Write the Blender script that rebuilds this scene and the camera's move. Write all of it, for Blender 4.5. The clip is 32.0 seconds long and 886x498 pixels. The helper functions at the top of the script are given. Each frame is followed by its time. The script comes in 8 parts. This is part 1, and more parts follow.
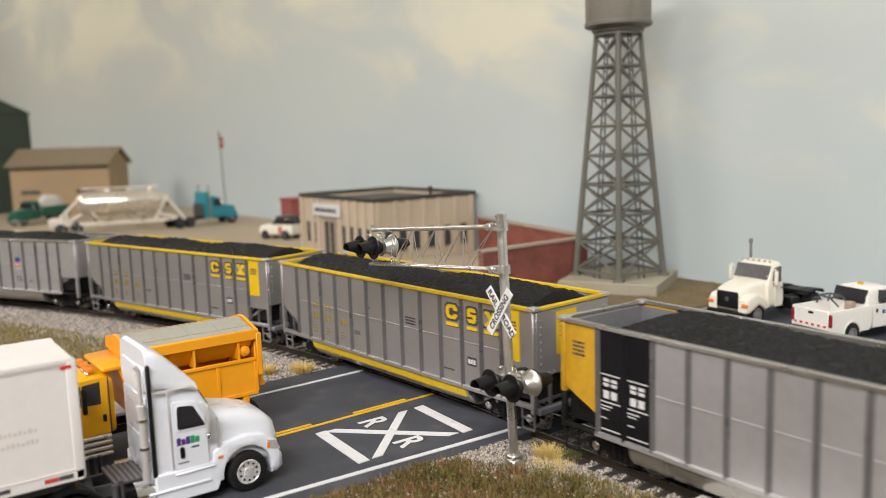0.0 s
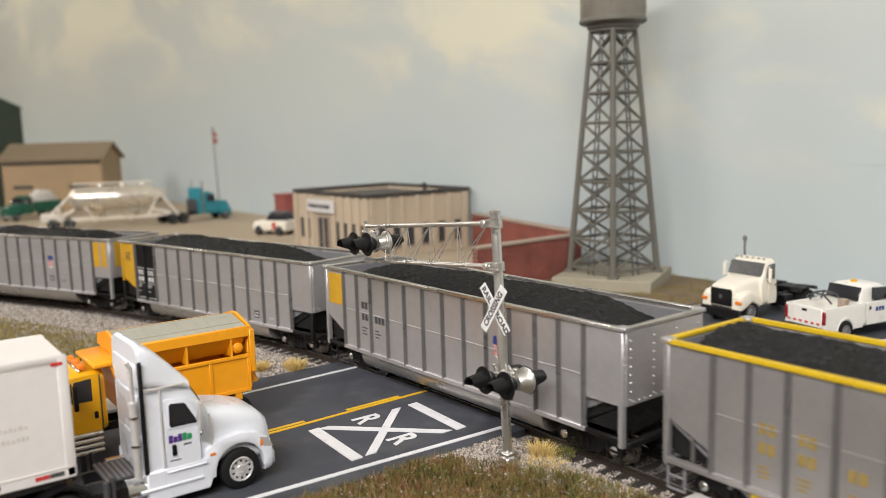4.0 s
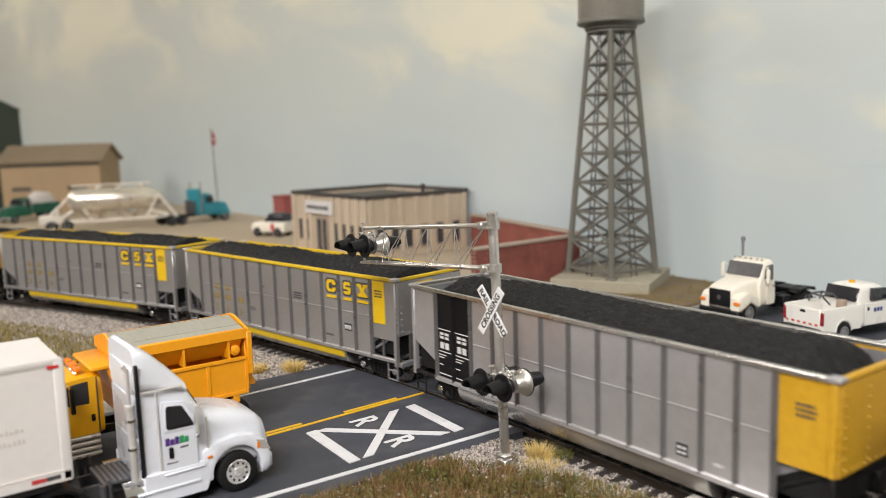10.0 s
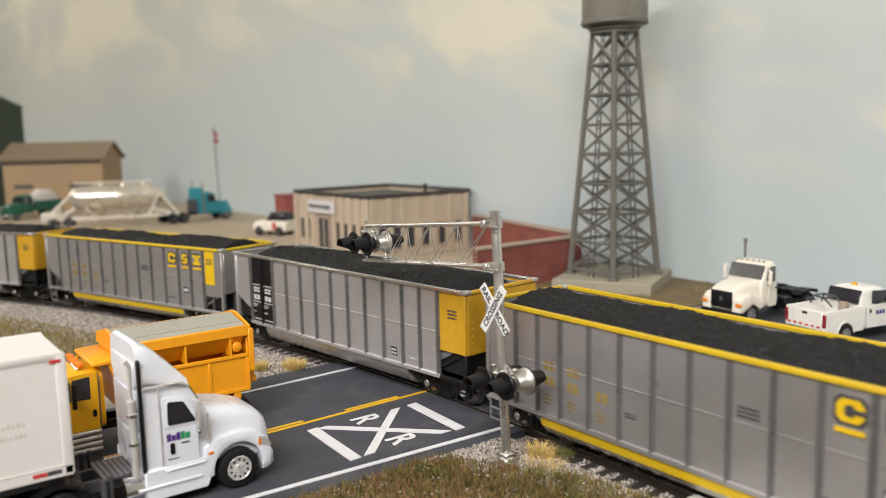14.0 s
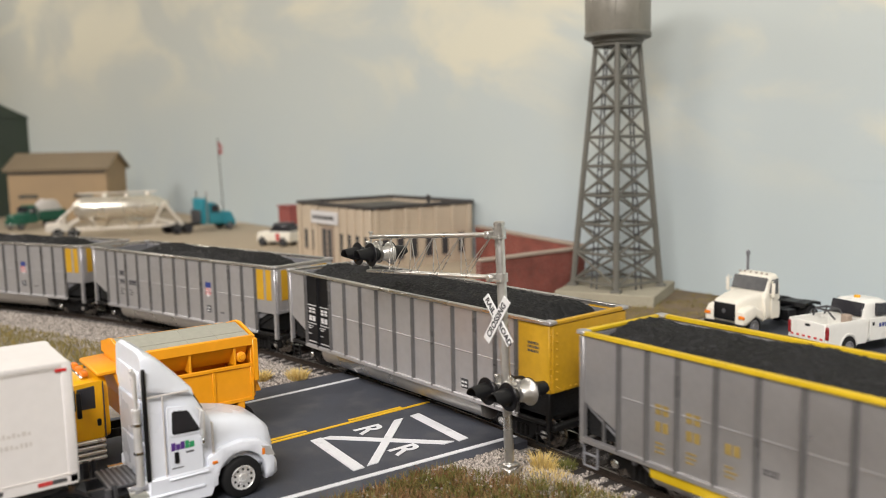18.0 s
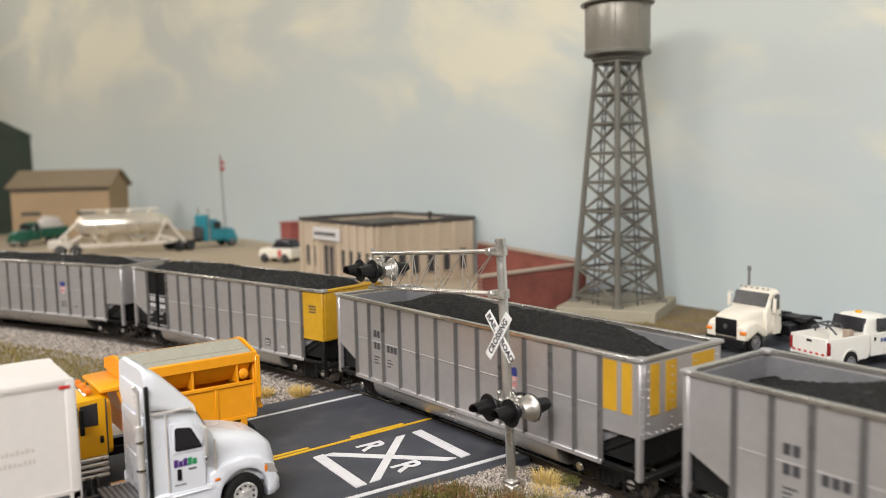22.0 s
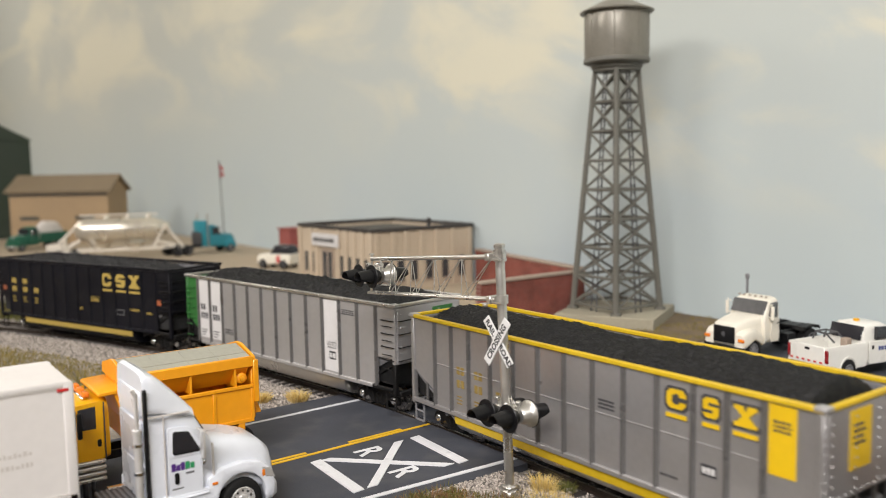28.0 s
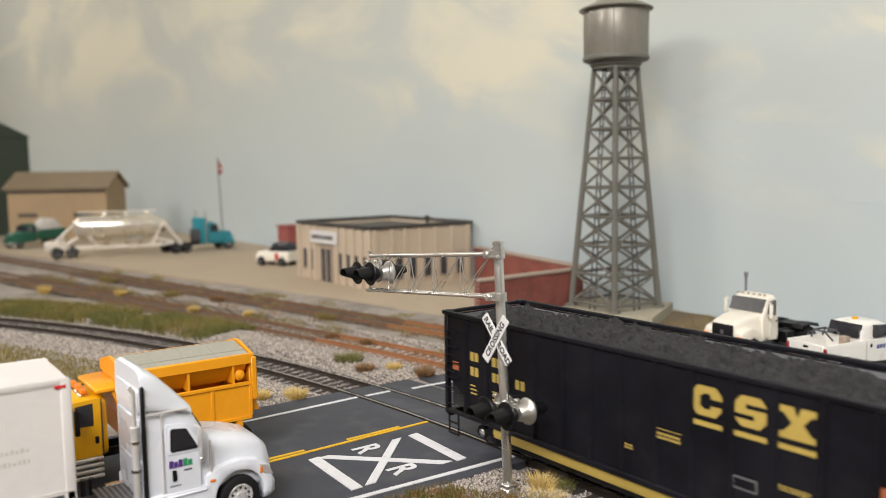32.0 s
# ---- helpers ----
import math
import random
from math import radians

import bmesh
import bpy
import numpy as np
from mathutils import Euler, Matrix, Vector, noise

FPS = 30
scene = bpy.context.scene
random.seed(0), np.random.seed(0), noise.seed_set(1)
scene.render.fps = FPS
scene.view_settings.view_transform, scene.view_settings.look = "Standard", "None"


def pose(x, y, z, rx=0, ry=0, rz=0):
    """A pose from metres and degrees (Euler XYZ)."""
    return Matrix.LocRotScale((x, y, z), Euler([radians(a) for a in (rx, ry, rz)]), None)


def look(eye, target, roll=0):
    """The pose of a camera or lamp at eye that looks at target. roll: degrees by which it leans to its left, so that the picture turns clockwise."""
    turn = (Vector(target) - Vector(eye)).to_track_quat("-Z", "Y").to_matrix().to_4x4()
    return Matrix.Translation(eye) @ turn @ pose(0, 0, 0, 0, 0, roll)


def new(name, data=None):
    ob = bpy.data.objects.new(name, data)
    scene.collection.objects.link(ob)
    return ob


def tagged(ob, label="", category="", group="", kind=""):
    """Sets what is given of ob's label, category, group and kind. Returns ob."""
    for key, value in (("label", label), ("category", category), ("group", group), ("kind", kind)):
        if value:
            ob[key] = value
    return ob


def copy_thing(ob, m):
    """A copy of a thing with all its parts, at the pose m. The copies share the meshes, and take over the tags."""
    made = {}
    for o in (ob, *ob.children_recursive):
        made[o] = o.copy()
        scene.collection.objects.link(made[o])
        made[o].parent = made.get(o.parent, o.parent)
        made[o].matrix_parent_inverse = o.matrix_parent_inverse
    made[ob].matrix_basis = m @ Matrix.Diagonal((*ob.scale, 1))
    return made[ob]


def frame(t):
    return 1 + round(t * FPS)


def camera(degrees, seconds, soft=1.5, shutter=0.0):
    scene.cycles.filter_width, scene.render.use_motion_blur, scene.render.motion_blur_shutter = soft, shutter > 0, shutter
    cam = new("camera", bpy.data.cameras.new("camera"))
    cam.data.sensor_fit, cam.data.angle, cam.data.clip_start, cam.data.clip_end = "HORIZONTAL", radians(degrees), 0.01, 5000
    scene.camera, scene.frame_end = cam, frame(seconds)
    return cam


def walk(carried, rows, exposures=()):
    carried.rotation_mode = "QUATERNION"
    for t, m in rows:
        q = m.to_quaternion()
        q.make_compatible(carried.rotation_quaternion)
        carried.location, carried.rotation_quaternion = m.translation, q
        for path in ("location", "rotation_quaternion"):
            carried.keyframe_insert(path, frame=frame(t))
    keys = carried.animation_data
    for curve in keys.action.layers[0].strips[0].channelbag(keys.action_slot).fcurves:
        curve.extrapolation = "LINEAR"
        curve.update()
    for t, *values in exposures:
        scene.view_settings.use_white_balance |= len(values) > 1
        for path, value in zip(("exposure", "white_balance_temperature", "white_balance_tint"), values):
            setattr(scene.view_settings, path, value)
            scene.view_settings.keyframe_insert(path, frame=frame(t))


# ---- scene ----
# A model railway at one to eighty-seven. World in metres; the builders below take millimetres.
cam = camera(56.6, 32.0, soft=0.5, shutter=0.3)
cam.data.dof.use_dof = True
cam.data.dof.focus_distance = 0.30
cam.data.dof.aperture_fstop = 14.0
PATH = [
    (0, (0.29661, -0.19462, 0.10236), (0.05545, -0.02076, 0.06216), -1.88),
    (0.5, (0.29680, -0.19481, 0.10281), (0.05561, -0.02096, 0.06274), -1.94),
    (1, (0.29701, -0.19459, 0.10327), (0.05589, -0.02069, 0.06300), -1.91),
    (1.5, (0.29662, -0.19373, 0.10352), (0.05580, -0.01951, 0.06285), -1.98),
    (2, (0.29578, -0.19342, 0.10272), (0.05543, -0.01872, 0.06131), -1.92),
    (2.5, (0.29517, -0.19358, 0.10248), (0.05539, -0.01830, 0.06027), -1.83),
    (3, (0.29586, -0.19375, 0.10245), (0.05600, -0.01855, 0.06036), -1.77),
    (3.5, (0.29589, -0.19408, 0.10237), (0.05600, -0.01880, 0.06079), -1.69),
    (5.5, (0.29501, -0.19288, 0.10264), (0.05594, -0.01681, 0.05972), -1.86),
    (6, (0.29507, -0.19252, 0.10240), (0.05594, -0.01669, 0.05884), -1.95),
    (6.5, (0.29570, -0.19332, 0.10273), (0.05659, -0.01746, 0.05916), -1.84),
    (7, (0.29596, -0.19357, 0.10294), (0.05654, -0.01810, 0.05949), -1.85),
    (7.5, (0.29584, -0.19347, 0.10283), (0.05619, -0.01829, 0.05947), -1.89),
    (8, (0.29587, -0.19374, 0.10237), (0.05619, -0.01856, 0.05921), -1.92),
    (8.5, (0.29542, -0.19314, 0.10297), (0.05598, -0.01767, 0.05962), -1.84),
    (9, (0.29524, -0.19285, 0.10294), (0.05588, -0.01717, 0.06000), -1.90),
    (9.5, (0.29548, -0.19291, 0.10292), (0.05609, -0.01709, 0.06070), -1.91),
    (10, (0.29588, -0.19327, 0.10268), (0.05627, -0.01756, 0.06131), -1.79),
    (10.5, (0.29584, -0.19374, 0.10258), (0.05619, -0.01800, 0.06153), -1.71),
    (11, (0.29582, -0.19369, 0.10239), (0.05590, -0.01819, 0.06188), -1.67),
    (11.5, (0.29630, -0.19382, 0.10242), (0.05612, -0.01857, 0.06240), -1.64),
    (12, (0.29602, -0.19408, 0.10248), (0.05590, -0.01870, 0.06266), -1.65),
    (12.5, (0.29648, -0.19449, 0.10241), (0.05636, -0.01902, 0.06301), -1.61),
    (13, (0.29623, -0.19368, 0.10237), (0.05598, -0.01838, 0.06297), -1.62),
    (13.5, (0.29572, -0.19376, 0.10235), (0.05584, -0.01814, 0.06216), -1.44),
    (14, (0.29552, -0.19371, 0.10168), (0.05564, -0.01826, 0.06075), -1.36),
    (14.5, (0.29583, -0.19390, 0.10143), (0.05593, -0.01857, 0.06013), -1.24),
    (16.5, (0.29638, -0.19473, 0.10130), (0.05574, -0.01983, 0.06258), -1.12),
    (17, (0.29655, -0.19488, 0.10132), (0.05581, -0.01992, 0.06341), -1.13),
    (17.5, (0.29622, -0.19460, 0.10137), (0.05542, -0.01963, 0.06396), -1.19),
    (18, (0.29640, -0.19484, 0.10168), (0.05557, -0.01977, 0.06492), -1.17),
    (18.5, (0.29692, -0.19512, 0.10163), (0.05590, -0.02014, 0.06572), -1.21),
    (19, (0.29643, -0.19485, 0.10168), (0.05534, -0.01990, 0.06607), -1.24),
    (19.5, (0.29677, -0.19523, 0.10181), (0.05564, -0.02016, 0.06713), -1.18),
    (20, (0.29676, -0.19522, 0.10165), (0.05549, -0.02015, 0.06791), -1.33),
    (20.5, (0.29734, -0.19540, 0.10201), (0.05583, -0.02049, 0.06912), -1.28),
    (21, (0.29765, -0.19565, 0.10194), (0.05606, -0.02068, 0.07001), -1.33),
    (21.5, (0.29749, -0.19556, 0.10206), (0.05586, -0.02055, 0.07061), -1.33),
    (22, (0.29745, -0.19567, 0.10208), (0.05584, -0.02057, 0.07108), -1.32),
    (22.5, (0.29742, -0.19577, 0.10200), (0.05580, -0.02058, 0.07157), -1.27),
    (23, (0.29766, -0.19584, 0.10212), (0.05589, -0.02075, 0.07227), -1.30),
    (23.5, (0.29776, -0.19587, 0.10220), (0.05593, -0.02077, 0.07292), -1.32),
    (24, (0.29807, -0.19615, 0.10225), (0.05621, -0.02099, 0.07364), -1.27),
    (24.5, (0.29783, -0.19612, 0.10232), (0.05612, -0.02075, 0.07369), -1.30),
    (25, (0.29743, -0.19586, 0.10210), (0.05580, -0.02041, 0.07328), -1.23),
    (25.5, (0.29735, -0.19571, 0.10175), (0.05579, -0.02015, 0.07295), -1.20),
    (27.5, (0.29750, -0.19608, 0.10151), (0.05601, -0.02033, 0.07332), -1.01),
    (28, (0.29772, -0.19614, 0.10149), (0.05627, -0.02035, 0.07313), -1.00),
    (28.5, (0.29724, -0.19576, 0.10128), (0.05592, -0.01990, 0.07234), -0.94),
    (29, (0.29701, -0.19565, 0.10127), (0.05593, -0.01957, 0.07164), -0.96),
    (29.5, (0.29720, -0.19571, 0.10096), (0.05610, -0.01964, 0.07152), -0.96),
    (30, (0.29721, -0.19576, 0.10130), (0.05613, -0.01968, 0.07173), -0.92),
    (30.5, (0.29727, -0.19586, 0.10127), (0.05618, -0.01973, 0.07208), -0.89),
    (31, (0.29728, -0.19580, 0.10131), (0.05615, -0.01968, 0.07235), -0.92),
    (31.5, (0.29745, -0.19597, 0.10143), (0.05633, -0.01983, 0.07242), -0.91),
    (32, (0.29736, -0.19584, 0.10131), (0.05626, -0.01972, 0.07211), -0.88),
]
walk(cam, [(t, look(eye, target, roll)) for t, eye, target, roll in PATH])

# ---- light: a room lamp set by the tower's shadow, two added fills ----
world = bpy.data.worlds.new("room_world")
scene.world = world
world.use_nodes = True
world.node_tree.nodes["Background"].inputs[0].default_value = (1.0, 0.96, 0.90, 1)
world.node_tree.nodes["Background"].inputs[1].default_value = 0.006
scene.view_settings.exposure = -0.07


def area_lamp(x, y, z, sx, sy, watts, target, colour=(1.0, 0.93, 0.86)):
    data = bpy.data.lights.new("room_area_light", "AREA")
    data.shape, data.size, data.size_y, data.energy, data.color = "RECTANGLE", sx, sy, watts, colour
    ob = new("room_area_light", data)
    ob.matrix_world = look((x, y, z), target)
    return ob


area_lamp(-0.62, -1.85, 1.25, 1.0, 0.5, 18.5, (-0.3, 0.0, 0.0))
# added fill that brightens the far left of the backdrop
area_lamp(-2.40, -1.00, 1.30, 1.0, 0.5, 17.0, (-1.6, 0.0, 0.1))
# added fill, hung free below the ceiling, for right-facing sides and near cars
area_lamp(0.80, -0.90, 1.0, 1.0, 0.4, 28.0, (0.25, -0.20, 0.0), (1.0, 0.955, 0.925))

# ---- mesh helpers ----
MM = 0.001


def P(x, y, z=0, rx=0, ry=0, rz=0):
    return pose(x * MM, y * MM, z * MM, rx, ry, rz)


def mesh_of(name, bm, material, smooth=False):
    me = bpy.data.meshes.new(name)
    bmesh.ops.recalc_face_normals(bm, faces=bm.faces)
    bmesh.ops.scale(bm, vec=(MM, MM, MM), verts=bm.verts)
    bm.to_mesh(me)
    bm.free()
    me.materials.append(material)
    if smooth:
        me.shade_smooth()
        me.set_sharp_from_angle(angle=radians(38))
    return me


def part(name, bm, material, parent=None, label="", smooth=True, kind=""):
    me = bm if isinstance(bm, bpy.types.Mesh) else mesh_of(name, bm, material, smooth)
    ob = new(name, me)
    if parent is not None:
        ob.parent = parent
    return tagged(ob, label, kind=kind)


def thing(name, label, category, group="", m=None):
    ob = new(name)
    ob.empty_display_size = 0.01
    if m is not None:
        ob.matrix_basis = m
    return tagged(ob, label, category, group)


def raw(name, verts, faces, material, parent=None, label="", kind="", smooth=False):
    me = bpy.data.meshes.new(name)
    me.from_pydata((np.asarray(verts, float) * MM).tolist(), [], faces)
    me.update()
    me.materials.append(material)
    if smooth:
        me.shade_smooth()
    return part(name, me, material, parent, label, kind=kind)


def B():
    return bmesh.new()


def join(bm, other, m=None):
    if m is not None:
        bmesh.ops.transform(other, matrix=m, verts=other.verts)
    seen = {v: bm.verts.new(v.co) for v in other.verts}
    for f in other.faces:
        try:
            bm.faces.new([seen[v] for v in f.verts])
        except ValueError:
            pass
    other.free()
    return bm


def box(bm, x0, x1, y0, y1, z0, z1, bevel=0.0, segments=1, m=None):
    t = bmesh.new()
    v = [t.verts.new((x, y, z)) for x in (x0, x1) for y in (y0, y1) for z in (z0, z1)]
    for a in ((0, 1, 3, 2), (4, 6, 7, 5), (0, 4, 5, 1), (2, 3, 7, 6), (0, 2, 6, 4), (1, 5, 7, 3)):
        t.faces.new([v[i] for i in a])
    if bevel:
        bmesh.ops.bevel(t, geom=t.edges[:], offset=bevel, segments=segments, affect="EDGES", profile=0.5)
    return join(bm, t, m)


def prism(bm, outline, axis, a, b, bevel=0.0, segments=1, m=None):
    """An outline in two axes, drawn out along the third from a to b."""
    t = bmesh.new()
    def at(p, q, w):
        return {"x": (w, p, q), "y": (p, w, q), "z": (p, q, w)}[axis]
    one = [t.verts.new(at(p, q, a)) for p, q in outline]
    two = [t.verts.new(at(p, q, b)) for p, q in outline]
    t.faces.new(one)
    t.faces.new(two[::-1])
    n = len(one)
    for i in range(n):
        t.faces.new((one[i], one[(i + 1) % n], two[(i + 1) % n], two[i]))
    bmesh.ops.recalc_face_normals(t, faces=t.faces)
    if bevel:
        bmesh.ops.bevel(t, geom=t.edges[:], offset=bevel, segments=segments, affect="EDGES", profile=0.5)
    return join(bm, t, m)


def rod(bm, p, q, r, r2=None, n=10, m=None):
    p, q = Vector(p), Vector(q)
    d = q - p
    turn = d.to_track_quat("Z", "Y").to_matrix().to_4x4()
    t = bmesh.new()
    bmesh.ops.create_cone(t, cap_ends=True, segments=n, radius1=r, radius2=r if r2 is None else r2, depth=d.length)
    bmesh.ops.transform(t, matrix=Matrix.Translation((p + q) / 2) @ turn, verts=t.verts)
    return join(bm, t, m)


def lathe(bm, profile, axis="z", at=(0, 0, 0), n=24, m=None):
    """Turns (radius, height) pairs about an axis through at."""
    t = bmesh.new()
    rings = []
    for r, h in profile:
        ring = []
        for i in range(n):
            a = 2 * math.pi * i / n
            c, s = r * math.cos(a), r * math.sin(a)
            ring.append(t.verts.new({"z": (c, s, h), "y": (c, h, s), "x": (h, c, s)}[axis]))
        rings.append(ring)
    for one, two in zip(rings, rings[1:]):
        for i in range(n):
            t.faces.new((one[i], one[(i + 1) % n], two[(i + 1) % n], two[i]))
    t.faces.new(rings[0])
    t.faces.new(rings[-1][::-1])
    bmesh.ops.remove_doubles(t, verts=t.verts, dist=1e-5)
    bmesh.ops.transform(t, matrix=Matrix.Translation(at), verts=t.verts)
    return join(bm, t, m)


def tube(bm, points, r, n=8):
    for p, q in zip(points, points[1:]):
        rod(bm, p, q, r, n=n)
    return bm


def words(text, size, m, material, parent, name="lettering", depth=0.06, spacing=1.0, bold=0.0):
    """A line of writing as a mesh, centred; it stands in the local xy plane of m."""
    cu = bpy.data.curves.new(name, "FONT")
    cu.body, cu.size, cu.extrude, cu.align_x, cu.align_y = text, size, depth, "CENTER", "CENTER"
    cu.space_character, cu.offset = spacing, bold
    tmp = new(name, cu)
    bpy.context.view_layer.update()
    me = bpy.data.meshes.new_from_object(tmp)
    bpy.data.objects.remove(tmp)
    bpy.data.curves.remove(cu)
    me.transform(Matrix.Diagonal((MM, MM, MM, 1)) @ m)
    me.materials.clear()
    me.materials.append(material)
    return part(name, me, material, parent)


# ---- materials ----
def material(name, colour, rough=0.5, metal=0.0, vary=0.12, grain=1.5, patch=14.0, bump=0.05, stain=None, stain_at=0.6, stain_amount=0.6,
             rough_vary=0.12, coat=0.0, by_object=0.0, by_island=0.0, spec=0.5):
    """Two scales of variation in colour, roughness and relief; grain and patch in millimetres."""
    mt = bpy.data.materials.new(name)
    mt.use_nodes = True
    nt = mt.node_tree
    n, l = nt.nodes, nt.links
    b = n["Principled BSDF"]
    co = n.new("ShaderNodeTexCoord")
    def tex(size, detail):
        t = n.new("ShaderNodeTexNoise")
        t.inputs["Scale"].default_value = 1000.0 / size
        t.inputs["Detail"].default_value = detail
        l.new(co.outputs["Object"], t.inputs["Vector"])
        return t
    fine, broad = tex(grain, 3), tex(patch, 4)
    add = n.new("ShaderNodeMath")
    add.operation = "ADD"
    l.new(fine.outputs["Fac"], add.inputs[0])
    l.new(broad.outputs["Fac"], add.inputs[1])
    last = add.outputs[0]
    lo, hi = 1.0 - vary, 1.0 + vary
    if by_object:
        info = n.new("ShaderNodeObjectInfo")
        source = info.outputs["Random"]
    if by_island:
        info = n.new("ShaderNodeNewGeometry")
        source = info.outputs["Random Per Island"]
    ramp = n.new("ShaderNodeMapRange")
    ramp.inputs["From Min"].default_value, ramp.inputs["From Max"].default_value = 0.65, 1.35
    ramp.inputs["To Min"].default_value, ramp.inputs["To Max"].default_value = lo, hi
    l.new(last, ramp.inputs["Value"])
    value = ramp.outputs[0]
    if by_object or by_island:
        r2 = n.new("ShaderNodeMapRange")
        k = by_object or by_island
        r2.inputs["To Min"].default_value, r2.inputs["To Max"].default_value = 1 - k, 1 + k
        l.new(source, r2.inputs["Value"])
        mul = n.new("ShaderNodeMath")
        mul.operation = "MULTIPLY"
        l.new(value, mul.inputs[0])
        l.new(r2.outputs[0], mul.inputs[1])
        value = mul.outputs[0]
    mix = n.new("ShaderNodeVectorMath")
    mix.operation = "SCALE"
    mix.inputs[0].default_value = colour
    l.new(value, mix.inputs["Scale"])
    out = mix.outputs[0]
    if stain:
        spot = tex(patch * 0.6, 6)
        sr = n.new("ShaderNodeMapRange")
        sr.inputs["From Min"].default_value, sr.inputs["From Max"].default_value = stain_at - 0.08, stain_at + 0.12
        sr.inputs["To Max"].default_value = stain_amount
        l.new(spot.outputs["Fac"], sr.inputs["Value"])
        sm = n.new("ShaderNodeMix")
        sm.data_type = "RGBA"
        l.new(sr.outputs[0], sm.inputs[0])
        l.new(out, sm.inputs[6])
        sm.inputs[7].default_value = (*stain, 1)
        out = sm.outputs[2]
    l.new(out, b.inputs["Base Color"])
    rr = n.new("ShaderNodeMapRange")
    rr.inputs["From Min"].default_value, rr.inputs["From Max"].default_value = 0.3, 0.7
    rr.inputs["To Min"].default_value = max(0.02, rough - rough_vary)
    rr.inputs["To Max"].default_value = min(1.0, rough + rough_vary)
    l.new(broad.outputs["Fac"], rr.inputs["Value"])
    l.new(rr.outputs[0], b.inputs["Roughness"])
    b.inputs["Metallic"].default_value = metal
    b.inputs["Specular IOR Level"].default_value = spec
    if coat:
        b.inputs["Coat Weight"].default_value, b.inputs["Coat Roughness"].default_value = coat, 0.12
    if bump:
        bp = n.new("ShaderNodeBump")
        bp.inputs["Strength"].default_value, bp.inputs["Distance"].default_value = 0.6, bump * MM
        l.new(fine.outputs["Fac"], bp.inputs["Height"])
        l.new(bp.outputs[0], b.inputs["Normal"])
    return mt


PALE_SILVER = material("pale_silver_paint", (0.45, 0.44, 0.44), 0.38, 0.5, 0.05, 2.5, 30, 0.01, rough_vary=0.06)
SILVER = material("silver_paint", (0.53, 0.52, 0.53), 0.38, 0.62, 0.07, 2.5, 30, 0.01, rough_vary=0.06)
# darker than the panel silvers: the posts' shading is put into this colour
POST = material("shaded_post_silver", (0.15, 0.147, 0.147), 0.34, 0.4, 0.12, 1.5, 20, 0.01)
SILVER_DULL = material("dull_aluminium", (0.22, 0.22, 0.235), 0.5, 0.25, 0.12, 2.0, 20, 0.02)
BRIGHT = material("bright_belly_silver", (0.55, 0.53, 0.50), 0.28, 0.85, 0.06, 2.0, 25, 0.01)
STEEL = material("polished_steel", (0.75, 0.74, 0.72), 0.22, 0.9, 0.06, 2.0, 12, 0.01)
MASTM = material("aluminium_mast", (0.60, 0.585, 0.555), 0.32, 0.85, 0.08, 1.2, 12, 0.02)
YELLOW = material("yellow_trim_paint", (0.74, 0.48, 0.008), 0.45, 0.0, 0.06, 2.0, 20, 0.01)
DARK_SILVER = material("weathered_dark_silver", (0.40, 0.39, 0.392), 0.38, 0.62, 0.06, 2.0, 26, 0.02)
RIM_YELLOW = material("worn_yellow_rim_paint", (0.62, 0.42, 0.012), 0.45, 0.0, 0.10, 2.0, 14, 0.02)
YELLOW_END = material("golden_yellow_paint", (0.56, 0.315, 0.016), 0.5, 0.0, 0.10, 2.0, 16, 0.02)
BLACK = material("black_car_paint", (0.007, 0.007, 0.0085), 0.45, 0.0, 0.25, 2.0, 20, 0.02, spec=0.25)
WEATHERED = material("weathered_black_paint", (0.0065, 0.0065, 0.010), 0.5, 0.0, 0.35, 2.0, 24, 0.03, spec=0.22, stain=(0.02, 0.019, 0.021), stain_at=0.62, stain_amount=0.4)
GREEN = material("green_paint", (0.03, 0.16, 0.035), 0.5, 0.0, 0.12, 2.0, 16, 0.01)
WHITE_MARK = material("white_marking", (0.66, 0.65, 0.65), 0.6, 0.0, 0.06, 1.0, 10, 0.0)
DARK_MARK = material("dark_marking", (0.05, 0.05, 0.055), 0.6, 0.0, 0.1, 1.0, 10, 0.0)
BLUE_MARK = material("blue_marking", (0.03, 0.05, 0.22), 0.5, 0.0, 0.05, 1.0, 10, 0.0)
RED_MARK = material("red_marking", (0.55, 0.05, 0.05), 0.5, 0.0, 0.05, 1.0, 10, 0.0)
DULL_GOLD = material("dull_gold_marking", (0.47, 0.34, 0.08), 0.6, 0.0, 0.08, 1.0, 10, 0.0)
OCHRE_FAINT = material("worn_ochre_marking", (0.27, 0.19, 0.05), 0.6, 0.0, 0.15, 1.0, 6, 0.0)
GOLD_MARK = material("ochre_marking", (0.62, 0.44, 0.10), 0.6, 0.0, 0.06, 1.0, 10, 0.0)
COAL = material("crushed_coal", (0.0078, 0.008, 0.0086), 0.55, 0.0, 0.7, 0.7, 12, 0.5, spec=0.3)
TRUCK_BLACK = material("black_bogie_plastic", (0.010, 0.0095, 0.0095), 0.55, 0.0, 0.3, 1.0, 8, 0.03, spec=0.25)
RAIL = material("rusty_rail", (0.055, 0.042, 0.034), 0.45, 0.4, 0.2, 1.2, 10, 0.03)
RAIL_ORANGE = material("orange_rust_rail", (0.30, 0.13, 0.055), 0.75, 0.0, 0.2, 1.2, 14, 0.03)
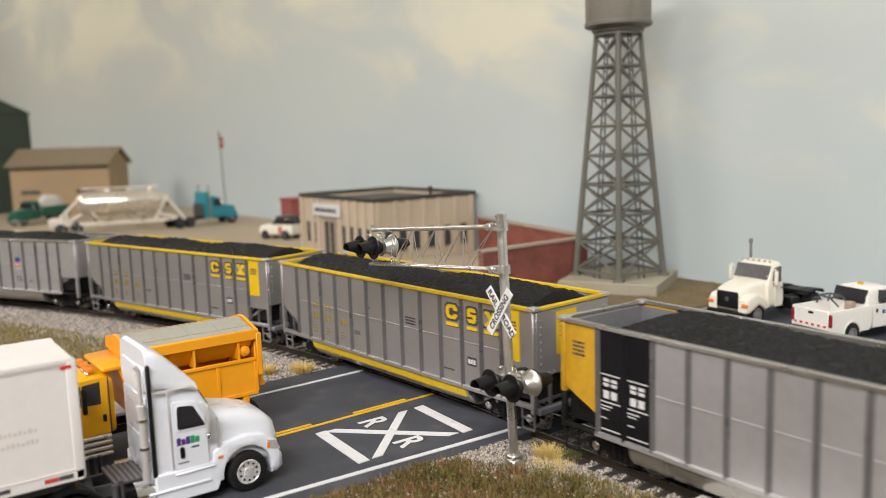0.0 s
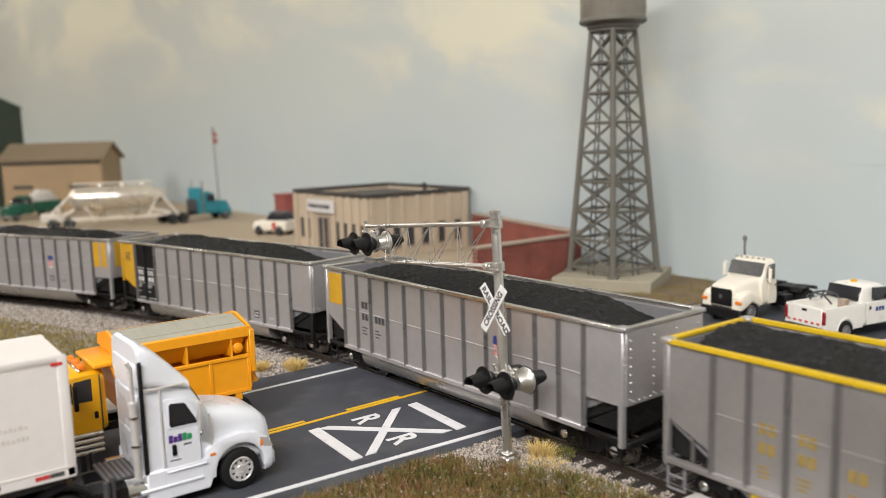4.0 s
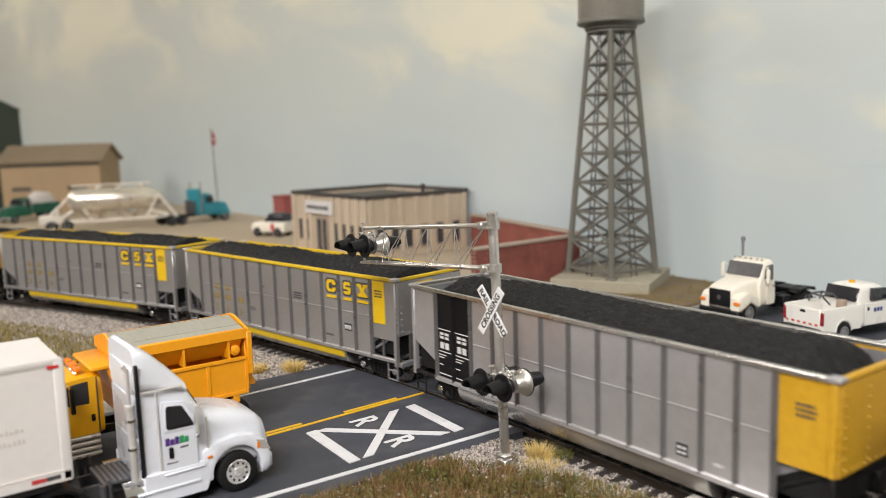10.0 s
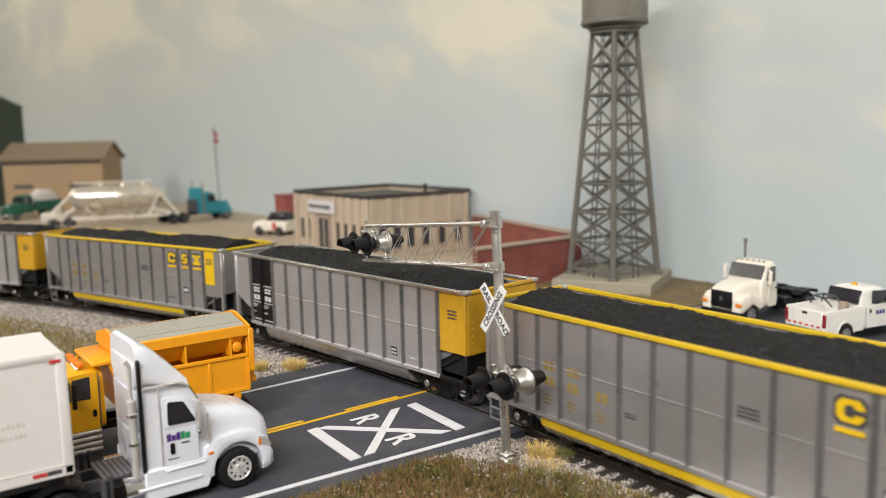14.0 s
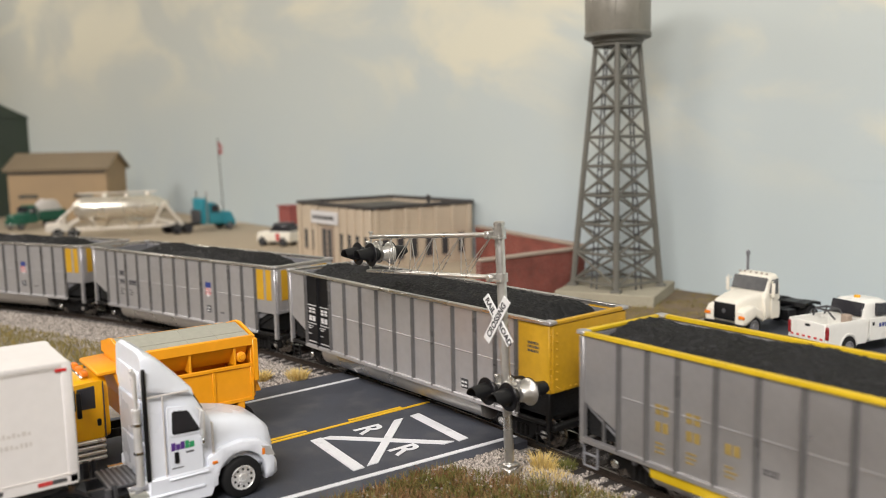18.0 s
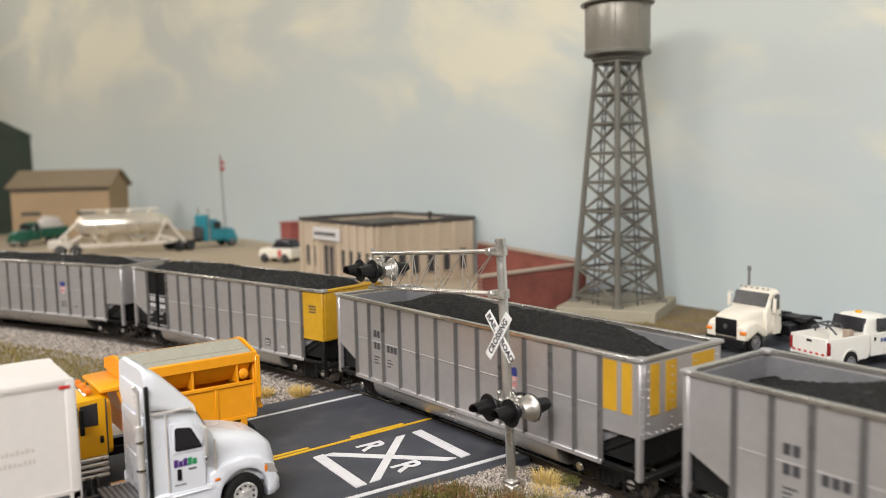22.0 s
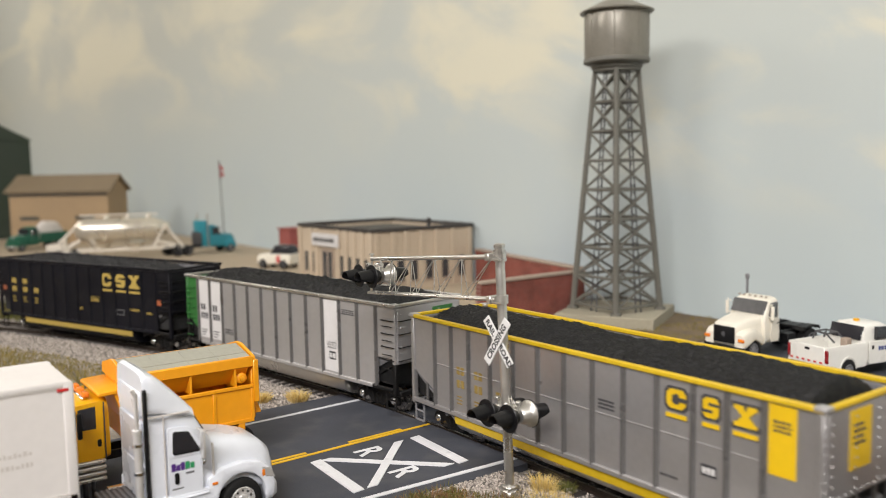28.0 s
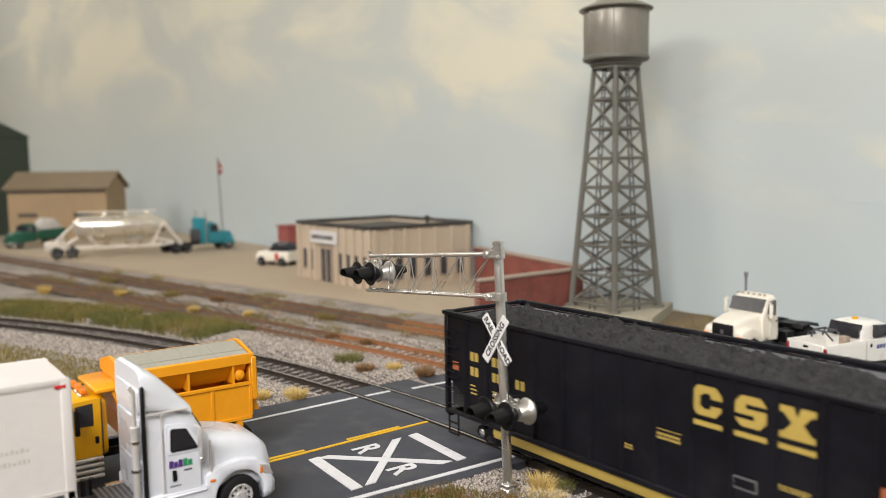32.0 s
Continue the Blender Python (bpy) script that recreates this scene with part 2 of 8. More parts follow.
TIE_ORANGE = material("orange_brown_tie", (0.19, 0.095, 0.05), 0.85, 0.0, 0.25, 0.8, 6, 0.08, by_object=0.2)
RAIL_RUST = material("brown_rust_rail", (0.17, 0.095, 0.055), 0.75, 0.0, 0.2, 1.2, 14, 0.03)
RAIL_TOP = material("worn_railhead", (0.45, 0.42, 0.38), 0.3, 0.8, 0.1, 1.0, 15, 0.01)
TIE = material("dark_brown_tie", (0.04, 0.034, 0.031), 0.8, 0.0, 0.3, 0.8, 6, 0.08, by_object=0.2)
TIE_RUST = material("rust_brown_tie", (0.10, 0.07, 0.052), 0.85, 0.0, 0.25, 0.8, 6, 0.08, by_object=0.2)
ASPHALT = material("worn_asphalt", (0.053, 0.058, 0.074), 0.72, 0.0, 0.28, 0.5, 22, 0.05, stain=(0.10, 0.10, 0.108), stain_at=0.57, stain_amount=0.6)
ROAD_WHITE = material("white_road_paint", (0.74, 0.75, 0.78), 0.6, 0.0, 0.07, 0.7, 9, 0.02, stain=(0.3, 0.31, 0.33), stain_at=0.70, stain_amount=0.5)
ROAD_YELLOW = material("yellow_road_paint", (0.80, 0.47, 0.02), 0.6, 0.0, 0.08, 0.7, 9, 0.02)
GRAVEL = material("ballast_ground", (0.30, 0.27, 0.24), 0.9, 0.0, 0.45, 1.1, 30, 0.5, stain=(0.17, 0.14, 0.11), stain_at=0.55, stain_amount=0.7)
STONE = material("ballast_stone", (0.36, 0.32, 0.285), 0.85, 0.0, 0.1, 0.6, 40, 0.05, by_island=0.6)
STONE_DARK = material("dark_ballast_stone", (0.12, 0.108, 0.105), 0.85, 0.0, 0.1, 0.6, 40, 0.05, by_island=0.6)
CONCRETE = material("sandy_concrete_yard", (0.42, 0.345, 0.25), 0.9, 0.0, 0.08, 1.5, 60, 0.03)
EARTH = material("brown_earth", (0.17, 0.125, 0.075), 0.95, 0.0, 0.35, 1.2, 18, 0.4)

# ---- the place: backdrop, room, ground, road, tracks ----
def backdrop_material():
    mt = bpy.data.materials.new("painted_sky")
    mt.use_nodes = True
    nt = mt.node_tree
    n, l = nt.nodes, nt.links
    b = n["Principled BSDF"]
    b.inputs["Roughness"].default_value = 0.85
    b.inputs["Specular IOR Level"].default_value = 0.2
    co = n.new("ShaderNodeTexCoord")
    sep = n.new("ShaderNodeSeparateXYZ")
    l.new(co.outputs["Object"], sep.inputs[0])
    def calc(op, p, q=0.0):
        m = n.new("ShaderNodeMath")
        m.operation = op
        for i, v in enumerate((p, q)):
            if isinstance(v, (int, float)):
                m.inputs[i].default_value = v
            else:
                l.new(v, m.inputs[i])
        return m.outputs[0]
    # the clouds are painted smaller and lower towards the near end of the wall
    reach = calc("SUBTRACT", 0.5, sep.outputs["X"])
    reach = calc("MAXIMUM", reach, 0.15)
    across = calc("LOGARITHM", reach, math.e)
    up = calc("MULTIPLY", calc("DIVIDE", sep.outputs["Z"], calc("POWER", reach, 0.7)), 2.4)
    at = n.new("ShaderNodeCombineXYZ")
    l.new(across, at.inputs[0])
    l.new(up, at.inputs[1])
    cloud = n.new("ShaderNodeTexNoise")
    cloud.inputs["Scale"].default_value = 4.6
    cloud.inputs["Detail"].default_value = 6.0
    cloud.inputs["Roughness"].default_value = 0.52
    cloud.inputs["Distortion"].default_value = 0.5
    l.new(at.outputs[0], cloud.inputs["Vector"])
    total = cloud.outputs["Fac"]
    for u, v, size, k in ((0.80, 0.57, 0.42, 0.17), (-0.27, 0.56, 0.26, 0.17), (0.15, 0.62, 0.3, 0.06)):
        d = n.new("ShaderNodeVectorMath")
        d.operation = "DISTANCE"
        l.new(at.outputs[0], d.inputs[0])
        d.inputs[1].default_value = (u, v, 0)
        near = n.new("ShaderNodeMapRange")
        near.interpolation_type = "SMOOTHSTEP"
        near.inputs["From Min"].default_value, near.inputs["From Max"].default_value = 0.0, size
        near.inputs["To Min"].default_value, near.inputs["To Max"].default_value = k, 0.0
        l.new(d.outputs["Value"], near.inputs["Value"])
        total = calc("ADD", total, near.outputs[0])
    rise = n.new("ShaderNodeMapRange")
    rise.inputs["From Min"].default_value, rise.inputs["From Max"].default_value = 0.22, 0.52
    rise.interpolation_type = "SMOOTHSTEP"
    l.new(up, rise.inputs["Value"])
    amount = n.new("ShaderNodeMapRange")
    amount.inputs["From Min"].default_value, amount.inputs["From Max"].default_value = 0.46, 0.72
    amount.interpolation_type = "SMOOTHSTEP"
    l.new(total, amount.inputs["Value"])
    mul = n.new("ShaderNodeMath")
    mul.operation = "MULTIPLY"
    l.new(rise.outputs[0], mul.inputs[0])
    l.new(amount.outputs[0], mul.inputs[1])
    fine = n.new("ShaderNodeTexNoise")
    fine.inputs["Scale"].default_value = 26.0
    fine.inputs["Detail"].default_value = 5.0
    l.new(co.outputs["Object"], fine.inputs["Vector"])
    ramp = n.new("ShaderNodeValToRGB")
    ramp.color_ramp.elements[0].position, ramp.color_ramp.elements[0].color = 0.0, (0.525, 0.598, 0.615, 1)
    ramp.color_ramp.elements[1].position, ramp.color_ramp.elements[1].color = 0.34, (0.54, 0.56, 0.51, 1)
    l.new(sep.outputs["Z"], ramp.inputs[0])
    mix = n.new("ShaderNodeMix")
    mix.data_type = "RGBA"
    l.new(mul.outputs[0], mix.inputs[0])
    l.new(ramp.outputs[0], mix.inputs[6])
    mix.inputs[7].default_value = (0.70, 0.68, 0.555, 1)
    blot = n.new("ShaderNodeTexNoise")
    blot.inputs["Scale"].default_value = 8.0
    blot.inputs["Detail"].default_value = 5.0
    l.new(co.outputs["Object"], blot.inputs["Vector"])
    low = n.new("ShaderNodeMapRange")
    low.inputs["From Min"].default_value, low.inputs["From Max"].default_value = 0.17, 0.02
    l.new(sep.outputs["Z"], low.inputs["Value"])
    spots = n.new("ShaderNodeMapRange")
    spots.inputs["From Min"].default_value, spots.inputs["From Max"].default_value = 0.42, 0.68
    spots.inputs["To Max"].default_value = 0.55
    l.new(blot.outputs["Fac"], spots.inputs["Value"])
    both_ = n.new("ShaderNodeMath")
    both_.operation = "MULTIPLY"
    l.new(low.outputs[0], both_.inputs[0])
    l.new(spots.outputs[0], both_.inputs[1])
    haze = n.new("ShaderNodeMix")
    haze.data_type = "RGBA"
    l.new(both_.outputs[0], haze.inputs[0])
    l.new(mix.outputs[2], haze.inputs[6])
    haze.inputs[7].default_value = (0.46, 0.54, 0.60, 1)
    l.new(haze.outputs[2], b.inputs["Base Color"])
    bp = n.new("ShaderNodeBump")
    bp.inputs["Strength"].default_value, bp.inputs["Distance"].default_value = 0.3, 0.0006
    l.new(fine.outputs["Fac"], bp.inputs["Height"])
    l.new(bp.outputs[0], b.inputs["Normal"])
    return mt


SKY = backdrop_material()
PLASTER = material("room_plaster", (0.68, 0.66, 0.62), 0.9, 0.0, 0.05, 20, 300, 0.2)
FLOORM = material("room_floor", (0.30, 0.275, 0.25), 0.7, 0.0, 0.15, 20, 300, 0.2)

WALL_Y = 270
tagged(part("backdrop", box(B(), -3000, 3000, WALL_Y, WALL_Y + 20, -120, 1400), SKY), "sky-blue painted backdrop wall with faint cream clouds", "backdrop", kind="structure")
tagged(part("backdrop_seam", box(B(), 40, 420, WALL_Y - 0.2, WALL_Y, 78.2, 78.8), SKY), "paper seam across the painted backdrop", "seam", kind="structure")
for nm, dims in (("wall_west", (-3020, -3000, -4500, 290, -950, 1400)), ("wall_south", (-3000, 3000, -4520, -4500, -950, 1400)), ("wall_east", (3000, 3020, -4500, 290, -950, 1400))):
    tagged(part(nm, box(B(), *dims), PLASTER), "plain plastered room wall", "wall", kind="structure")
tagged(part("ceiling", box(B(), -3020, 3020, -4520, 290, 1400, 1420), PLASTER), "plain white room ceiling", "ceiling", kind="structure")
tagged(part("floor", box(B(), -3020, 3020, -4520, 290, -970, -950), FLOORM), "plain dark room floor", "floor", kind="structure")

# the main track: straight over the crossing, then a curve
CURVE_X, CURVE_R, CURVE_A = 74.0, 850.0, 0.56


LOOP_R, EAST_S, WEST_S = 480.0, 450.0, -720.0


def side_track(s, off, start, radius, angle, base):
    """A siding: straight to the right of start, a curve to its left, then straight again."""
    if s >= start:
        return s, base + off, 0.0
    a = (start - s) / radius
    extra = 0.0
    if a > angle:
        extra, a = (a - angle) * radius, angle
    x = start - (radius + off) * math.sin(a) - extra * math.cos(a)
    y = base - radius + (radius + off) * math.cos(a) - extra * math.sin(a)
    return x, y, a


def track_at(s, off=0.0):
    """Place and heading (radians) of the main loop at arc length s; s equals x over the crossing."""
    if s > EAST_S:
        a = min((s - EAST_S) / LOOP_R, math.pi)
        extra = s - EAST_S - a * LOOP_R
        return EAST_S + (LOOP_R + off) * math.sin(a) - extra, -LOOP_R + (LOOP_R + off) * math.cos(a), -a
    if s >= WEST_S:
        return side_track(s, off, CURVE_X, CURVE_R, CURVE_A, 0.0)
    x0, y0, a0 = side_track(WEST_S, 0.0, CURVE_X, CURVE_R, CURVE_A, 0.0)
    cx, cy = x0 + LOOP_R * math.sin(a0), y0 - LOOP_R * math.cos(a0)
    a = a0 + (WEST_S - s) / LOOP_R
    extra = 0.0
    if a > math.pi:
        extra, a = (a - math.pi) * LOOP_R, math.pi
    return cx - (LOOP_R + off) * math.sin(a) + extra, cy + (LOOP_R + off) * math.cos(a), a


def track_y(x, off=0.0):
    """Height of the main line on the plan at x, off to its left or right."""
    if x >= CURVE_X:
        return off
    a = math.asin(min(0.5, (CURVE_X - x) / (CURVE_R + off)))
    return (CURVE_R + off) * math.cos(a) - CURVE_R


def road_x(y):
    """The road bends away from the crossing beyond the tracks."""
    if y < 20:
        return 0.0
    return 34.0 * min(1.0, (y - 20) / 160.0) ** 1.3 + max(0.0, y - 180) * 0.18


def smooth_noise(x, y, size, seed=0.0):
    return noise.noise(Vector((x / size + seed, y / size - seed, seed)))


def siding_two(s, off=0.0):
    return side_track(s, off, 90, 900, 0.21, 70.5)


def siding_three(s, off=0.0):
    return side_track(s, off, 20, 700, 0.2, 120.0)


def track_points():
    """Points along all tracks near the scene, for the lie of the land."""
    pts = []
    for fn, a, b in ((track_at, -1000, 460), (siding_two, -1000, 460), (siding_three, -1000, 460)):
        s = a
        while s < b:
            pts.append(fn(s)[:2])
            s += 6
    return np.array(pts)


TRACK_POINTS = track_points()


def track_distance(x, y):
    return float(np.sqrt(((TRACK_POINTS - (x, y)) ** 2).sum(1).min()))


def ground_height(x, y):
    d = track_distance(x, y)
    k = min(1.0, max(0.0, (d - 15) / 9.0))
    z = -2.6 + 2.1 * k * k * (3 - 2 * k) + 0.35 * smooth_noise(x, y, 25, 3.1) * k
    # a grassy rise beside the mast
    q = ((x - 160) / 75) ** 2 + ((y + 105) / 50) ** 2
    if q < 1:
        z += 2.2 * (1 - q) ** 1.2
    if (-30 < x < 89 and y < -8) or (-30 < x < 91 and 8 < y < 90):
        z = min(z, -1.0)
    if y > 20 and -30 < x - road_x(y) < 98:
        z = min(z, -1.0)
    return z


def ground():
    verts, faces = [], []
    xs = list(range(-2400, -420, 30)) + list(range(-420, 420, 7)) + list(range(420, 1301, 20))
    ys = list(range(-1500, -260, 20)) + list(range(-260, 271, 6))
    for y in ys:
        for x in xs:
            verts.append((x, y, ground_height(x, y) if x > -430 else -3.2))
    w = len(xs)
    for j in range(len(ys) - 1):
        for i in range(w - 1):
            a = j * w + i
            faces.append((a, a + 1, a + w + 1, a + w))
    tagged(raw("ground", verts, faces, GRAVEL, smooth=True), "grey-brown ballast ground of the layout", "ground", kind="structure")


ground()
# skirt of the layout down to the floor
tagged(part("layout_fascia", box(B(), -2400, 1300, -1510, -1500, -950, -3), PLASTER), "plain fascia board of the layout", "fascia", kind="structure")

# the sandy yard behind the tracks
YARD = [(-2400, -420), (-1000, -40), (-650, 40), (-427, 84), (-277, 116), (-152, 137), (-60, 147), (-20, 152), (-20, 268), (-2400, 268)]
tagged(part("yard", prism(B(), YARD, "z", -5, 0.3), CONCRETE, smooth=False), "sandy concrete yard behind the tracks", "yard", kind="structure")
tagged(part("verge", prism(B(), [(-140, 140), (-20, 128), (0, 150), (8, 266), (-130, 266)], "z", -5, 1.0, 0.4), EARTH, smooth=False), "brown earth round the water tower", "earth", kind="structure")


def strip(name, x0, x1, y0, y1, z, mt, parent, n=1, h=0.25, label="", skew=0.0):
    """A painted line or slab along the road."""
    v, f = [], []
    for i in range(n + 1):
        y = y0 + (y1 - y0) * i / n
        d = road_x(y) + skew * (y + 40)
        v += [(x0 + d, y, z - h), (x1 + d, y, z - h), (x1 + d, y, z), (x0 + d, y, z)]
    for i in range(n):
        a, b = 4 * i, 4 * i + 4
        for k in range(4):
            f.append((a + k, a + (k + 1) % 4, b + (k + 1) % 4, b + k))
    f += [(0, 3, 2, 1), (4 * n, 4 * n + 1, 4 * n + 2, 4 * n + 3)]
    return raw(name, v, f, mt, parent, label)


road = thing("road", "dark grey asphalt road crossing the railway", "road")
tagged(road, kind="structure")
def paved(name, x0, x1, low, high, z, mt, n=12, h=5.0, skew=0.0):
    """A slab or painted line whose ends follow the curve of the main line: low and high are offsets from it, or a place below -100."""
    v, f = [], []
    for i in range(n + 1):
        x = x0 + (x1 - x0) * i / n
        ya = low if low < -100 else track_y(x, low)
        yb = track_y(x, high)
        xa, xb = x + skew * (ya + 40), x + skew * (yb + 40)
        v += [(xa, ya, z - h), (xb, yb, z - h), (xb, yb, z), (xa, ya, z)]
    for i in range(n):
        p, q = 4 * i, 4 * i + 4
        for k in range(4):
            f.append((p + k, q + k, q + (k + 1) % 4, p + (k + 1) % 4))
    f += [(0, 1, 2, 3), (4 * n, 4 * n + 3, 4 * n + 2, 4 * n + 1)]
    return raw(name, v, f, mt, road)


paved("road_slab", -30, 90, -480, -10.2, 0, ASPHALT)
paved("crossing_panel", -30, 91, -6.6, 6.6, 0, ASPHALT)
paved("crossing_apron", -29, 91.5, 10.2, 26.0, 0, ASPHALT)
strip("road_slab", -28, 92, 26, 269, -0.02, ASPHALT, road, 24, 5)
paved("edge_line", -16.4, -14.6, -400, -10.6, 0.25, ROAD_WHITE, 2, 0.25, -0.045)
paved("edge_line", 82.1, 84.1, -400, -10.6, 0.25, ROAD_WHITE, 2, 0.25, 0.035)
paved("edge_line", -16.8, -15.0, -6.2, 6.2, 0.25, ROAD_WHITE, 2, 0.25)
strip("edge_line", -14.0, -12.0, 12, 120, 0.25, ROAD_WHITE, road, 12)
strip("edge_line", 76.2, 78.4, 12, 266, 0.25, ROAD_WHITE, road, 24)
strip("stop_line", 4, 27, 150, 153, 0.25, ROAD_WHITE, road, 1)
paved("centre_line", 32.8, 34.3, -400, -10.5, 0.25, ROAD_YELLOW, 2, 0.25, -0.04)
for a, b in ((-48, -24), (-98, -66), (-150, -116), (-200, -166)):
    strip("centre_dash", 30.6, 32.1, a, b, 0.25, ROAD_YELLOW, road, skew=-0.03)
strip("centre_line", 33.0, 34.6, 12, 266, 0.25, ROAD_YELLOW, road, 24)
strip("centre_line", 30.0, 31.6, 12, 266, 0.25, ROAD_YELLOW, road, 24)

# railway crossing marking
marking = thing("crossing_marking", "white painted crossing symbol on the asphalt", "road marking", m=P(1.4, -1.3, 0))
for y in (-69.0, -26.8):
    part("bar", prism(B(), [(40.8, y + 0.9), (74.3, y - 1.0), (74.0, y + 3.2), (40.4, y + 5.2)], "z", -0.1, 0.3), ROAD_WHITE, marking)
for a in (1, -1):
    t = B()
    prism(t, [(41.3, -46.9 - a * 13.4), (41.3, -46.9 - a * 17.6), (73.4, -46.9 + a * 13.4), (73.4, -46.9 + a * 17.6)], "z", -0.1, 0.30 + 0.02 * a)
    part("cross_arm", t, ROAD_WHITE, marking)
for x, y in ((43.8, -46.4), (68.9, -47.4)):
    words("R", 14, Matrix.Translation((x, y, 0.25)) @ Matrix.Diagonal((0.82, 1.05, 1, 1)), ROAD_WHITE, marking, "letter", 0.05, bold=0.35)


# tracks
def rail_profile(z):
    return [(-1.2, z - 2.1), (1.2, z - 2.1), (1.2, z - 1.8), (0.25, z - 1.5), (0.25, z - 0.75), (0.5, z - 0.6), (0.5, z), (-0.5, z), (-0.5, z - 0.6), (-0.25, z - 0.75), (-0.25, z - 1.5), (-1.2, z - 1.8)]


def rail(name, where, s0, s1, step, mt, parent, z):
    prof = rail_profile(z)
    v, f = [], []
    n = int((s1 - s0) / step)
    for i in range(n + 1):
        s = s0 + (s1 - s0) * i / n
        for o, h in prof:
            x, y, a = where(s, o)
            v.append((x, y, h))
    k = len(prof)
    for i in range(n):
        for j in range(k):
            f.append((i * k + j, i * k + (j + 1) % k, (i + 1) * k + (j + 1) % k, (i + 1) * k + j))
    ob = raw(name, v, f, mt, parent)
    ob.data.materials.append(RAIL_TOP if mt is RAIL else mt)
    for p in ob.data.polygons:
        if p.index % k == 6:
            p.material_index = 1
    return ob


def tie_mesh(name, mt):
    return mesh_of(name, box(B(), -1.5, 1.5, -15.2, 15.2, -4.4, -2.15, 0.25), mt)


def track(label, where, s0, s1, mt, tie_mt, z=0.0, skip=(), pitch=6.4):
    tk = thing("railway_track", label, "railway track")
    tagged(tk, kind="structure")
    for g in (-8.25, 8.25):
        rail("rail", lambda s, o, g=g: where(s, g + o), s0, s1, 12, mt, tk, z)
    me = tie_mesh("tie", tie_mt)
    rng = random.Random(5)
    s = s0
    while s < s1:
        if not any(a < s < b for a, b in skip):
            x, y, a = where(s, 0)
            m = P(x, y, z + rng.uniform(-0.12, 0.12), 0, 0, math.degrees(a) + rng.uniform(-1.2, 1.2))
            if -620 < x < 420 and y > -300:
                o = part("tie", me, tie_mt, tk)
                o.matrix_basis = m
        s += pitch
    return tk


track("main railway track with dark ties and worn rails", track_at, -3250, 3650, RAIL, TIE, 0.05, skip=((-30, 92),))


track("rusty siding track with brown ties", siding_two, -900, -150, RAIL_RUST, TIE_RUST, 0.12)
track("rust-orange siding track over the road", siding_two, -150, 460, RAIL_ORANGE, TIE_ORANGE, 0.12, skip=((-24, 110),))
track("brown siding track among dry grass beside the yard", siding_three, -900, -160, RAIL_RUST, TIE_RUST, 0.12)
track("rust-orange siding track beside the yard", siding_three, -160, 460, RAIL_ORANGE, TIE_ORANGE, 0.12, skip=((-20, 110),))

# ---- the coal train ----
HALF, SIDE, TOP = 83.85, 18.7, 46.2
PANELS = 14
POSTS = [-HALF, -68.6, -58.3] + [12.0 * k for k in range(-4, 5)] + [58.3, 68.6, HALF]
EVEN_POSTS = [-HALF + 2 * HALF * k / PANELS for k in range(PANELS + 1)]


def coal_load(length, width, crown, edge, seed, clear_left=14.0, clear_right=10.0, lump=1.0):
    rng = np.random.RandomState(seed)
    nx, ny = 240, 54
    v, f = [], []
    for i in range(nx + 1):
        u = i / nx
        x = -length / 2 + length * u
        dl, dr = x + length / 2, length / 2 - x
        k = min(1.0, max(0.0, dl - 2) / (clear_left + 8)) * min(1.0, max(0.0, dr - 2) / (clear_right + 8))
        k = k * k * (3 - 2 * k)
        for j in range(ny + 1):
            w = j / ny
            y = -width / 2 + width * w
            c = math.sin(math.pi * w) ** 0.6
            z = edge - 4 * (1 - k) + (crown - edge) * k * c + 1.6 * k * noise.noise(Vector((x / 22 + seed, y / 14, seed * 0.7)))
            z += lump * 1.1 * noise.noise(Vector((x / 3.4, y / 2.8, seed))) + 1.2 * lump * abs(noise.noise(Vector((x / 1.5, y / 1.4, seed + 4)))) + rng.uniform(-0.28, 0.28)
            v.append((x, y, z))
    for i in range(nx):
        for j in range(ny):
            a = i * (ny + 1) + j
            f.append((a, a + ny + 1, a + ny + 2, a + 1))
    # skirt down to the car's floor
    k0 = len(v)
    edge_ids = [i * (ny + 1) for i in range(nx + 1)] + [nx * (ny + 1) + j for j in range(1, ny + 1)] + [i * (ny + 1) + ny for i in range(nx - 1, -1, -1)] + [j for j in range(ny - 1, 0, -1)]
    for a in edge_ids:
        v.append((v[a][0], v[a][1], 14))
    m = len(edge_ids)
    for q in range(m):
        f.append((edge_ids[q], edge_ids[(q + 1) % m], k0 + (q + 1) % m, k0 + q))
    return v, f


def wheelset(parent, x):
    t = B()
    for y in (-1, 1):
        lathe(t, [(0.8, y * 6.9), (5.6, y * 7.0), (5.7, y * 7.5), (5.25, y * 7.7), (5.15, y * 9.4), (4.5, y * 9.5), (4.2, y * 9.1), (1.6, y * 9.0), (1.4, y * 9.7), (0.6, y * 9.7)], "y", (x, 0, 5.25), 20)
    rod(t, (x, -9, 5.25), (x, 9, 5.25), 1.0)
    return part("wheelset", t, WHEEL, parent)


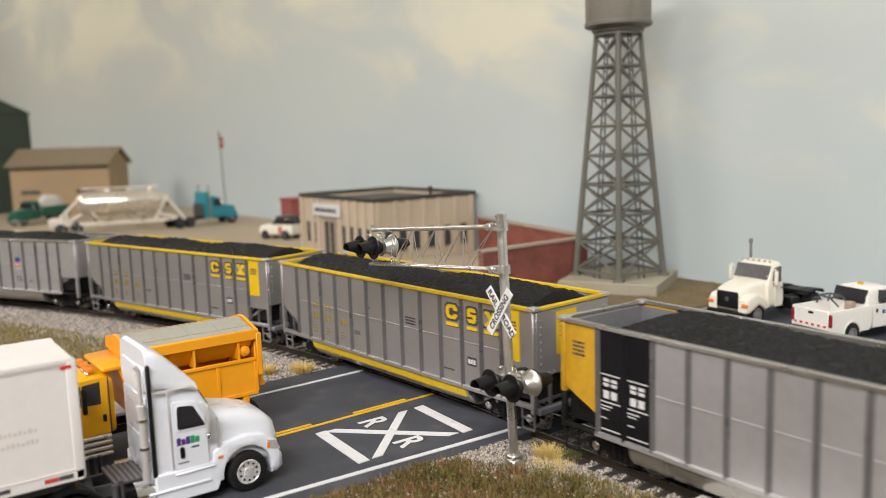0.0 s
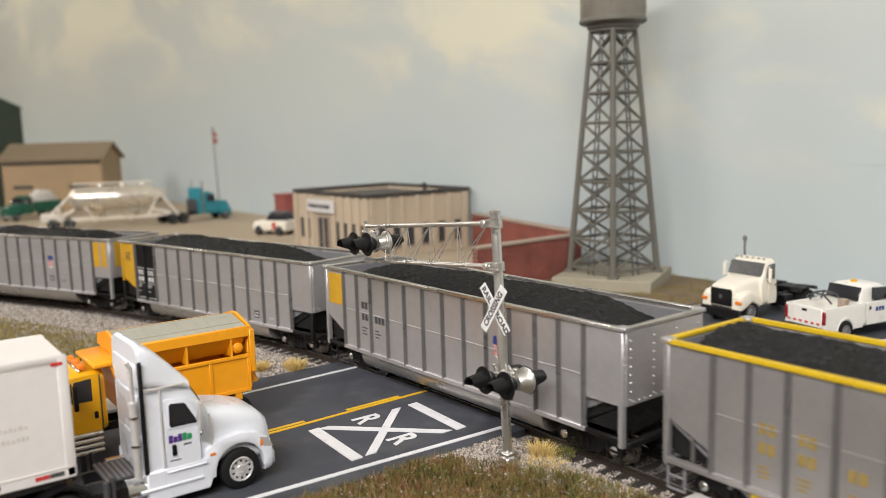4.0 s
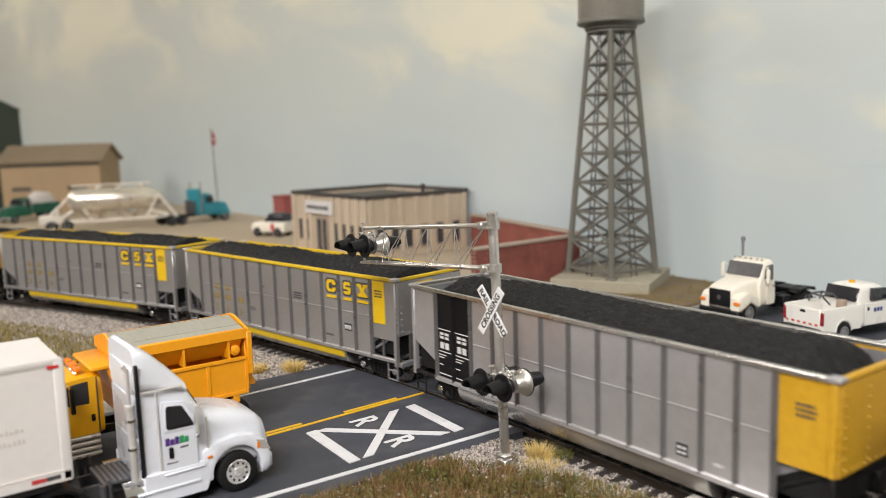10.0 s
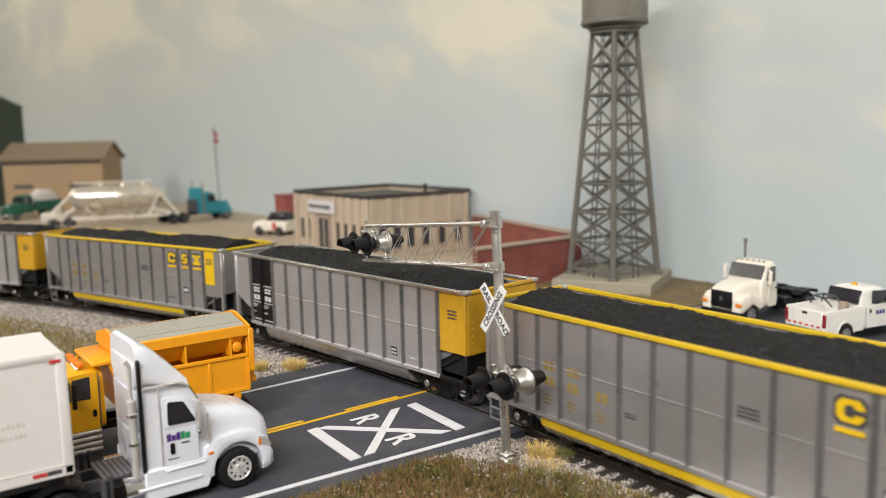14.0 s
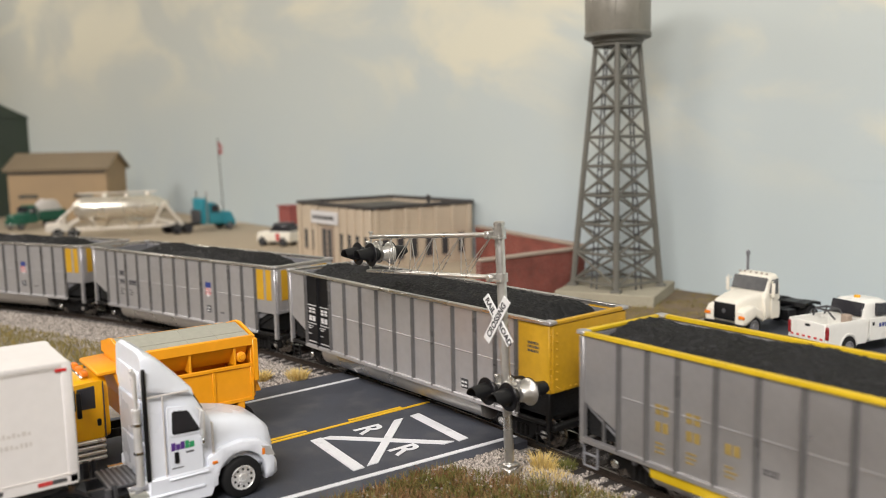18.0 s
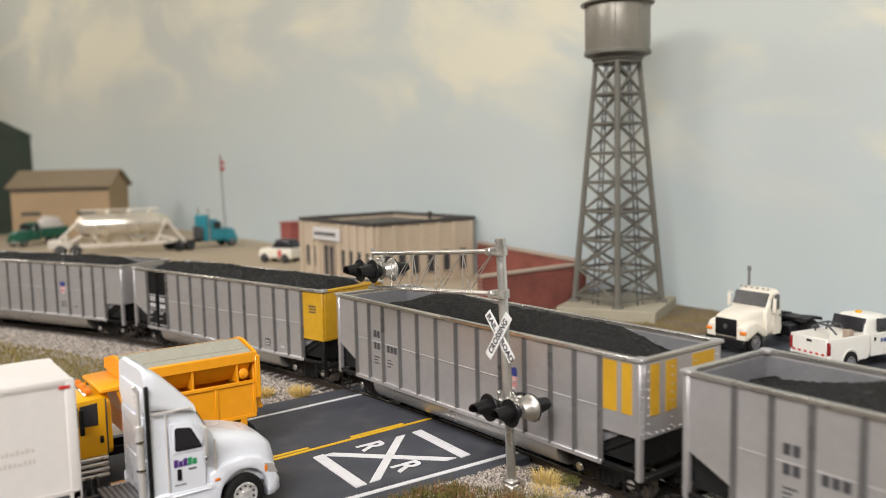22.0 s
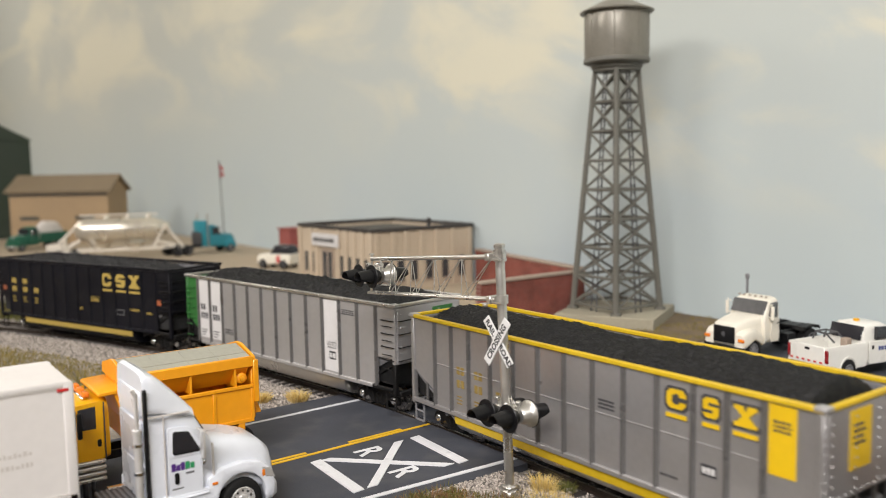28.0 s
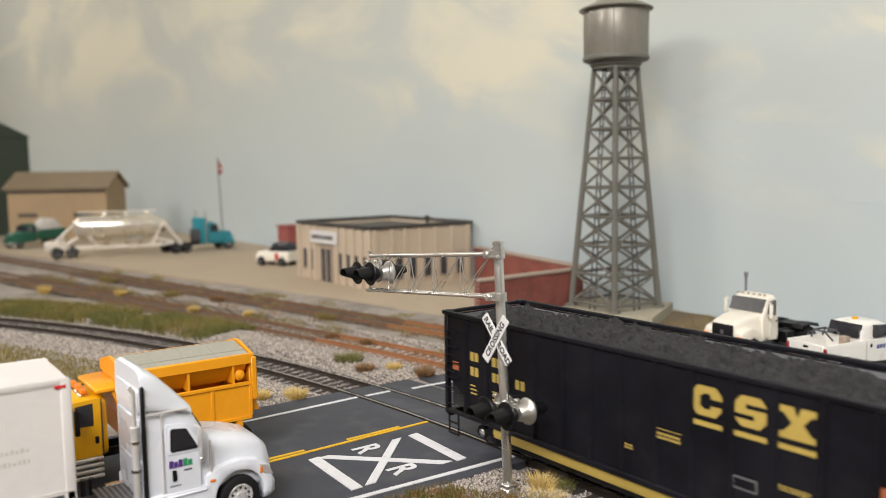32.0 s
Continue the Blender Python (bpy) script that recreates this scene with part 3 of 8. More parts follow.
def bogie(car, x):
    t = B()
    for y in (-1, 1):
        out = [(-14, 5.0), (-12.6, 7.4), (-7.5, 8.3), (-3.8, 10.0), (3.8, 10.0), (7.5, 8.3), (12.6, 7.4), (14, 5.0), (12.8, 3.4), (9.2, 3.6), (6.4, 5.0), (4.4, 2.4), (-4.4, 2.4), (-6.4, 5.0), (-9.2, 3.6), (-12.8, 3.4)]
        prism(t, out, "y", y * 11.0, y * 12.6, 0.25)
        for k in (-2.2, 0, 2.2):
            rod(t, (k, y * 12.4, 3.2), (k, y * 12.4, 7.0), 0.9, n=8)
        box(t, -4.2, 4.2, y * 12.2 - 0.5, y * 12.2 + 0.5, 7.0, 8.2, 0.2)
    box(t, -3, 3, -11.2, 11.2, 5.2, 9.2, 0.4)
    frame_part = part("bogie", t, TRUCK_BLACK, car)
    frame_part.matrix_basis = P(x, 0, 0)
    for k in (-10.2, 10.2):
        wheelset(frame_part, k)
        for y in (-1, 1):
            c = B()
            lathe(c, [(1.5, y * 12.3), (1.5, y * 13.0), (1.15, y * 13.3), (0.3, y * 13.35)], "y", (k, 0, 5.25), 12)
            part("bearing_cap", c, STEEL, frame_part, "shiny steel bearing cap")
    return frame_part


WHEEL = material("wheel_steel", (0.30, 0.28, 0.265), 0.25, 0.95, 0.2, 1.0, 6, 0.02)


def rib_bm(z0, z1, x=0.0, y=1, w=0.95, d=0.95):
    t = B()
    for y in (y,):
        prism(t, [(x - w, y * SIDE), (x - 0.35, y * (SIDE + d)), (x + 0.35, y * (SIDE + d)), (x + w, y * SIDE)], "z", z0, z1)
    return t


def bars(t, x0, x1, z0, z1, rows, seed, y=-1, gap=0.35):
    """Rows of short dashes for small writing on a side."""
    rng = random.Random(seed)
    h = (z1 - z0) / rows
    for r in range(rows):
        x = x0
        while x < x1 - 0.2:
            w = min(rng.uniform(0.5, 1.3), x1 - x)
            yy = sorted((y * (SIDE + 0.02), y * (SIDE + 0.10)))
            box(t, x, x + w, yy[0], yy[1], z0 + r * h, z0 + r * h + h * 0.6)
            x += w + gap
    return t


def both(fn):
    for y in (-1, 1):
        fn(y)


def slab(t, x0, x1, z0, z1, y, lift=0.1):
    yy = sorted((y * (SIDE + 0.01), y * (SIDE + lift)))
    return box(t, x0, x1, yy[0], yy[1], z0, z1)


def gondola(spec):
    """One coal gondola. spec: paint of panels, rim, ends and markings."""
    body, rim_m = spec["paint"], spec["rim"]
    car = thing("coal_gondola", spec["label"], "rail car", "cars of the coal train")
    cut = spec.get("cut_right", 66.0)
    posts = spec.get("posts", POSTS)
    open_z = spec.get("open_z", 22.5)
    # side panels, each between two posts
    for i in range(PANELS):
        x0, x1 = posts[i], posts[i + 1]
        pm = spec["panels"].get(i, body)
        for y in (-1, 1):
            t = B()
            ya, yb = sorted((y * (SIDE - 1.2), y * SIDE))
            zlow = 13.2
            if i == 0:
                prism(t, [(x0, 44.6), (x0, 25.0), (x1 - 1.2, 18.5), (x1 - 1.2, zlow), (x1, zlow), (x1, 44.6)], "y", ya, yb)
            elif x0 + 1 > cut and spec.get("open_right", True):
                prism(t, [(x0, 44.6), (x0, open_z), (x1, open_z), (x1, 44.6)], "y", ya, yb)
            else:
                box(t, x0, x1, ya, yb, zlow, 44.6)
            if 0 < i < PANELS - 1 and spec.get("crease", True):
                yy = sorted((y * SIDE, y * (SIDE + 0.28)), key=abs)
                prism(t, [(yy[0], 28.9), (yy[1], 29.05), (yy[1], 29.2), (yy[0], 29.4)], "x", x0 + 1.2, x1 - 1.2)
            part("panel", t, pm, car, smooth=False)
            low = spec.get("low_panels", {}).get(i)
            if low:
                t = B()
                slab(t, x0 + 1.0, x1 - 1.0, 13.4, low[1], y, 0.12)
                part("lower_panel", t, low[0], car)
    # posts
    for i in range(1, PANELS):
        x = posts[i]
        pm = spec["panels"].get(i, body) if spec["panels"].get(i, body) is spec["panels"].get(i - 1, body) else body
        # posts on silver sides take the tone that carries their shading
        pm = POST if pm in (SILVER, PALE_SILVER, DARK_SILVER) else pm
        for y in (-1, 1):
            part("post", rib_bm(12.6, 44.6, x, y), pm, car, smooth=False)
    # end posts
    for x, z0 in ((-HALF + 0.8, 11.0), (HALF - 0.8, 10.0)):
        for y in (-1, 1):
            dark_foot = (spec["end_right"] is YELLOW_END or 0 in spec["panels"]) if x > 0 else 0 in spec["panels"]
            t = box(B(), x - 0.9, x + 0.9, y * (SIDE - 0.3) - 0.9, y * (SIDE - 0.3) + 0.9, 22.5 if dark_foot else z0, 44.6, 0.2)
            if dark_foot:
                part("end_post_foot", box(B(), x - 0.9, x + 0.9, y * (SIDE - 0.3) - 0.9, y * (SIDE - 0.3) + 0.9, z0, 22.6, 0.2), TRUCK_BLACK, car)
            for k in range(9):
                zz = 24 + k * 2.2
                lathe(t, [(0.35, 0), (0.25, 0.25), (0.05, 0.3)], "x", (x + (0.9 if x > 0 else -1.2), y * (SIDE - 0.3), zz), 6)
            part("end_post", t, spec["panels"].get(0 if x < 0 else PANELS - 1, body), car)
    # rim all round
    for y in (-1, 1):
        part("rim", box(B(), -HALF - 0.3, HALF + 0.3, y * SIDE - 0.9, y * SIDE + 0.9, 44.8, TOP, 0.25), rim_m, car, spec["rim_label"])
    for x in (-1, 1):
        em = spec.get("rim_right", rim_m) if x > 0 else rim_m
        part("rim", box(B(), x * HALF - 0.9, x * HALF + 0.9, -SIDE + 1.0, SIDE - 1.0, 44.9, TOP - 0.05, 0.25), em, car)
        for y in (-1, 1):
            part("rim_corner", box(B(), x * (HALF - 0.7) - 1.7, x * (HALF - 0.7) + 1.7, y * (SIDE - 0.7) - 1.7, y * (SIDE - 0.7) + 1.7, 45.0, TOP + 0.1, 0.25), SILVER if rim_m is not WEATHERED else WEATHERED, car)
    # side sills
    for y in (-1, 1):
        part("side_sill", box(B(), -HALF + (1 if spec.get("frame_posts") else 14.4), HALF - 1 if spec.get("frame_posts") else 69.4, y * SIDE - 0.9, y * SIDE + 0.9, 11.6, 13.3, 0.25), spec.get("sill", body), car)
        if not spec.get("frame_posts"):
            for x0, x1 in ((-HALF + 1.8, -HALF + 14.3), (69.5, HALF - 1.8)):
                part("end_rail", box(B(), x0, x1, y * SIDE - 0.8, y * SIDE + 0.7, 11.6, 13.0, 0.2), TRUCK_BLACK, car)
    # ends
    for x in (-1, 1):
        em = spec["end_right"] if x > 0 else spec.get("end_left", body)
        t = box(B(), x * HALF - 0.6, x * HALF + 0.6, -SIDE + 0.6, SIDE - 0.6, 22.6, 44.6, 0.1)
        for yy in (-16.2, -5.5, 5.5, 16.2):
            for k in range(8):
                lathe(t, [(0.4, 0), (0.32, 0.28), (0.05, 0.36)], "x", (x * (HALF + 0.6) - (0.36 if x < 0 else 0.0), yy, 24.4 + 2.5 * k), 6)
        for k in range(12):
            lathe(t, [(0.4, 0), (0.32, 0.28), (0.05, 0.36)], "x", (x * (HALF + 0.6) - (0.36 if x < 0 else 0.0), -15 + 2.7 * k, 23.6), 6)
        part("end_sheet", t, em, car)
        t = B()
        prism(t, [(x * HALF, 23.4), (x * (HALF - 1.0), 24.0), (x * 58, 10.0), (x * 58, 9.0)], "y", -SIDE + 1.0, SIDE - 1.0)
        part("slope_sheet", t, spec.get("slope", TRUCK_BLACK), car)
        part("end_bulkhead", box(B(), x * 64 - 0.5, x * 64 + 0.5, -SIDE + 1.3, SIDE - 1.3, 9.5, 23.0), spec.get("slope", TRUCK_BLACK), car)
        # hand brake, ladder and steps
        t = B()
        for k in range(5):
            z = 15 + 5.6 * k
            tube(t, [(x * (HALF - 1), -SIDE - 1.3, z), (x * (HALF - 7), -SIDE - 1.3, z)], 0.22, 6)
        if spec.get("ladder"):
            for k in range(4):
                z = 24 + 5.2 * k
                tube(t, [(x * (HALF - 8), -SIDE, z), (x * (HALF - 8), -SIDE - 0.9, z), (x * (HALF - 0.6), -SIDE - 0.9, z), (x * (HALF - 0.6), -SIDE, z)], 0.24, 6)
                tube(t, [(x * (HALF + 0.5), -SIDE + 1, z), (x * (HALF + 1.3), -SIDE + 1, z), (x * (HALF + 1.3), -SIDE + 8, z), (x * (HALF + 0.5), -SIDE + 8, z)], 0.24, 6)
            part("ladder", t, TRUCK_BLACK if x > 0 else spec["panels"].get(0, body), car)
        else:
            t.free()
        for y in (-1, 1):
            t = B()
            tube(t, [(x * (HALF - 1), y * (SIDE - 0.5), 12), (x * (HALF - 1), y * (SIDE - 0.5), 4.2), (x * (HALF - 6.5), y * (SIDE - 0.5), 4.2), (x * (HALF - 6.5), y * (SIDE - 0.5), 12)], 0.4, 6)
            tube(t, [(x * (HALF - 1), y * (SIDE - 0.5), 8), (x * (HALF - 6.5), y * (SIDE - 0.5), 8)], 0.4, 6)
            part("step", t, spec.get("step", TRUCK_BLACK), car)
        t = B()
        box(t, x * (HALF + 2) - 3.2, x * (HALF + 2) + 3.2, -2.2, 2.2, 7.2, 10.6, 0.4)
        box(t, x * (HALF + 5.5) - 2.5, x * (HALF + 5.5) + 2.5, -0.7, 1.0, 7.8, 9.8, 0.3)
        box(t, x * (HALF + 8.0) - 1.2, x * (HALF + 8.0) + 1.2, -1.6, 0.6, 7.2, 10.2, 0.3)
        part("coupler", t, TRUCK_BLACK, car)
        t = B()
        box(t, x * (HALF + 0.2) - 1.1, x * (HALF + 0.2) + 1.1, -SIDE + 1, SIDE - 1, 9.6, 11.8, 0.25)
        box(t, x * (HALF - 3.0) - 2.8, x * (HALF - 3.0) + 2.8, 3, 11, 12, 18.5, 0.6)
        rod(t, (x * (HALF - 4), -12, 14), (x * (HALF - 4), 0, 14), 2.4)
        part("end_sill", t, spec.get("platform", TRUCK_BLACK), car)
        if spec.get("frame_posts"):
            for y in (-11, -3, 6, 13):
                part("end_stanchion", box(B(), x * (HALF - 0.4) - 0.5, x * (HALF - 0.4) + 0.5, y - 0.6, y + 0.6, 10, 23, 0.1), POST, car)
            for y in (-1, 1):
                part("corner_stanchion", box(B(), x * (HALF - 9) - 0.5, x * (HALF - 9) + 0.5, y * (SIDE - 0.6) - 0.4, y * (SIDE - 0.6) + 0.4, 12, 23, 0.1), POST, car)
    # belly tubs
    t = B()
    half = [(18.3, 11.8), (18.25, 9.6), (17.6, 7.6), (16.0, 5.8), (13.4, 4.6), (9.0, 4.0)]
    out = half + [(-u, w) for u, w in reversed(half)]
    prism(t, out, "x", -57, 50)
    part("belly", t, spec.get("belly", BRIGHT), car)
    if spec.get("stripe"):
        for y in (-1, 1):
            t = B()
            prism(t, [(y * 17.6, 8.3), (y * 18.15, 8.3), (y * 18.5, 9.6), (y * 18.6, 11.65), (y * 17.6, 11.65)], "x", -57.2, 49)
            part("sill_stripe", t, spec["stripe"], car, "bright yellow sill stripe")
    part("underframe", box(B(), -80, 80, -5, 5, 8.8, 11.5, 0.3), TRUCK_BLACK, car)
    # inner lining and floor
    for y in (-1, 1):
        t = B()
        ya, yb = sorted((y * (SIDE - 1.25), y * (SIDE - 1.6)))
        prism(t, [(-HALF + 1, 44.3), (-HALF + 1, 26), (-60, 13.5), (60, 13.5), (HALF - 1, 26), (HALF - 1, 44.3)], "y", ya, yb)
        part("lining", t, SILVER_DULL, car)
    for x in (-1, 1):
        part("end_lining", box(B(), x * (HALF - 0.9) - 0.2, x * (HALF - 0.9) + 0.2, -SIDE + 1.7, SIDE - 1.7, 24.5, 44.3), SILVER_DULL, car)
    v, f = coal_load(2 * HALF - 3.4, 2 * SIDE - 3.6, spec.get("crown", 48.0), spec.get("edge", 42.5), spec["seed"], *spec.get("clear", (5, 3)), spec.get("lump", 0.6))
    raw("coal_load", v, f, spec.get("coal", COAL), car, "heaped black crushed coal")
    spec["mark"](car)
    grow = spec.get("grow")
    if grow:
        # a longer and taller body, its leading end kept in place
        m = Matrix.Translation(((HALF - spec.get("back", 0.0)) * MM, 0, 12 * MM)) @ Matrix.Diagonal((grow[0], 1, grow[1], 1)) @ Matrix.Translation((-HALF * MM, 0, -12 * MM))
        for ob in car.children_recursive:
            ob.data.transform(m)
    for x in (-65.0 - (2 * HALF * (grow[0] - 1) if grow else 0.0), 65.0):
        bogie(car, x)
    return car


def number_marks(car, columns, z, mt, seed, first_rows=None):
    """Blocks for painted characters: columns are (start, characters in the upper row, in the lower row)."""
    t = B()
    rng = random.Random(seed)
    for y in (-1, 1):
        for x, upper, lower in columns:
            for r, count in ((0, upper), (1, lower)):
                for q in range(count):
                    slab(t, x + q * 2.5, x + q * 2.5 + 1.9, z - r * 4.9, z - r * 4.9 + 2.9, y)
            for r in range(3):
                slab(t, x, x + rng.uniform(2.5, 4), z - 8.4 - r * 1.3, z - 7.9 - r * 1.3, y)
    part("side_writing", t, mt, car, kind="stuff")


def data_marks(car, x, z, mt, dark=True, seed=1):
    t = B()
    for y in (-1, 1):
        bars(t, x + 12.0, x + 15.0, z - 6.2, z - 5.0, 1, seed, y)
    part("small_writing", t, mt, car, kind="stuff")
    if dark:
        for y in (-1, 1):
            part("data_plate", slab(B(), x + 0.3, x + 4.2, z - 6.6, z - 3.0, y), DARK_MARK, car)
        t = B()
        for y in (-1, 1):
            for q in range(2):
                for r in range(2):
                    slab(t, x + 0.8 + q * 1.6, x + 1.9 + q * 1.6, z - 6.0 + r * 1.4, z - 5.3 + r * 1.4, y, 0.16)
        part("small_writing", t, WHITE_MARK, car, kind="stuff")


def emblem_blocks(car, letters, z, h, mt, dark=True):
    """A three-block emblem, each block over a bar: letters are (centre, width)."""
    ground_m = DARK_MARK if dark else WEATHERED
    for y in (-1, 1):
        for k, (x, size) in enumerate(letters):
            x0, x1 = x - size / 2, x + size / 2
            layers = ((0.10, ground_m, 0.75), (0.2, mt, 0.0)) if dark else ((0.2, mt, 0.0),)
            for lift, mm_, grow in layers:
                yy = sorted((y * (SIDE + 0.01), y * (SIDE + lift)))
                c = size * 0.2
                a0, a1, b0, b1 = x0 - grow, x1 + grow, z - grow, z + h + grow
                xm, zm, w = (a0 + a1) / 2, (b0 + b1) / 2, a1 - a0
                if k == 2:
                    e = (b1 - b0) * 0.2
                    out = [(a0, b1), (a1, b1), (a1, b1 - e), (a1 - w * 0.1, b1 - e), (xm + w * 0.16, zm), (a1 - w * 0.1, b0 + e), (a1, b0 + e), (a1, b0), (a0, b0), (a0, b0 + e), (a0 + w * 0.1, b0 + e), (xm - w * 0.16, zm), (a0 + w * 0.1, b1 - e), (a0, b1 - e)]
                else:
                    out = [(a0 + c, b0), (a1 - c, b0), (a1, b0 + c), (a1, b1 - c), (a1 - c, b1), (a0 + c, b1), (a0, b1 - c), (a0, b0 + c)]
                part("emblem_block", prism(B(), out, "y", *yy), mm_, car)
                if lift > 0.15 or not dark:
                    part("emblem_bar", slab(B(), x0 - 0.2, x1 + 0.2, z - 2.6, z - 1.4, y, lift), mm_, car)
                else:
                    part("emblem_shade", slab(B(), x0 + 0.1, x1 + 0.5, z - 2.9, z - 2.5, y, lift), mm_, car)
            gap = ground_m
            notch = size * 0.30
            if k == 0:
                part("emblem_inset", prism(B(), [(x0 + notch, z + h * 0.34), (x0 + size * 0.44, z + h * 0.24), (x0 + size * 0.62, z + h * 0.24), (x0 + size * 0.66, z + h * 0.38), (x1 + 0.05, z + h * 0.38), (x1 + 0.05, z + h * 0.60), (x0 + size * 0.66, z + h * 0.60), (x0 + size * 0.62, z + h * 0.76), (x0 + size * 0.44, z + h * 0.76), (x0 + notch, z + h * 0.66)], "y", *sorted((y * (SIDE + 0.02), y * (SIDE + 0.28)))), gap, car)
            if k == 1:
                part("emblem_inset", slab(B(), x0 + size * 0.36, x1 + 0.02, z + h * 0.60, z + h * 0.74, y, 0.28), gap, car)
                part("emblem_inset", slab(B(), x0 - 0.02, x0 + size * 0.62, z + h * 0.26, z + h * 0.40, y, 0.28), gap, car)
            if k == 2:
                part("emblem_inset", prism(B(), [(x - size * 0.10, z + h + 0.05), (x + size * 0.10, z + h + 0.05), (x, z + h * 0.72)], "y", *sorted((y * (SIDE + 0.02), y * (SIDE + 0.28)))), gap, car)


def shield(car, x, z):
    for nm, mt, fn in (("shield_top", BLUE_MARK, lambda t, y: prism(t, [(x - 2.3, z + 6.6), (x - 2.0, z + 7.3), (x - 1.2, z + 7.5), (x, z + 7.1), (x + 1.2, z + 7.5), (x + 2.0, z + 7.3), (x + 2.3, z + 6.6), (x + 2.4, z + 4.4), (x - 2.4, z + 4.4)], "y", *sorted((y * (SIDE + 0.02), y * (SIDE + 0.12))))),
                       ("shield_field", WHITE_MARK, lambda t, y: prism(t, [(x - 2.35, z + 4.4), (x + 2.35, z + 4.4), (x + 2.2, z + 1.2), (x + 1.4, z + 0.2), (x, z - 0.5), (x - 1.4, z + 0.2), (x - 2.2, z + 1.2)], "y", *sorted((y * (SIDE + 0.02), y * (SIDE + 0.10))))),
                       ("shield_stripes", RED_MARK, lambda t, y: [slab(t, x - 2.1 + 0.93 * k, x - 1.65 + 0.93 * k, z + 0.7, z + 4.3, y, 0.15) for k in range(5)])):
        for y in (-1, 1):
            t = B()
            fn(t, y)
            part(nm, t, mt, car)


def marks_csx(car):
    number_marks(car, [(POSTS[2] + 3.0, 2, 2), (POSTS[3] + 3.0, 2, 2), (POSTS[4] + 3.0, 0, 2)], 27.4, OCHRE_FAINT, 3)
    for y in (-1, 1):
        part("data_plate", slab(B(), 50.6, 55.4, 20.8, 24.0, y), DARK_MARK, car)
    t = B()
    for y in (-1, 1):
        for q in range(3):
            slab(t, 51.1 + q * 1.4, 52.1 + q * 1.4, 21.5, 23.2, y, 0.16)
    part("small_writing", t, WHITE_MARK, car, kind="stuff")
    t = B()
    for y in (-1, 1):
        bars(t, 14.4, 20.6, 30.6, 34.0, 3, 5, y, 0.2)
        bars(t, 37.4, 43.2, 17.0, 18.2, 1, 6, y)
        bars(t, -22, -18, 20.5, 22.4, 2, 7, y)
    part("small_writing", t, DARK_MARK, car, kind="stuff")
    emblem_blocks(car, ((42.6, 6.4), (53.5, 4.8), (63.6, 6.6)), 36.6, 5.4, YELLOW)
    for y in (-1, 1):
        part("yellow_panel", slab(B(), 69.9, 77.2, 26.8, 44.4, y, 0.14), YELLOW, car)
    t = B()
    for y in (-1, 1):
        bars(t, 71.2, 76.0, 37.6, 41.0, 3, 9, y)
    o = part("panel_writing", t, DARK_MARK, car, kind="stuff")
    o.matrix_basis = Matrix.Diagonal((1, 1.006, 1, 1))
    part("end_square", box(B(), HALF + 0.55, HALF + 0.75, -8.5, 1.5, 29, 43.6, 0), YELLOW, car)
    t = B()
    for r in range(4):
        box(t, HALF + 0.7, HALF + 0.82, -7.0, -1.4 - r % 2, 35 + r * 1.5, 35.7 + r * 1.5)
    part("end_writing", t, DARK_MARK, car, kind="stuff")


def marks_black_end(car):
    t = B()
    for y in (-1, 1):
        for c in range(2):
            xx = POSTS[1 + c] + 2.2
            for r in range(2):
                for q in range(2):
                    slab(t, xx + q * 3.0, xx + q * 3.0 + 2.2, 27.9 - r * 3.7, 30.3 - r * 3.7, y)
            for r, (zz, w) in enumerate(((31.3, 7.4), (22.9, 7.4), (21.6, 4.4), (20.6, 3.2), (17.9, 2.4), (14.4, 7.4))):
                slab(t, xx - 1.0, xx - 1.0 + w, zz, zz + 0.35, y)
    part("side_writing", t, WHITE_MARK, car, kind="stuff")


def marks_a(car):
    marks_black_end(car)
    data_marks(car, 39.8, 22.0, WHITE_MARK, True, 11)
    t = B()
    bars(t, 74, 79, 35, 39, 3, 12, -1)
    bars(t, 74, 79, 35, 39, 3, 12, 1)
    part("panel_writing", t, DARK_MARK, car, kind="stuff")
    t = B()
    for r in range(3):
        box(t, HALF + 0.6, HALF + 0.75, 4, 12, 36 + r * 2, 36.8 + r * 2)
    part("end_writing", t, DARK_MARK, car, kind="stuff")


def marks_b(car):
    marks_black_end(car)
    data_marks(car, 39.8, 22.0, WHITE_MARK, True, 13)
    t = B()
    bars(t, -79, -74, 35, 40, 4, 14, -1)
    part("panel_writing", t, DARK_MARK, car, kind="stuff")


def marks_up(rear_square, bars_right):
    def put(car):
        number_marks(car, [(POSTS[2] + 3.2, 2, 2), (POSTS[3] + 2.6, 0, 3)], 31.0, DARK_MARK, 15)
        shield(car, 30.0, 26.6)
        data_marks(car, 27.7, 24.6, DARK_MARK, True, 16)
        if rear_square:
            for y in (-1, 1):
                part("yellow_panel", slab(B(), -HALF + 2.5, -HALF + 13.4, 30, 43.5, y, 0.12), YELLOW_END, car)
        if bars_right:
            for y in (-1, 1):
                part("yellow_bar", slab(B(), 69.8, 75.0, 29, 44.0, y, 0.12), YELLOW_END, car)
                part("yellow_bar", slab(B(), 76.8, 80.6, 29, 44.0, y, 0.12), YELLOW_END, car)
            for p, q in ((-15.5, -11.5), (-8.5, -3.5), (4, 15)):
                part("yellow_bar", box(B(), HALF + 0.55, HALF + 0.75, p, q, 29, 44.0), YELLOW_END, car)
    return put


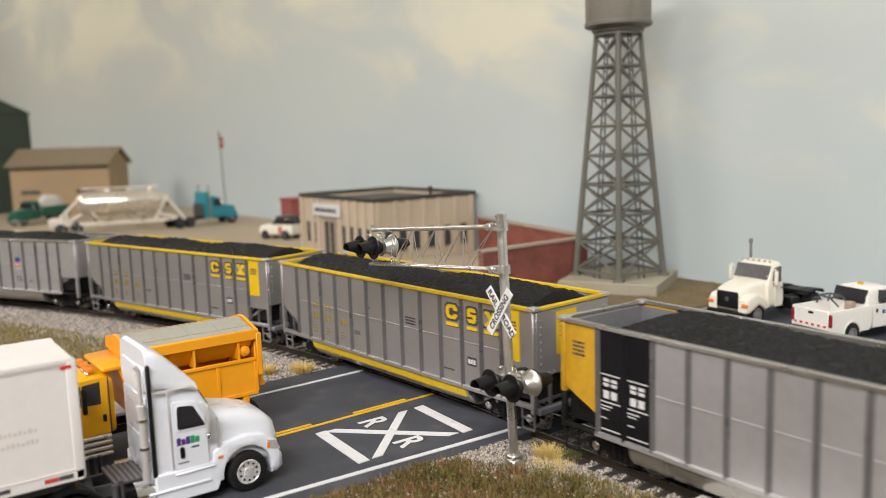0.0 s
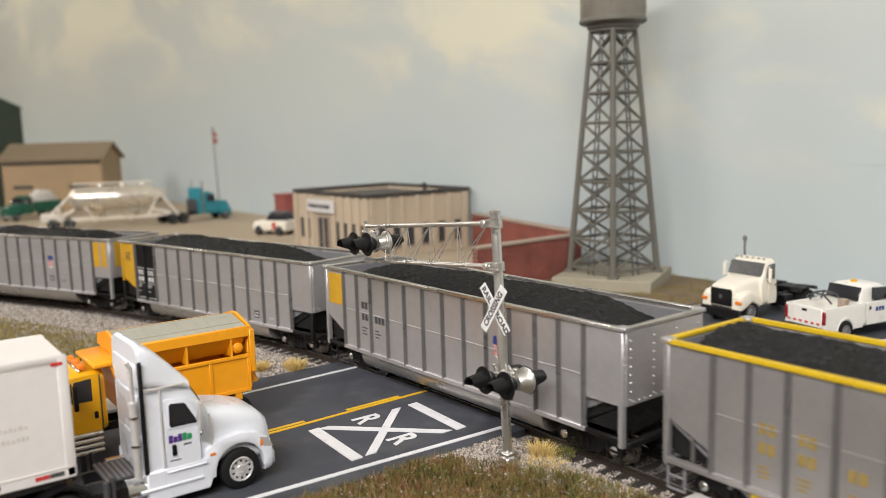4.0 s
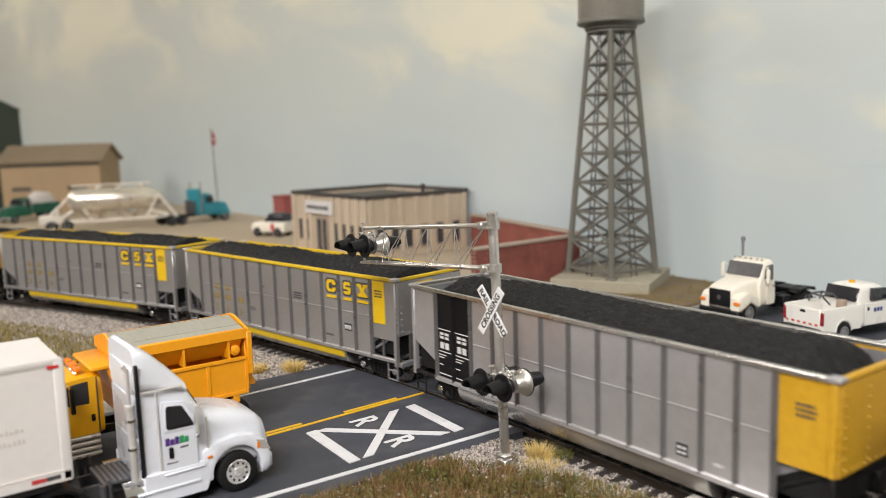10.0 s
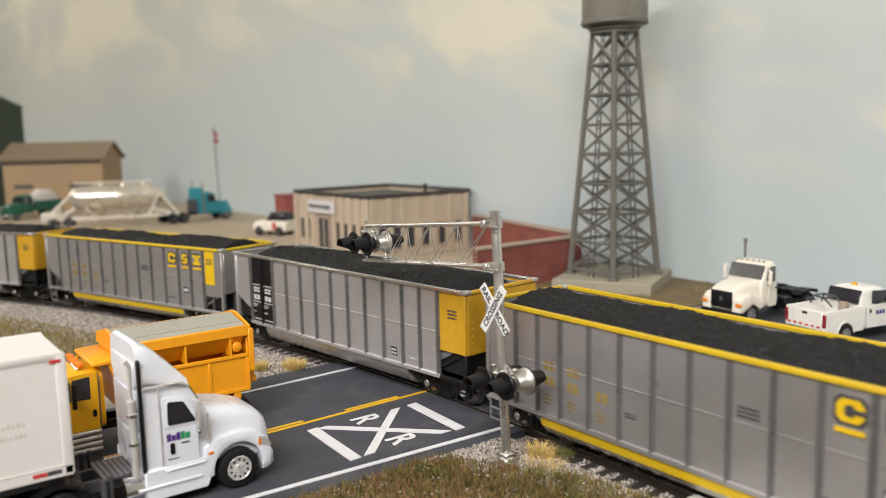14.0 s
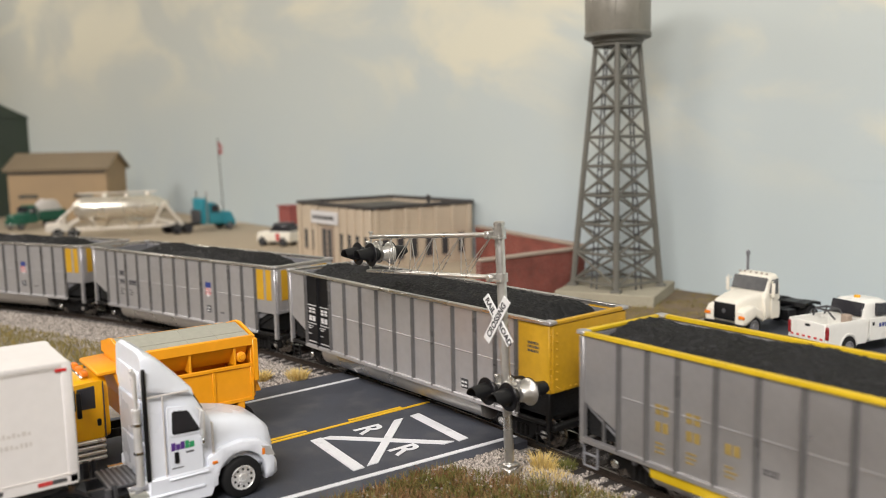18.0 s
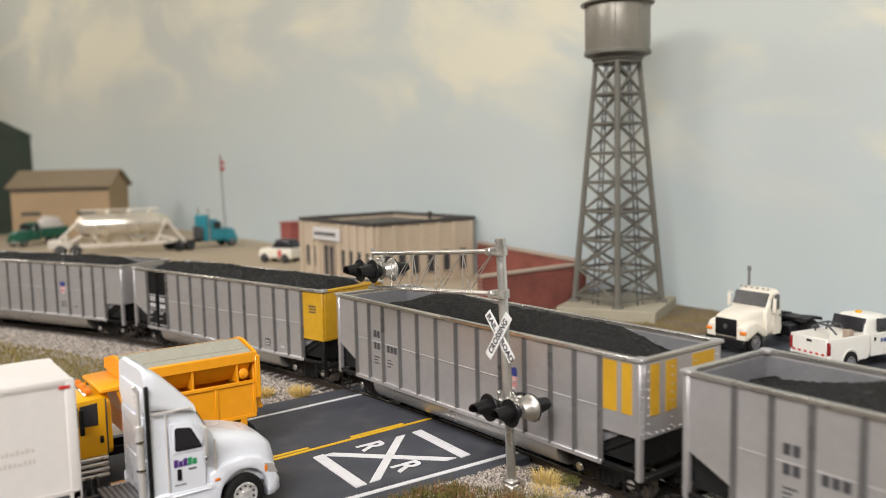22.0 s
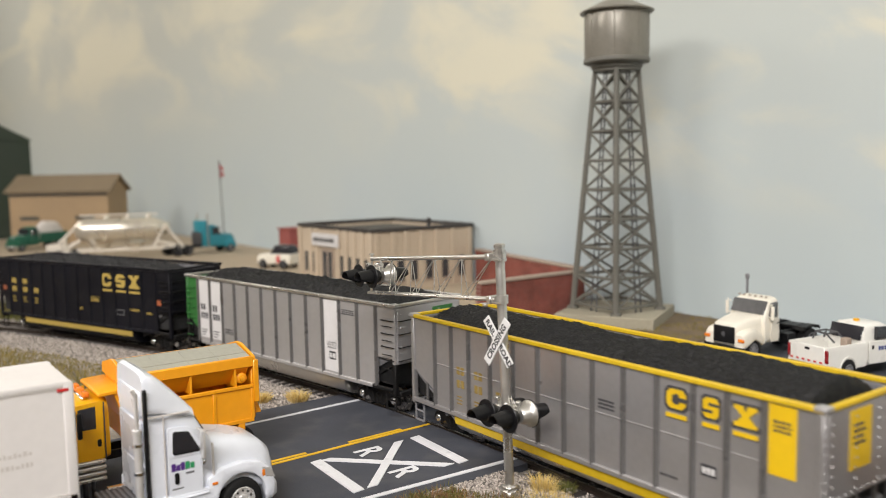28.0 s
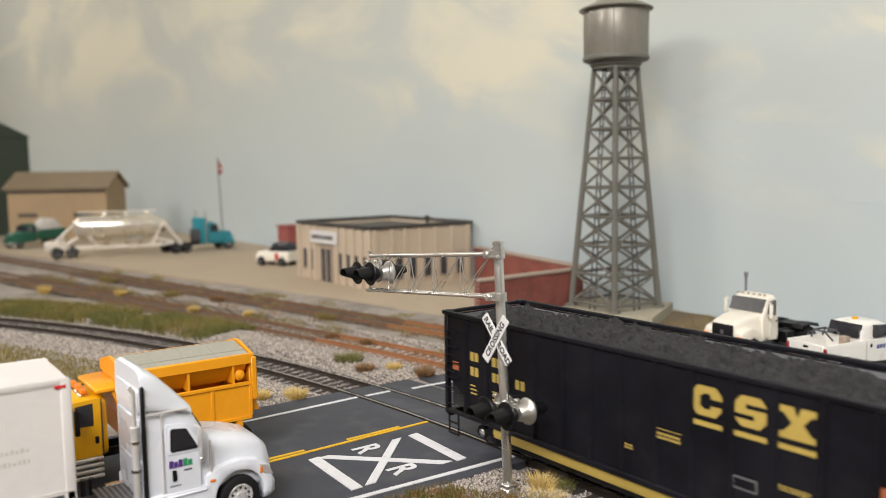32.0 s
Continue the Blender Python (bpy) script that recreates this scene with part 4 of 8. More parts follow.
def marks_furx(car):
    for y in (-1, 1):
        for k, low in ((1, 15.0), (2, 15.0), (10, 14.0)):
            part("white_panel", slab(B(), EVEN_POSTS[k] + 1.2, EVEN_POSTS[k + 1] - 1.2, low, 44.0, y, 0.10), WHITE_MARK, car)
    t = B()
    for y in (-1, 1):
        for c in range(2):
            xx = EVEN_POSTS[1 + c] + 2.4
            for r in range(2):
                for q in range(3 if r else 2):
                    slab(t, xx + q * 2.5, xx + q * 2.5 + 1.7, 29.0 - r * 4.4, 32.2 - r * 4.4, y, 0.16)
            for r in range(3):
                slab(t, xx, xx + 5.5 - r, 18.6 - r * 1.3, 19.1 - r * 1.3, y, 0.16)
        x0 = EVEN_POSTS[10] + 4.4
        slab(t, x0, x0 + 4.6, 19.0, 22.4, y, 0.16)
        bars(t, x0 - 1.2, x0 + 5, 23.6, 27.0, 3, 19, y)
        bars(t, EVEN_POSTS[11] + 1.8, EVEN_POSTS[12] - 2.0, 39, 41.4, 3, 17, y)
        bars(t, EVEN_POSTS[3] + 2, EVEN_POSTS[4] - 2.2, 19, 22, 4, 18, y)
    part("side_writing", t, DARK_MARK, car, kind="stuff")
    t = B()
    for y in (-1, 1):
        for q in range(2):
            slab(t, EVEN_POSTS[10] + 4.8 + q * 2.2, EVEN_POSTS[10] + 6.4 + q * 2.2, 19.6, 21.6, y, 0.22)
    part("small_writing", t, WHITE_MARK, car, kind="stuff")
    part("end_square", box(B(), HALF + 0.55, HALF + 0.75, 2, 14, 31, 43, 0), GREEN, car)
    t = B()
    for r, (p, q) in enumerate(((5, 11), (4, 12), (5.5, 10.5))):
        box(t, HALF + 0.7, HALF + 0.84, p, q, 40 - 3.0 * r, 41.4 - 3.0 * r)
    part("end_writing", t, WHITE_MARK, car, kind="stuff")


def marks_black(car):
    number_marks(car, [(EVEN_POSTS[1] + 2.6, 2, 2), (EVEN_POSTS[2] + 2.6, 2, 2), (EVEN_POSTS[3] + 2.6, 0, 2)], 31.4, DULL_GOLD, 21)
    emblem_blocks(car, ((28.6, 9.0), (41.2, 8.6), (53.4, 9.0)), 34.4, 7.2, DULL_GOLD, False)
    t = B()
    for y in (-1, 1):
        bars(t, 12.6, 20.6, 25.4, 27.4, 2, 31, y, 0.2)
        slab(t, 12.4, 20.8, 27.8, 28.0, y)
        bars(t, 49.0, 57.0, 22.4, 23.8, 2, 32, y)
        bars(t, 63, 68, 21.5, 22.8, 2, 33, y)
        bars(t, 1.5, 4.5, 20.0, 21.6, 2, 34, y)
    part("small_writing", t, DULL_GOLD, car, kind="stuff")
    for y in (-1, 1):
        part("data_plate", slab(B(), 36.6, 43.4, 19.4, 22.4, y, 0.14), GREY_MARK, car)
        part("data_plate_field", slab(B(), 37.0, 43.0, 19.8, 22.0, y, 0.2), WEATHERED, car)
        for x in (72.6, -HALF + 4.4):
            part("route_plate", slab(B(), x, x + 3.4, 26.8, 29.6, y, 0.16), ORANGE_MARK, car, "worn orange route plate")
        for k in range(4):
            part("side_grab", tube(B(), [(77.0, y * SIDE, 24 + 4.6 * k), (77.0, y * (SIDE + 1.0), 24 + 4.6 * k), (HALF - 0.6, y * (SIDE + 1.0), 24 + 4.6 * k), (HALF - 0.6, y * SIDE, 24 + 4.6 * k)], 0.24, 6), WEATHERED, car)


GREY_MARK = material("grey_marking", (0.16, 0.16, 0.165), 0.6, 0.0, 0.1, 1.0, 10, 0.0)
ORANGE_MARK = material("worn_orange_marking", (0.42, 0.12, 0.05), 0.6, 0.0, 0.15, 1.0, 6, 0.0)
GREY_COAL = material("dusty_coal_lumps", (0.030, 0.030, 0.031), 0.7, 0.0, 0.6, 0.7, 8, 0.5, spec=0.3)
BASE = dict(paint=SILVER, rim=BRIGHT, rim_label="worn silver top rim", panels={}, end_right=SILVER, seed=1)
SPECS = {
    "csx": dict(BASE, label="weathered grey coal gondola with yellow rim and stripe", paint=DARK_SILVER, end_right=DARK_SILVER, rim=RIM_YELLOW, rim_label="bright yellow top rim", stripe=RIM_YELLOW, seed=2, mark=marks_csx, open_z=20.5, clear=(-5, -5), slope=SILVER_DULL,
                platform=SILVER_DULL, step=SILVER_DULL, frame_posts=True, low_panels={}),
    "a": dict(BASE, label="silver coal gondola with golden yellow leading end", panels={1: BLACK, 2: BLACK, 13: YELLOW_END}, end_right=YELLOW_END, rim_right=YELLOW_END, seed=3, mark=marks_a),
    "b": dict(BASE, label="silver coal gondola with yellow and black trailing panels", panels={0: YELLOW_END, 1: BLACK, 2: BLACK}, seed=4, mark=marks_b, clear=(18, 44)),
    "up_square": dict(BASE, label="silver coal gondola with shield and yellow rear square", seed=5, mark=marks_up(True, False), clear=(18, 20)),
    "up_bars": dict(BASE, label="silver coal gondola with shield and yellow end bars", seed=6, mark=marks_up(False, True), clear=(40, 26)),
    "furx": dict(BASE, label="pale silver coal gondola with green ends and white panels", grow=(1.01, 1.05), posts=EVEN_POSTS, crease=False, open_z=24.5, paint=PALE_SILVER, panels={0: GREEN}, end_left=GREEN, seed=7, mark=marks_furx, ladder=True, crown=48.2, edge=43.6, clear=(1, 4), lump=0.9),
    "black": dict(BASE, label="weathered black coal hopper with yellow emblem blocks", paint=WEATHERED, rim=WEATHERED, rim_label="black top rim", end_right=WEATHERED, seed=8, mark=marks_black, belly=WEATHERED,
                  stripe=DULL_GOLD, ladder=True, open_right=True, back=5.2, lump=2.0, edge=40.5, crown=45.5, clear=(0, 20), grow=(1.012, 1.09), posts=EVEN_POSTS, crease=False, coal=GREY_COAL),
}
ORDER = ["b", "csx", "csx", "up_square", "b", "up_bars", "a", "csx", "csx", "a", "csx", "a", "up_bars", "up_bars", "a", "up_square", "csx", "furx", "black"]
made, CARS = {}, []
for kind in ORDER:
    if kind in made:
        CARS.append(copy_thing(made[kind], P(0, 0, 0)))
    else:
        made[kind] = gondola(SPECS[kind])
        CARS.append(made[kind])


def train_place(t):
    u = t / 32.0
    late = max(0.0, (u - 0.9375) / 0.0625)
    slack = np.interp(t, (0, 3, 6, 11, 14, 17, 19, 21.5, 24, 28, 29.5, 32), (-2.3, -0.5, -1.2, -0.9, -0.9, 0.6, -0.6, -2.2, -2.3, 0.8, 0.6, -0.3))
    return 200.55 + 3244.58 * u + 114.81 * u * u - 115.94 * u ** 3 + 3.5 * late ** 1.5 + float(slack)


def car_pose(s, lift=0.0):
    x0, y0, _ = track_at(s - 65)
    x1, y1, _ = track_at(s + 65)
    return P((x0 + x1) / 2, (y0 + y1) / 2, lift, 0, 0, math.degrees(math.atan2(y1 - y0, x1 - x0)))

# ---- paints and plastics of the things ----
def brick_material():
    mt = bpy.data.materials.new("red_brick")
    mt.use_nodes = True
    n, l = mt.node_tree.nodes, mt.node_tree.links
    b = n["Principled BSDF"]
    b.inputs["Roughness"].default_value = 0.85
    co = n.new("ShaderNodeTexCoord")
    mp = n.new("ShaderNodeMapping")
    mp.inputs["Rotation"].default_value = (radians(90), 0, 0)
    l.new(co.outputs["Object"], mp.inputs["Vector"])
    br = n.new("ShaderNodeTexBrick")
    br.inputs["Scale"].default_value = 190.0
    br.inputs["Color1"].default_value = (0.27, 0.07, 0.05, 1)
    br.inputs["Color2"].default_value = (0.20, 0.055, 0.042, 1)
    br.inputs["Mortar"].default_value = (0.30, 0.17, 0.14, 1)
    br.inputs["Mortar Size"].default_value = 0.012
    l.new(mp.outputs[0], br.inputs["Vector"])
    ns = n.new("ShaderNodeTexNoise")
    ns.inputs["Scale"].default_value = 60.0
    ns.inputs["Detail"].default_value = 4.0
    l.new(co.outputs["Object"], ns.inputs["Vector"])
    mr = n.new("ShaderNodeMapRange")
    mr.inputs["From Min"].default_value, mr.inputs["From Max"].default_value = 0.3, 0.7
    mr.inputs["To Min"].default_value, mr.inputs["To Max"].default_value = 0.75, 1.25
    l.new(ns.outputs["Fac"], mr.inputs["Value"])
    vm = n.new("ShaderNodeVectorMath")
    vm.operation = "SCALE"
    l.new(br.outputs["Color"], vm.inputs[0])
    l.new(mr.outputs[0], vm.inputs["Scale"])
    l.new(vm.outputs[0], b.inputs["Base Color"])
    bp = n.new("ShaderNodeBump")
    bp.inputs["Strength"].default_value, bp.inputs["Distance"].default_value = 0.5, 0.0002
    bp.invert = True
    l.new(br.outputs["Fac"], bp.inputs["Height"])
    l.new(bp.outputs[0], b.inputs["Normal"])
    return mt


WHITE = material("white_truck_paint", (0.77, 0.80, 0.87), 0.3, 0.0, 0.025, 3, 20, 0.0, coat=0.3, rough_vary=0.06)
TRAILER_WHITE = material("cream_white_trailer_paint", (0.77, 0.74, 0.725), 0.45, 0.0, 0.03, 3, 30, 0.01)
OFF_WHITE = material("off_white_pickup_paint", (0.80, 0.79, 0.745), 0.35, 0.0, 0.03, 3, 20, 0.0, coat=0.15)
IVORY = material("ivory_truck_paint", (0.82, 0.78, 0.68), 0.4, 0.0, 0.04, 3, 20, 0.0)
ORANGE = material("orange_truck_paint", (0.88, 0.36, 0.008), 0.4, 0.0, 0.05, 3, 20, 0.0, coat=0.15)
AMBER_YELLOW = material("amber_yellow_cab_paint", (0.80, 0.40, 0.004), 0.35, 0.0, 0.05, 3, 20, 0.0, coat=0.2)
TARP = material("grey_tarp", (0.36, 0.355, 0.30), 0.75, 0.0, 0.08, 2, 14, 0.04)
TYRE = material("black_rubber", (0.009, 0.009, 0.0095), 0.7, 0.0, 0.2, 1, 6, 0.05, spec=0.3)
RIMM = material("polished_wheel_rim", (0.82, 0.81, 0.80), 0.34, 0.55, 0.05, 2, 10, 0.0)
CHROME = material("chrome", (0.80, 0.80, 0.80), 0.12, 1.0, 0.04, 2, 10, 0.0)
PLASTIC = material("black_plastic", (0.007, 0.007, 0.008), 0.42, 0.0, 0.2, 1, 8, 0.02, spec=0.3)
GREY_PLASTIC = material("dark_grey_plastic", (0.07, 0.07, 0.075), 0.5, 0.0, 0.15, 1, 8, 0.02)
SMOKED = material("smoked_window", (0.025, 0.025, 0.03), 0.1, 0.0, 0.1, 3, 10, 0.0, spec=0.6)
LENS_RED = material("red_lens", (0.60, 0.03, 0.03), 0.25, 0.0, 0.05, 1, 5, 0.0)
TAIL_RED = material("dark_red_tail_lens", (0.26, 0.015, 0.02), 0.25, 0.0, 0.05, 1, 5, 0.0)
LENS_DARK = material("unlit_dark_lens", (0.05, 0.006, 0.006), 0.3, 0.0, 0.05, 1, 5, 0.0)
LENS_AMBER = material("amber_lens", (0.80, 0.22, 0.02), 0.25, 0.0, 0.05, 1, 5, 0.0)
PURPLE = material("purple_marking", (0.09, 0.03, 0.22), 0.5, 0.0, 0.05, 1, 10, 0.0)
LOGO_GREEN = material("green_marking", (0.03, 0.30, 0.12), 0.5, 0.0, 0.05, 1, 10, 0.0)
FAINT = material("faint_grey_marking", (0.63, 0.59, 0.56), 0.6, 0.0, 0.05, 1, 10, 0.0)
TAN = material("tan_ribbed_wall", (0.52, 0.43, 0.325), 0.8, 0.0, 0.08, 2, 40, 0.02)
TAN_DARK = material("brown_tan_wall", (0.42, 0.30, 0.18), 0.85, 0.0, 0.1, 2, 40, 0.02)
ROOFM = material("dark_felt_roof", (0.10, 0.095, 0.08), 0.85, 0.0, 0.15, 2, 30, 0.05)
TRIM_DARK = material("dark_roof_trim", (0.05, 0.045, 0.042), 0.6, 0.0, 0.15, 2, 20, 0.02)
BRICK = brick_material()
COPING = material("tan_coping", (0.38, 0.30, 0.24), 0.8, 0.0, 0.1, 2, 20, 0.03)
TOWERM = material("grey_green_tower_paint", (0.14, 0.135, 0.115), 0.55, 0.0, 0.1, 2, 14, 0.02)
TANKM = material("olive_grey_tank", (0.24, 0.225, 0.19), 0.4, 0.3, 0.08, 2, 16, 0.01)
PAD = material("beige_concrete_pad", (0.36, 0.33, 0.25), 0.85, 0.0, 0.1, 2, 20, 0.03)
DARK_GREEN = material("dark_green_siding", (0.035, 0.05, 0.035), 0.8, 0.0, 0.15, 2, 40, 0.02)
TEAL = material("teal_truck_paint", (0.03, 0.26, 0.33), 0.4, 0.0, 0.06, 3, 20, 0.0)
DEEP_GREEN = material("deep_green_paint", (0.01, 0.10, 0.06), 0.4, 0.0, 0.06, 3, 20, 0.0)
CREAM_TANK = material("polished_tank_metal", (0.80, 0.75, 0.66), 0.26, 0.75, 0.04, 3, 30, 0.0)
CREAM_FRAME = material("cream_frame_paint", (0.80, 0.74, 0.65), 0.4, 0.0, 0.05, 3, 20, 0.0)
GLASS_DARK = material("dark_shop_window", (0.05, 0.055, 0.06), 0.15, 0.0, 0.1, 3, 20, 0.0)


def loft(bm, stations, n=20, power=0.4, m=None):
    """Rounded sections along y: (y, half width below, half width above, z low, z high)."""
    t = bmesh.new()
    rings = []
    for y, wb, wt, z0, z1 in stations:
        ring = []
        for i in range(n):
            a = 2 * math.pi * (i + 0.5) / n
            c, s = math.cos(a), math.sin(a)
            u = math.copysign(abs(c) ** power, c)
            w = math.copysign(abs(s) ** power, s)
            k = (w + 1) / 2
            ring.append(t.verts.new((u * (wb + (wt - wb) * k), y, z0 + (z1 - z0) * k)))
        rings.append(ring)
    for one, two in zip(rings, rings[1:]):
        for i in range(n):
            t.faces.new((one[i], one[(i + 1) % n], two[(i + 1) % n], two[i]))
    t.faces.new(rings[0])
    t.faces.new(rings[-1][::-1])
    return join(bm, t, m)


def road_wheel(parent, x, y, r, w, outward, rim=None, dual=False):
    """A tyre with its rim under it."""
    s = outward
    t = B()
    lathe(t, [(r * 0.56, s * 0.0), (r * 0.9, s * 0.0), (r * 0.985, s * w * 0.12), (r, s * w * 0.3), (r, s * w * 0.75), (r * 0.975, s * w * 0.92), (r * 0.88, s * w), (r * 0.60, s * w), (r * 0.56, s * w * 0.92)], "x", (x, y, r), 28)
    tyre = part("tyre", t, TYRE, parent)
    t = B()
    lathe(t, [(r * 0.61, s * w * 0.2), (r * 0.61, s * w * 1.0), (r * 0.57, s * w * 1.04), (r * 0.54, s * w * 0.97), (r * 0.26, s * w * (0.62 if dual else 0.98)), (r * 0.22, s * w * (0.7 if dual else 1.08)), (r * 0.1, s * w * (0.74 if dual else 1.12))], "x", (x, y, r), 24)
    for k in range(10):
        a = 2 * math.pi * k / 10
        lathe(t, [(r * 0.035, s * w * 0.6), (r * 0.03, s * w * 1.03), (r * 0.01, s * w * 1.05)], "x", (x, y + r * 0.31 * math.cos(a), r + r * 0.31 * math.sin(a)), 6)
    part("rim", t, rim or RIMM, tyre, "polished rim with round lugs")
    t = B()
    for k in range(10):
        a = 2 * math.pi * (k + 0.5) / 10
        lathe(t, [(r * 0.062, s * w * (0.80 if dual else 0.94)), (r * 0.062, s * w * (0.84 if dual else 0.99)), (r * 0.02, s * w * (0.845 if dual else 0.995))], "x", (x, y + r * 0.43 * math.cos(a), r + r * 0.43 * math.sin(a)), 8)
    part("hand_hole", t, PLASTIC, tyre, kind="stuff")
    return tyre


# ---- crossing signal with cantilever ----
def lamp_head(sig, x, y, z, d, silver=False):
    """One flasher facing along y by the sign d: background disc, hood, lens and housing."""
    t = B()
    lathe(t, [(0.2, -0.2 * d), (4.2, -0.2 * d), (4.4, 0.0), (4.2, 0.25 * d), (1.9, 0.35 * d)], "y", (x, y, z), 24)
    head = part("background_disc", t, PLASTIC, sig, "round black lamp background")
    t = B()
    # an open visor that covers the upper two thirds of the lens
    segs = 18
    inner, outer = [], []
    for k in range(segs + 1):
        a = radians(-70 + 320 * k / segs)
        e = min(1.0, max(0.0, (math.sin(a) + 0.95) / 1.0))
        reach = 1.2 + 4.6 * e * e * (3 - 2 * e)
        c, s = math.cos(a), math.sin(a)
        outer.append([(x + 2.85 * c, y + 0.2 * d, z + 2.85 * s), (x + 2.5 * c, y + (0.2 + reach) * d, z + 2.5 * s - 0.05 * reach)])
        inner.append([(x + 2.6 * c, y + 0.2 * d, z + 2.6 * s), (x + 2.25 * c, y + (0.2 + reach) * d, z + 2.25 * s - 0.05 * reach)])
    for k in range(segs):
        for q in (outer, inner):
            t.faces.new([t.verts.new(p) for p in (q[k][0], q[k + 1][0], q[k + 1][1], q[k][1])])
        t.faces.new([t.verts.new(p) for p in (outer[k][1], outer[k + 1][1], inner[k + 1][1], inner[k][1])])
    bmesh.ops.remove_doubles(t, verts=t.verts, dist=1e-4)
    part("visor", t, PLASTIC, head)
    t = B()
    lathe(t, [(1.85, 0.3 * d), (1.7, 0.6 * d), (0.9, 0.85 * d), (0.1, 0.9 * d)], "y", (x, y, z), 16)
    part("lens", t, LENS_DARK, head, "unlit dark red lens")
    t = B()
    lathe(t, [(4.2, -0.25 * d), (4.2, -0.6 * d), (3.6, -1.0 * d), (2.9, -1.9 * d), (2.6, -3.6 * d), (2.0, -4.3 * d), (0.3, -4.4 * d)] if silver else [(3.0, -0.2 * d), (2.9, -1.2 * d), (2.2, -3.0 * d), (1.3, -3.6 * d), (0.3, -3.7 * d)], "y", (x, y, z), 24)
    part("housing", t, MASTM if silver else PLASTIC, head, "bare metal lamp housing" if silver else "")
    return head


def lamp_pair(sig, x, y, z, gap=12.5):
    t = B()
    rod(t, (x - gap / 2, y, z + 1.5), (x + gap / 2, y, z + 1.5), 0.5)
    rod(t, (x, y - 3, z + 1.5), (x, y + 3, z + 1.5), 0.9)
    box(t, x - 1.3, x + 1.3, y - 1.3, y + 1.3, z + 0.2, z + 3.0, 0.4)
    for s in (-1, 1):
        rod(t, (x + s * gap / 2, y, z + 1.0), (x + s * gap / 2, y, z + 4.3), 0.42)
        box(t, x + s * gap / 2 - 0.8, x + s * gap / 2 + 0.8, y - 0.8, y + 0.8, z + 3.6, z + 4.6, 0.25)
    part("crossarm", t, MASTM, sig)
    for s in (-1, 1):
        lamp_head(sig, x + s * gap / 2, y - 4.4, z, -1)
    lamp_head(sig, x + gap / 2, y + 4.4, z, 1, True)
    lamp_head(sig, x - gap / 2, y + 4.4, z, 1, True)


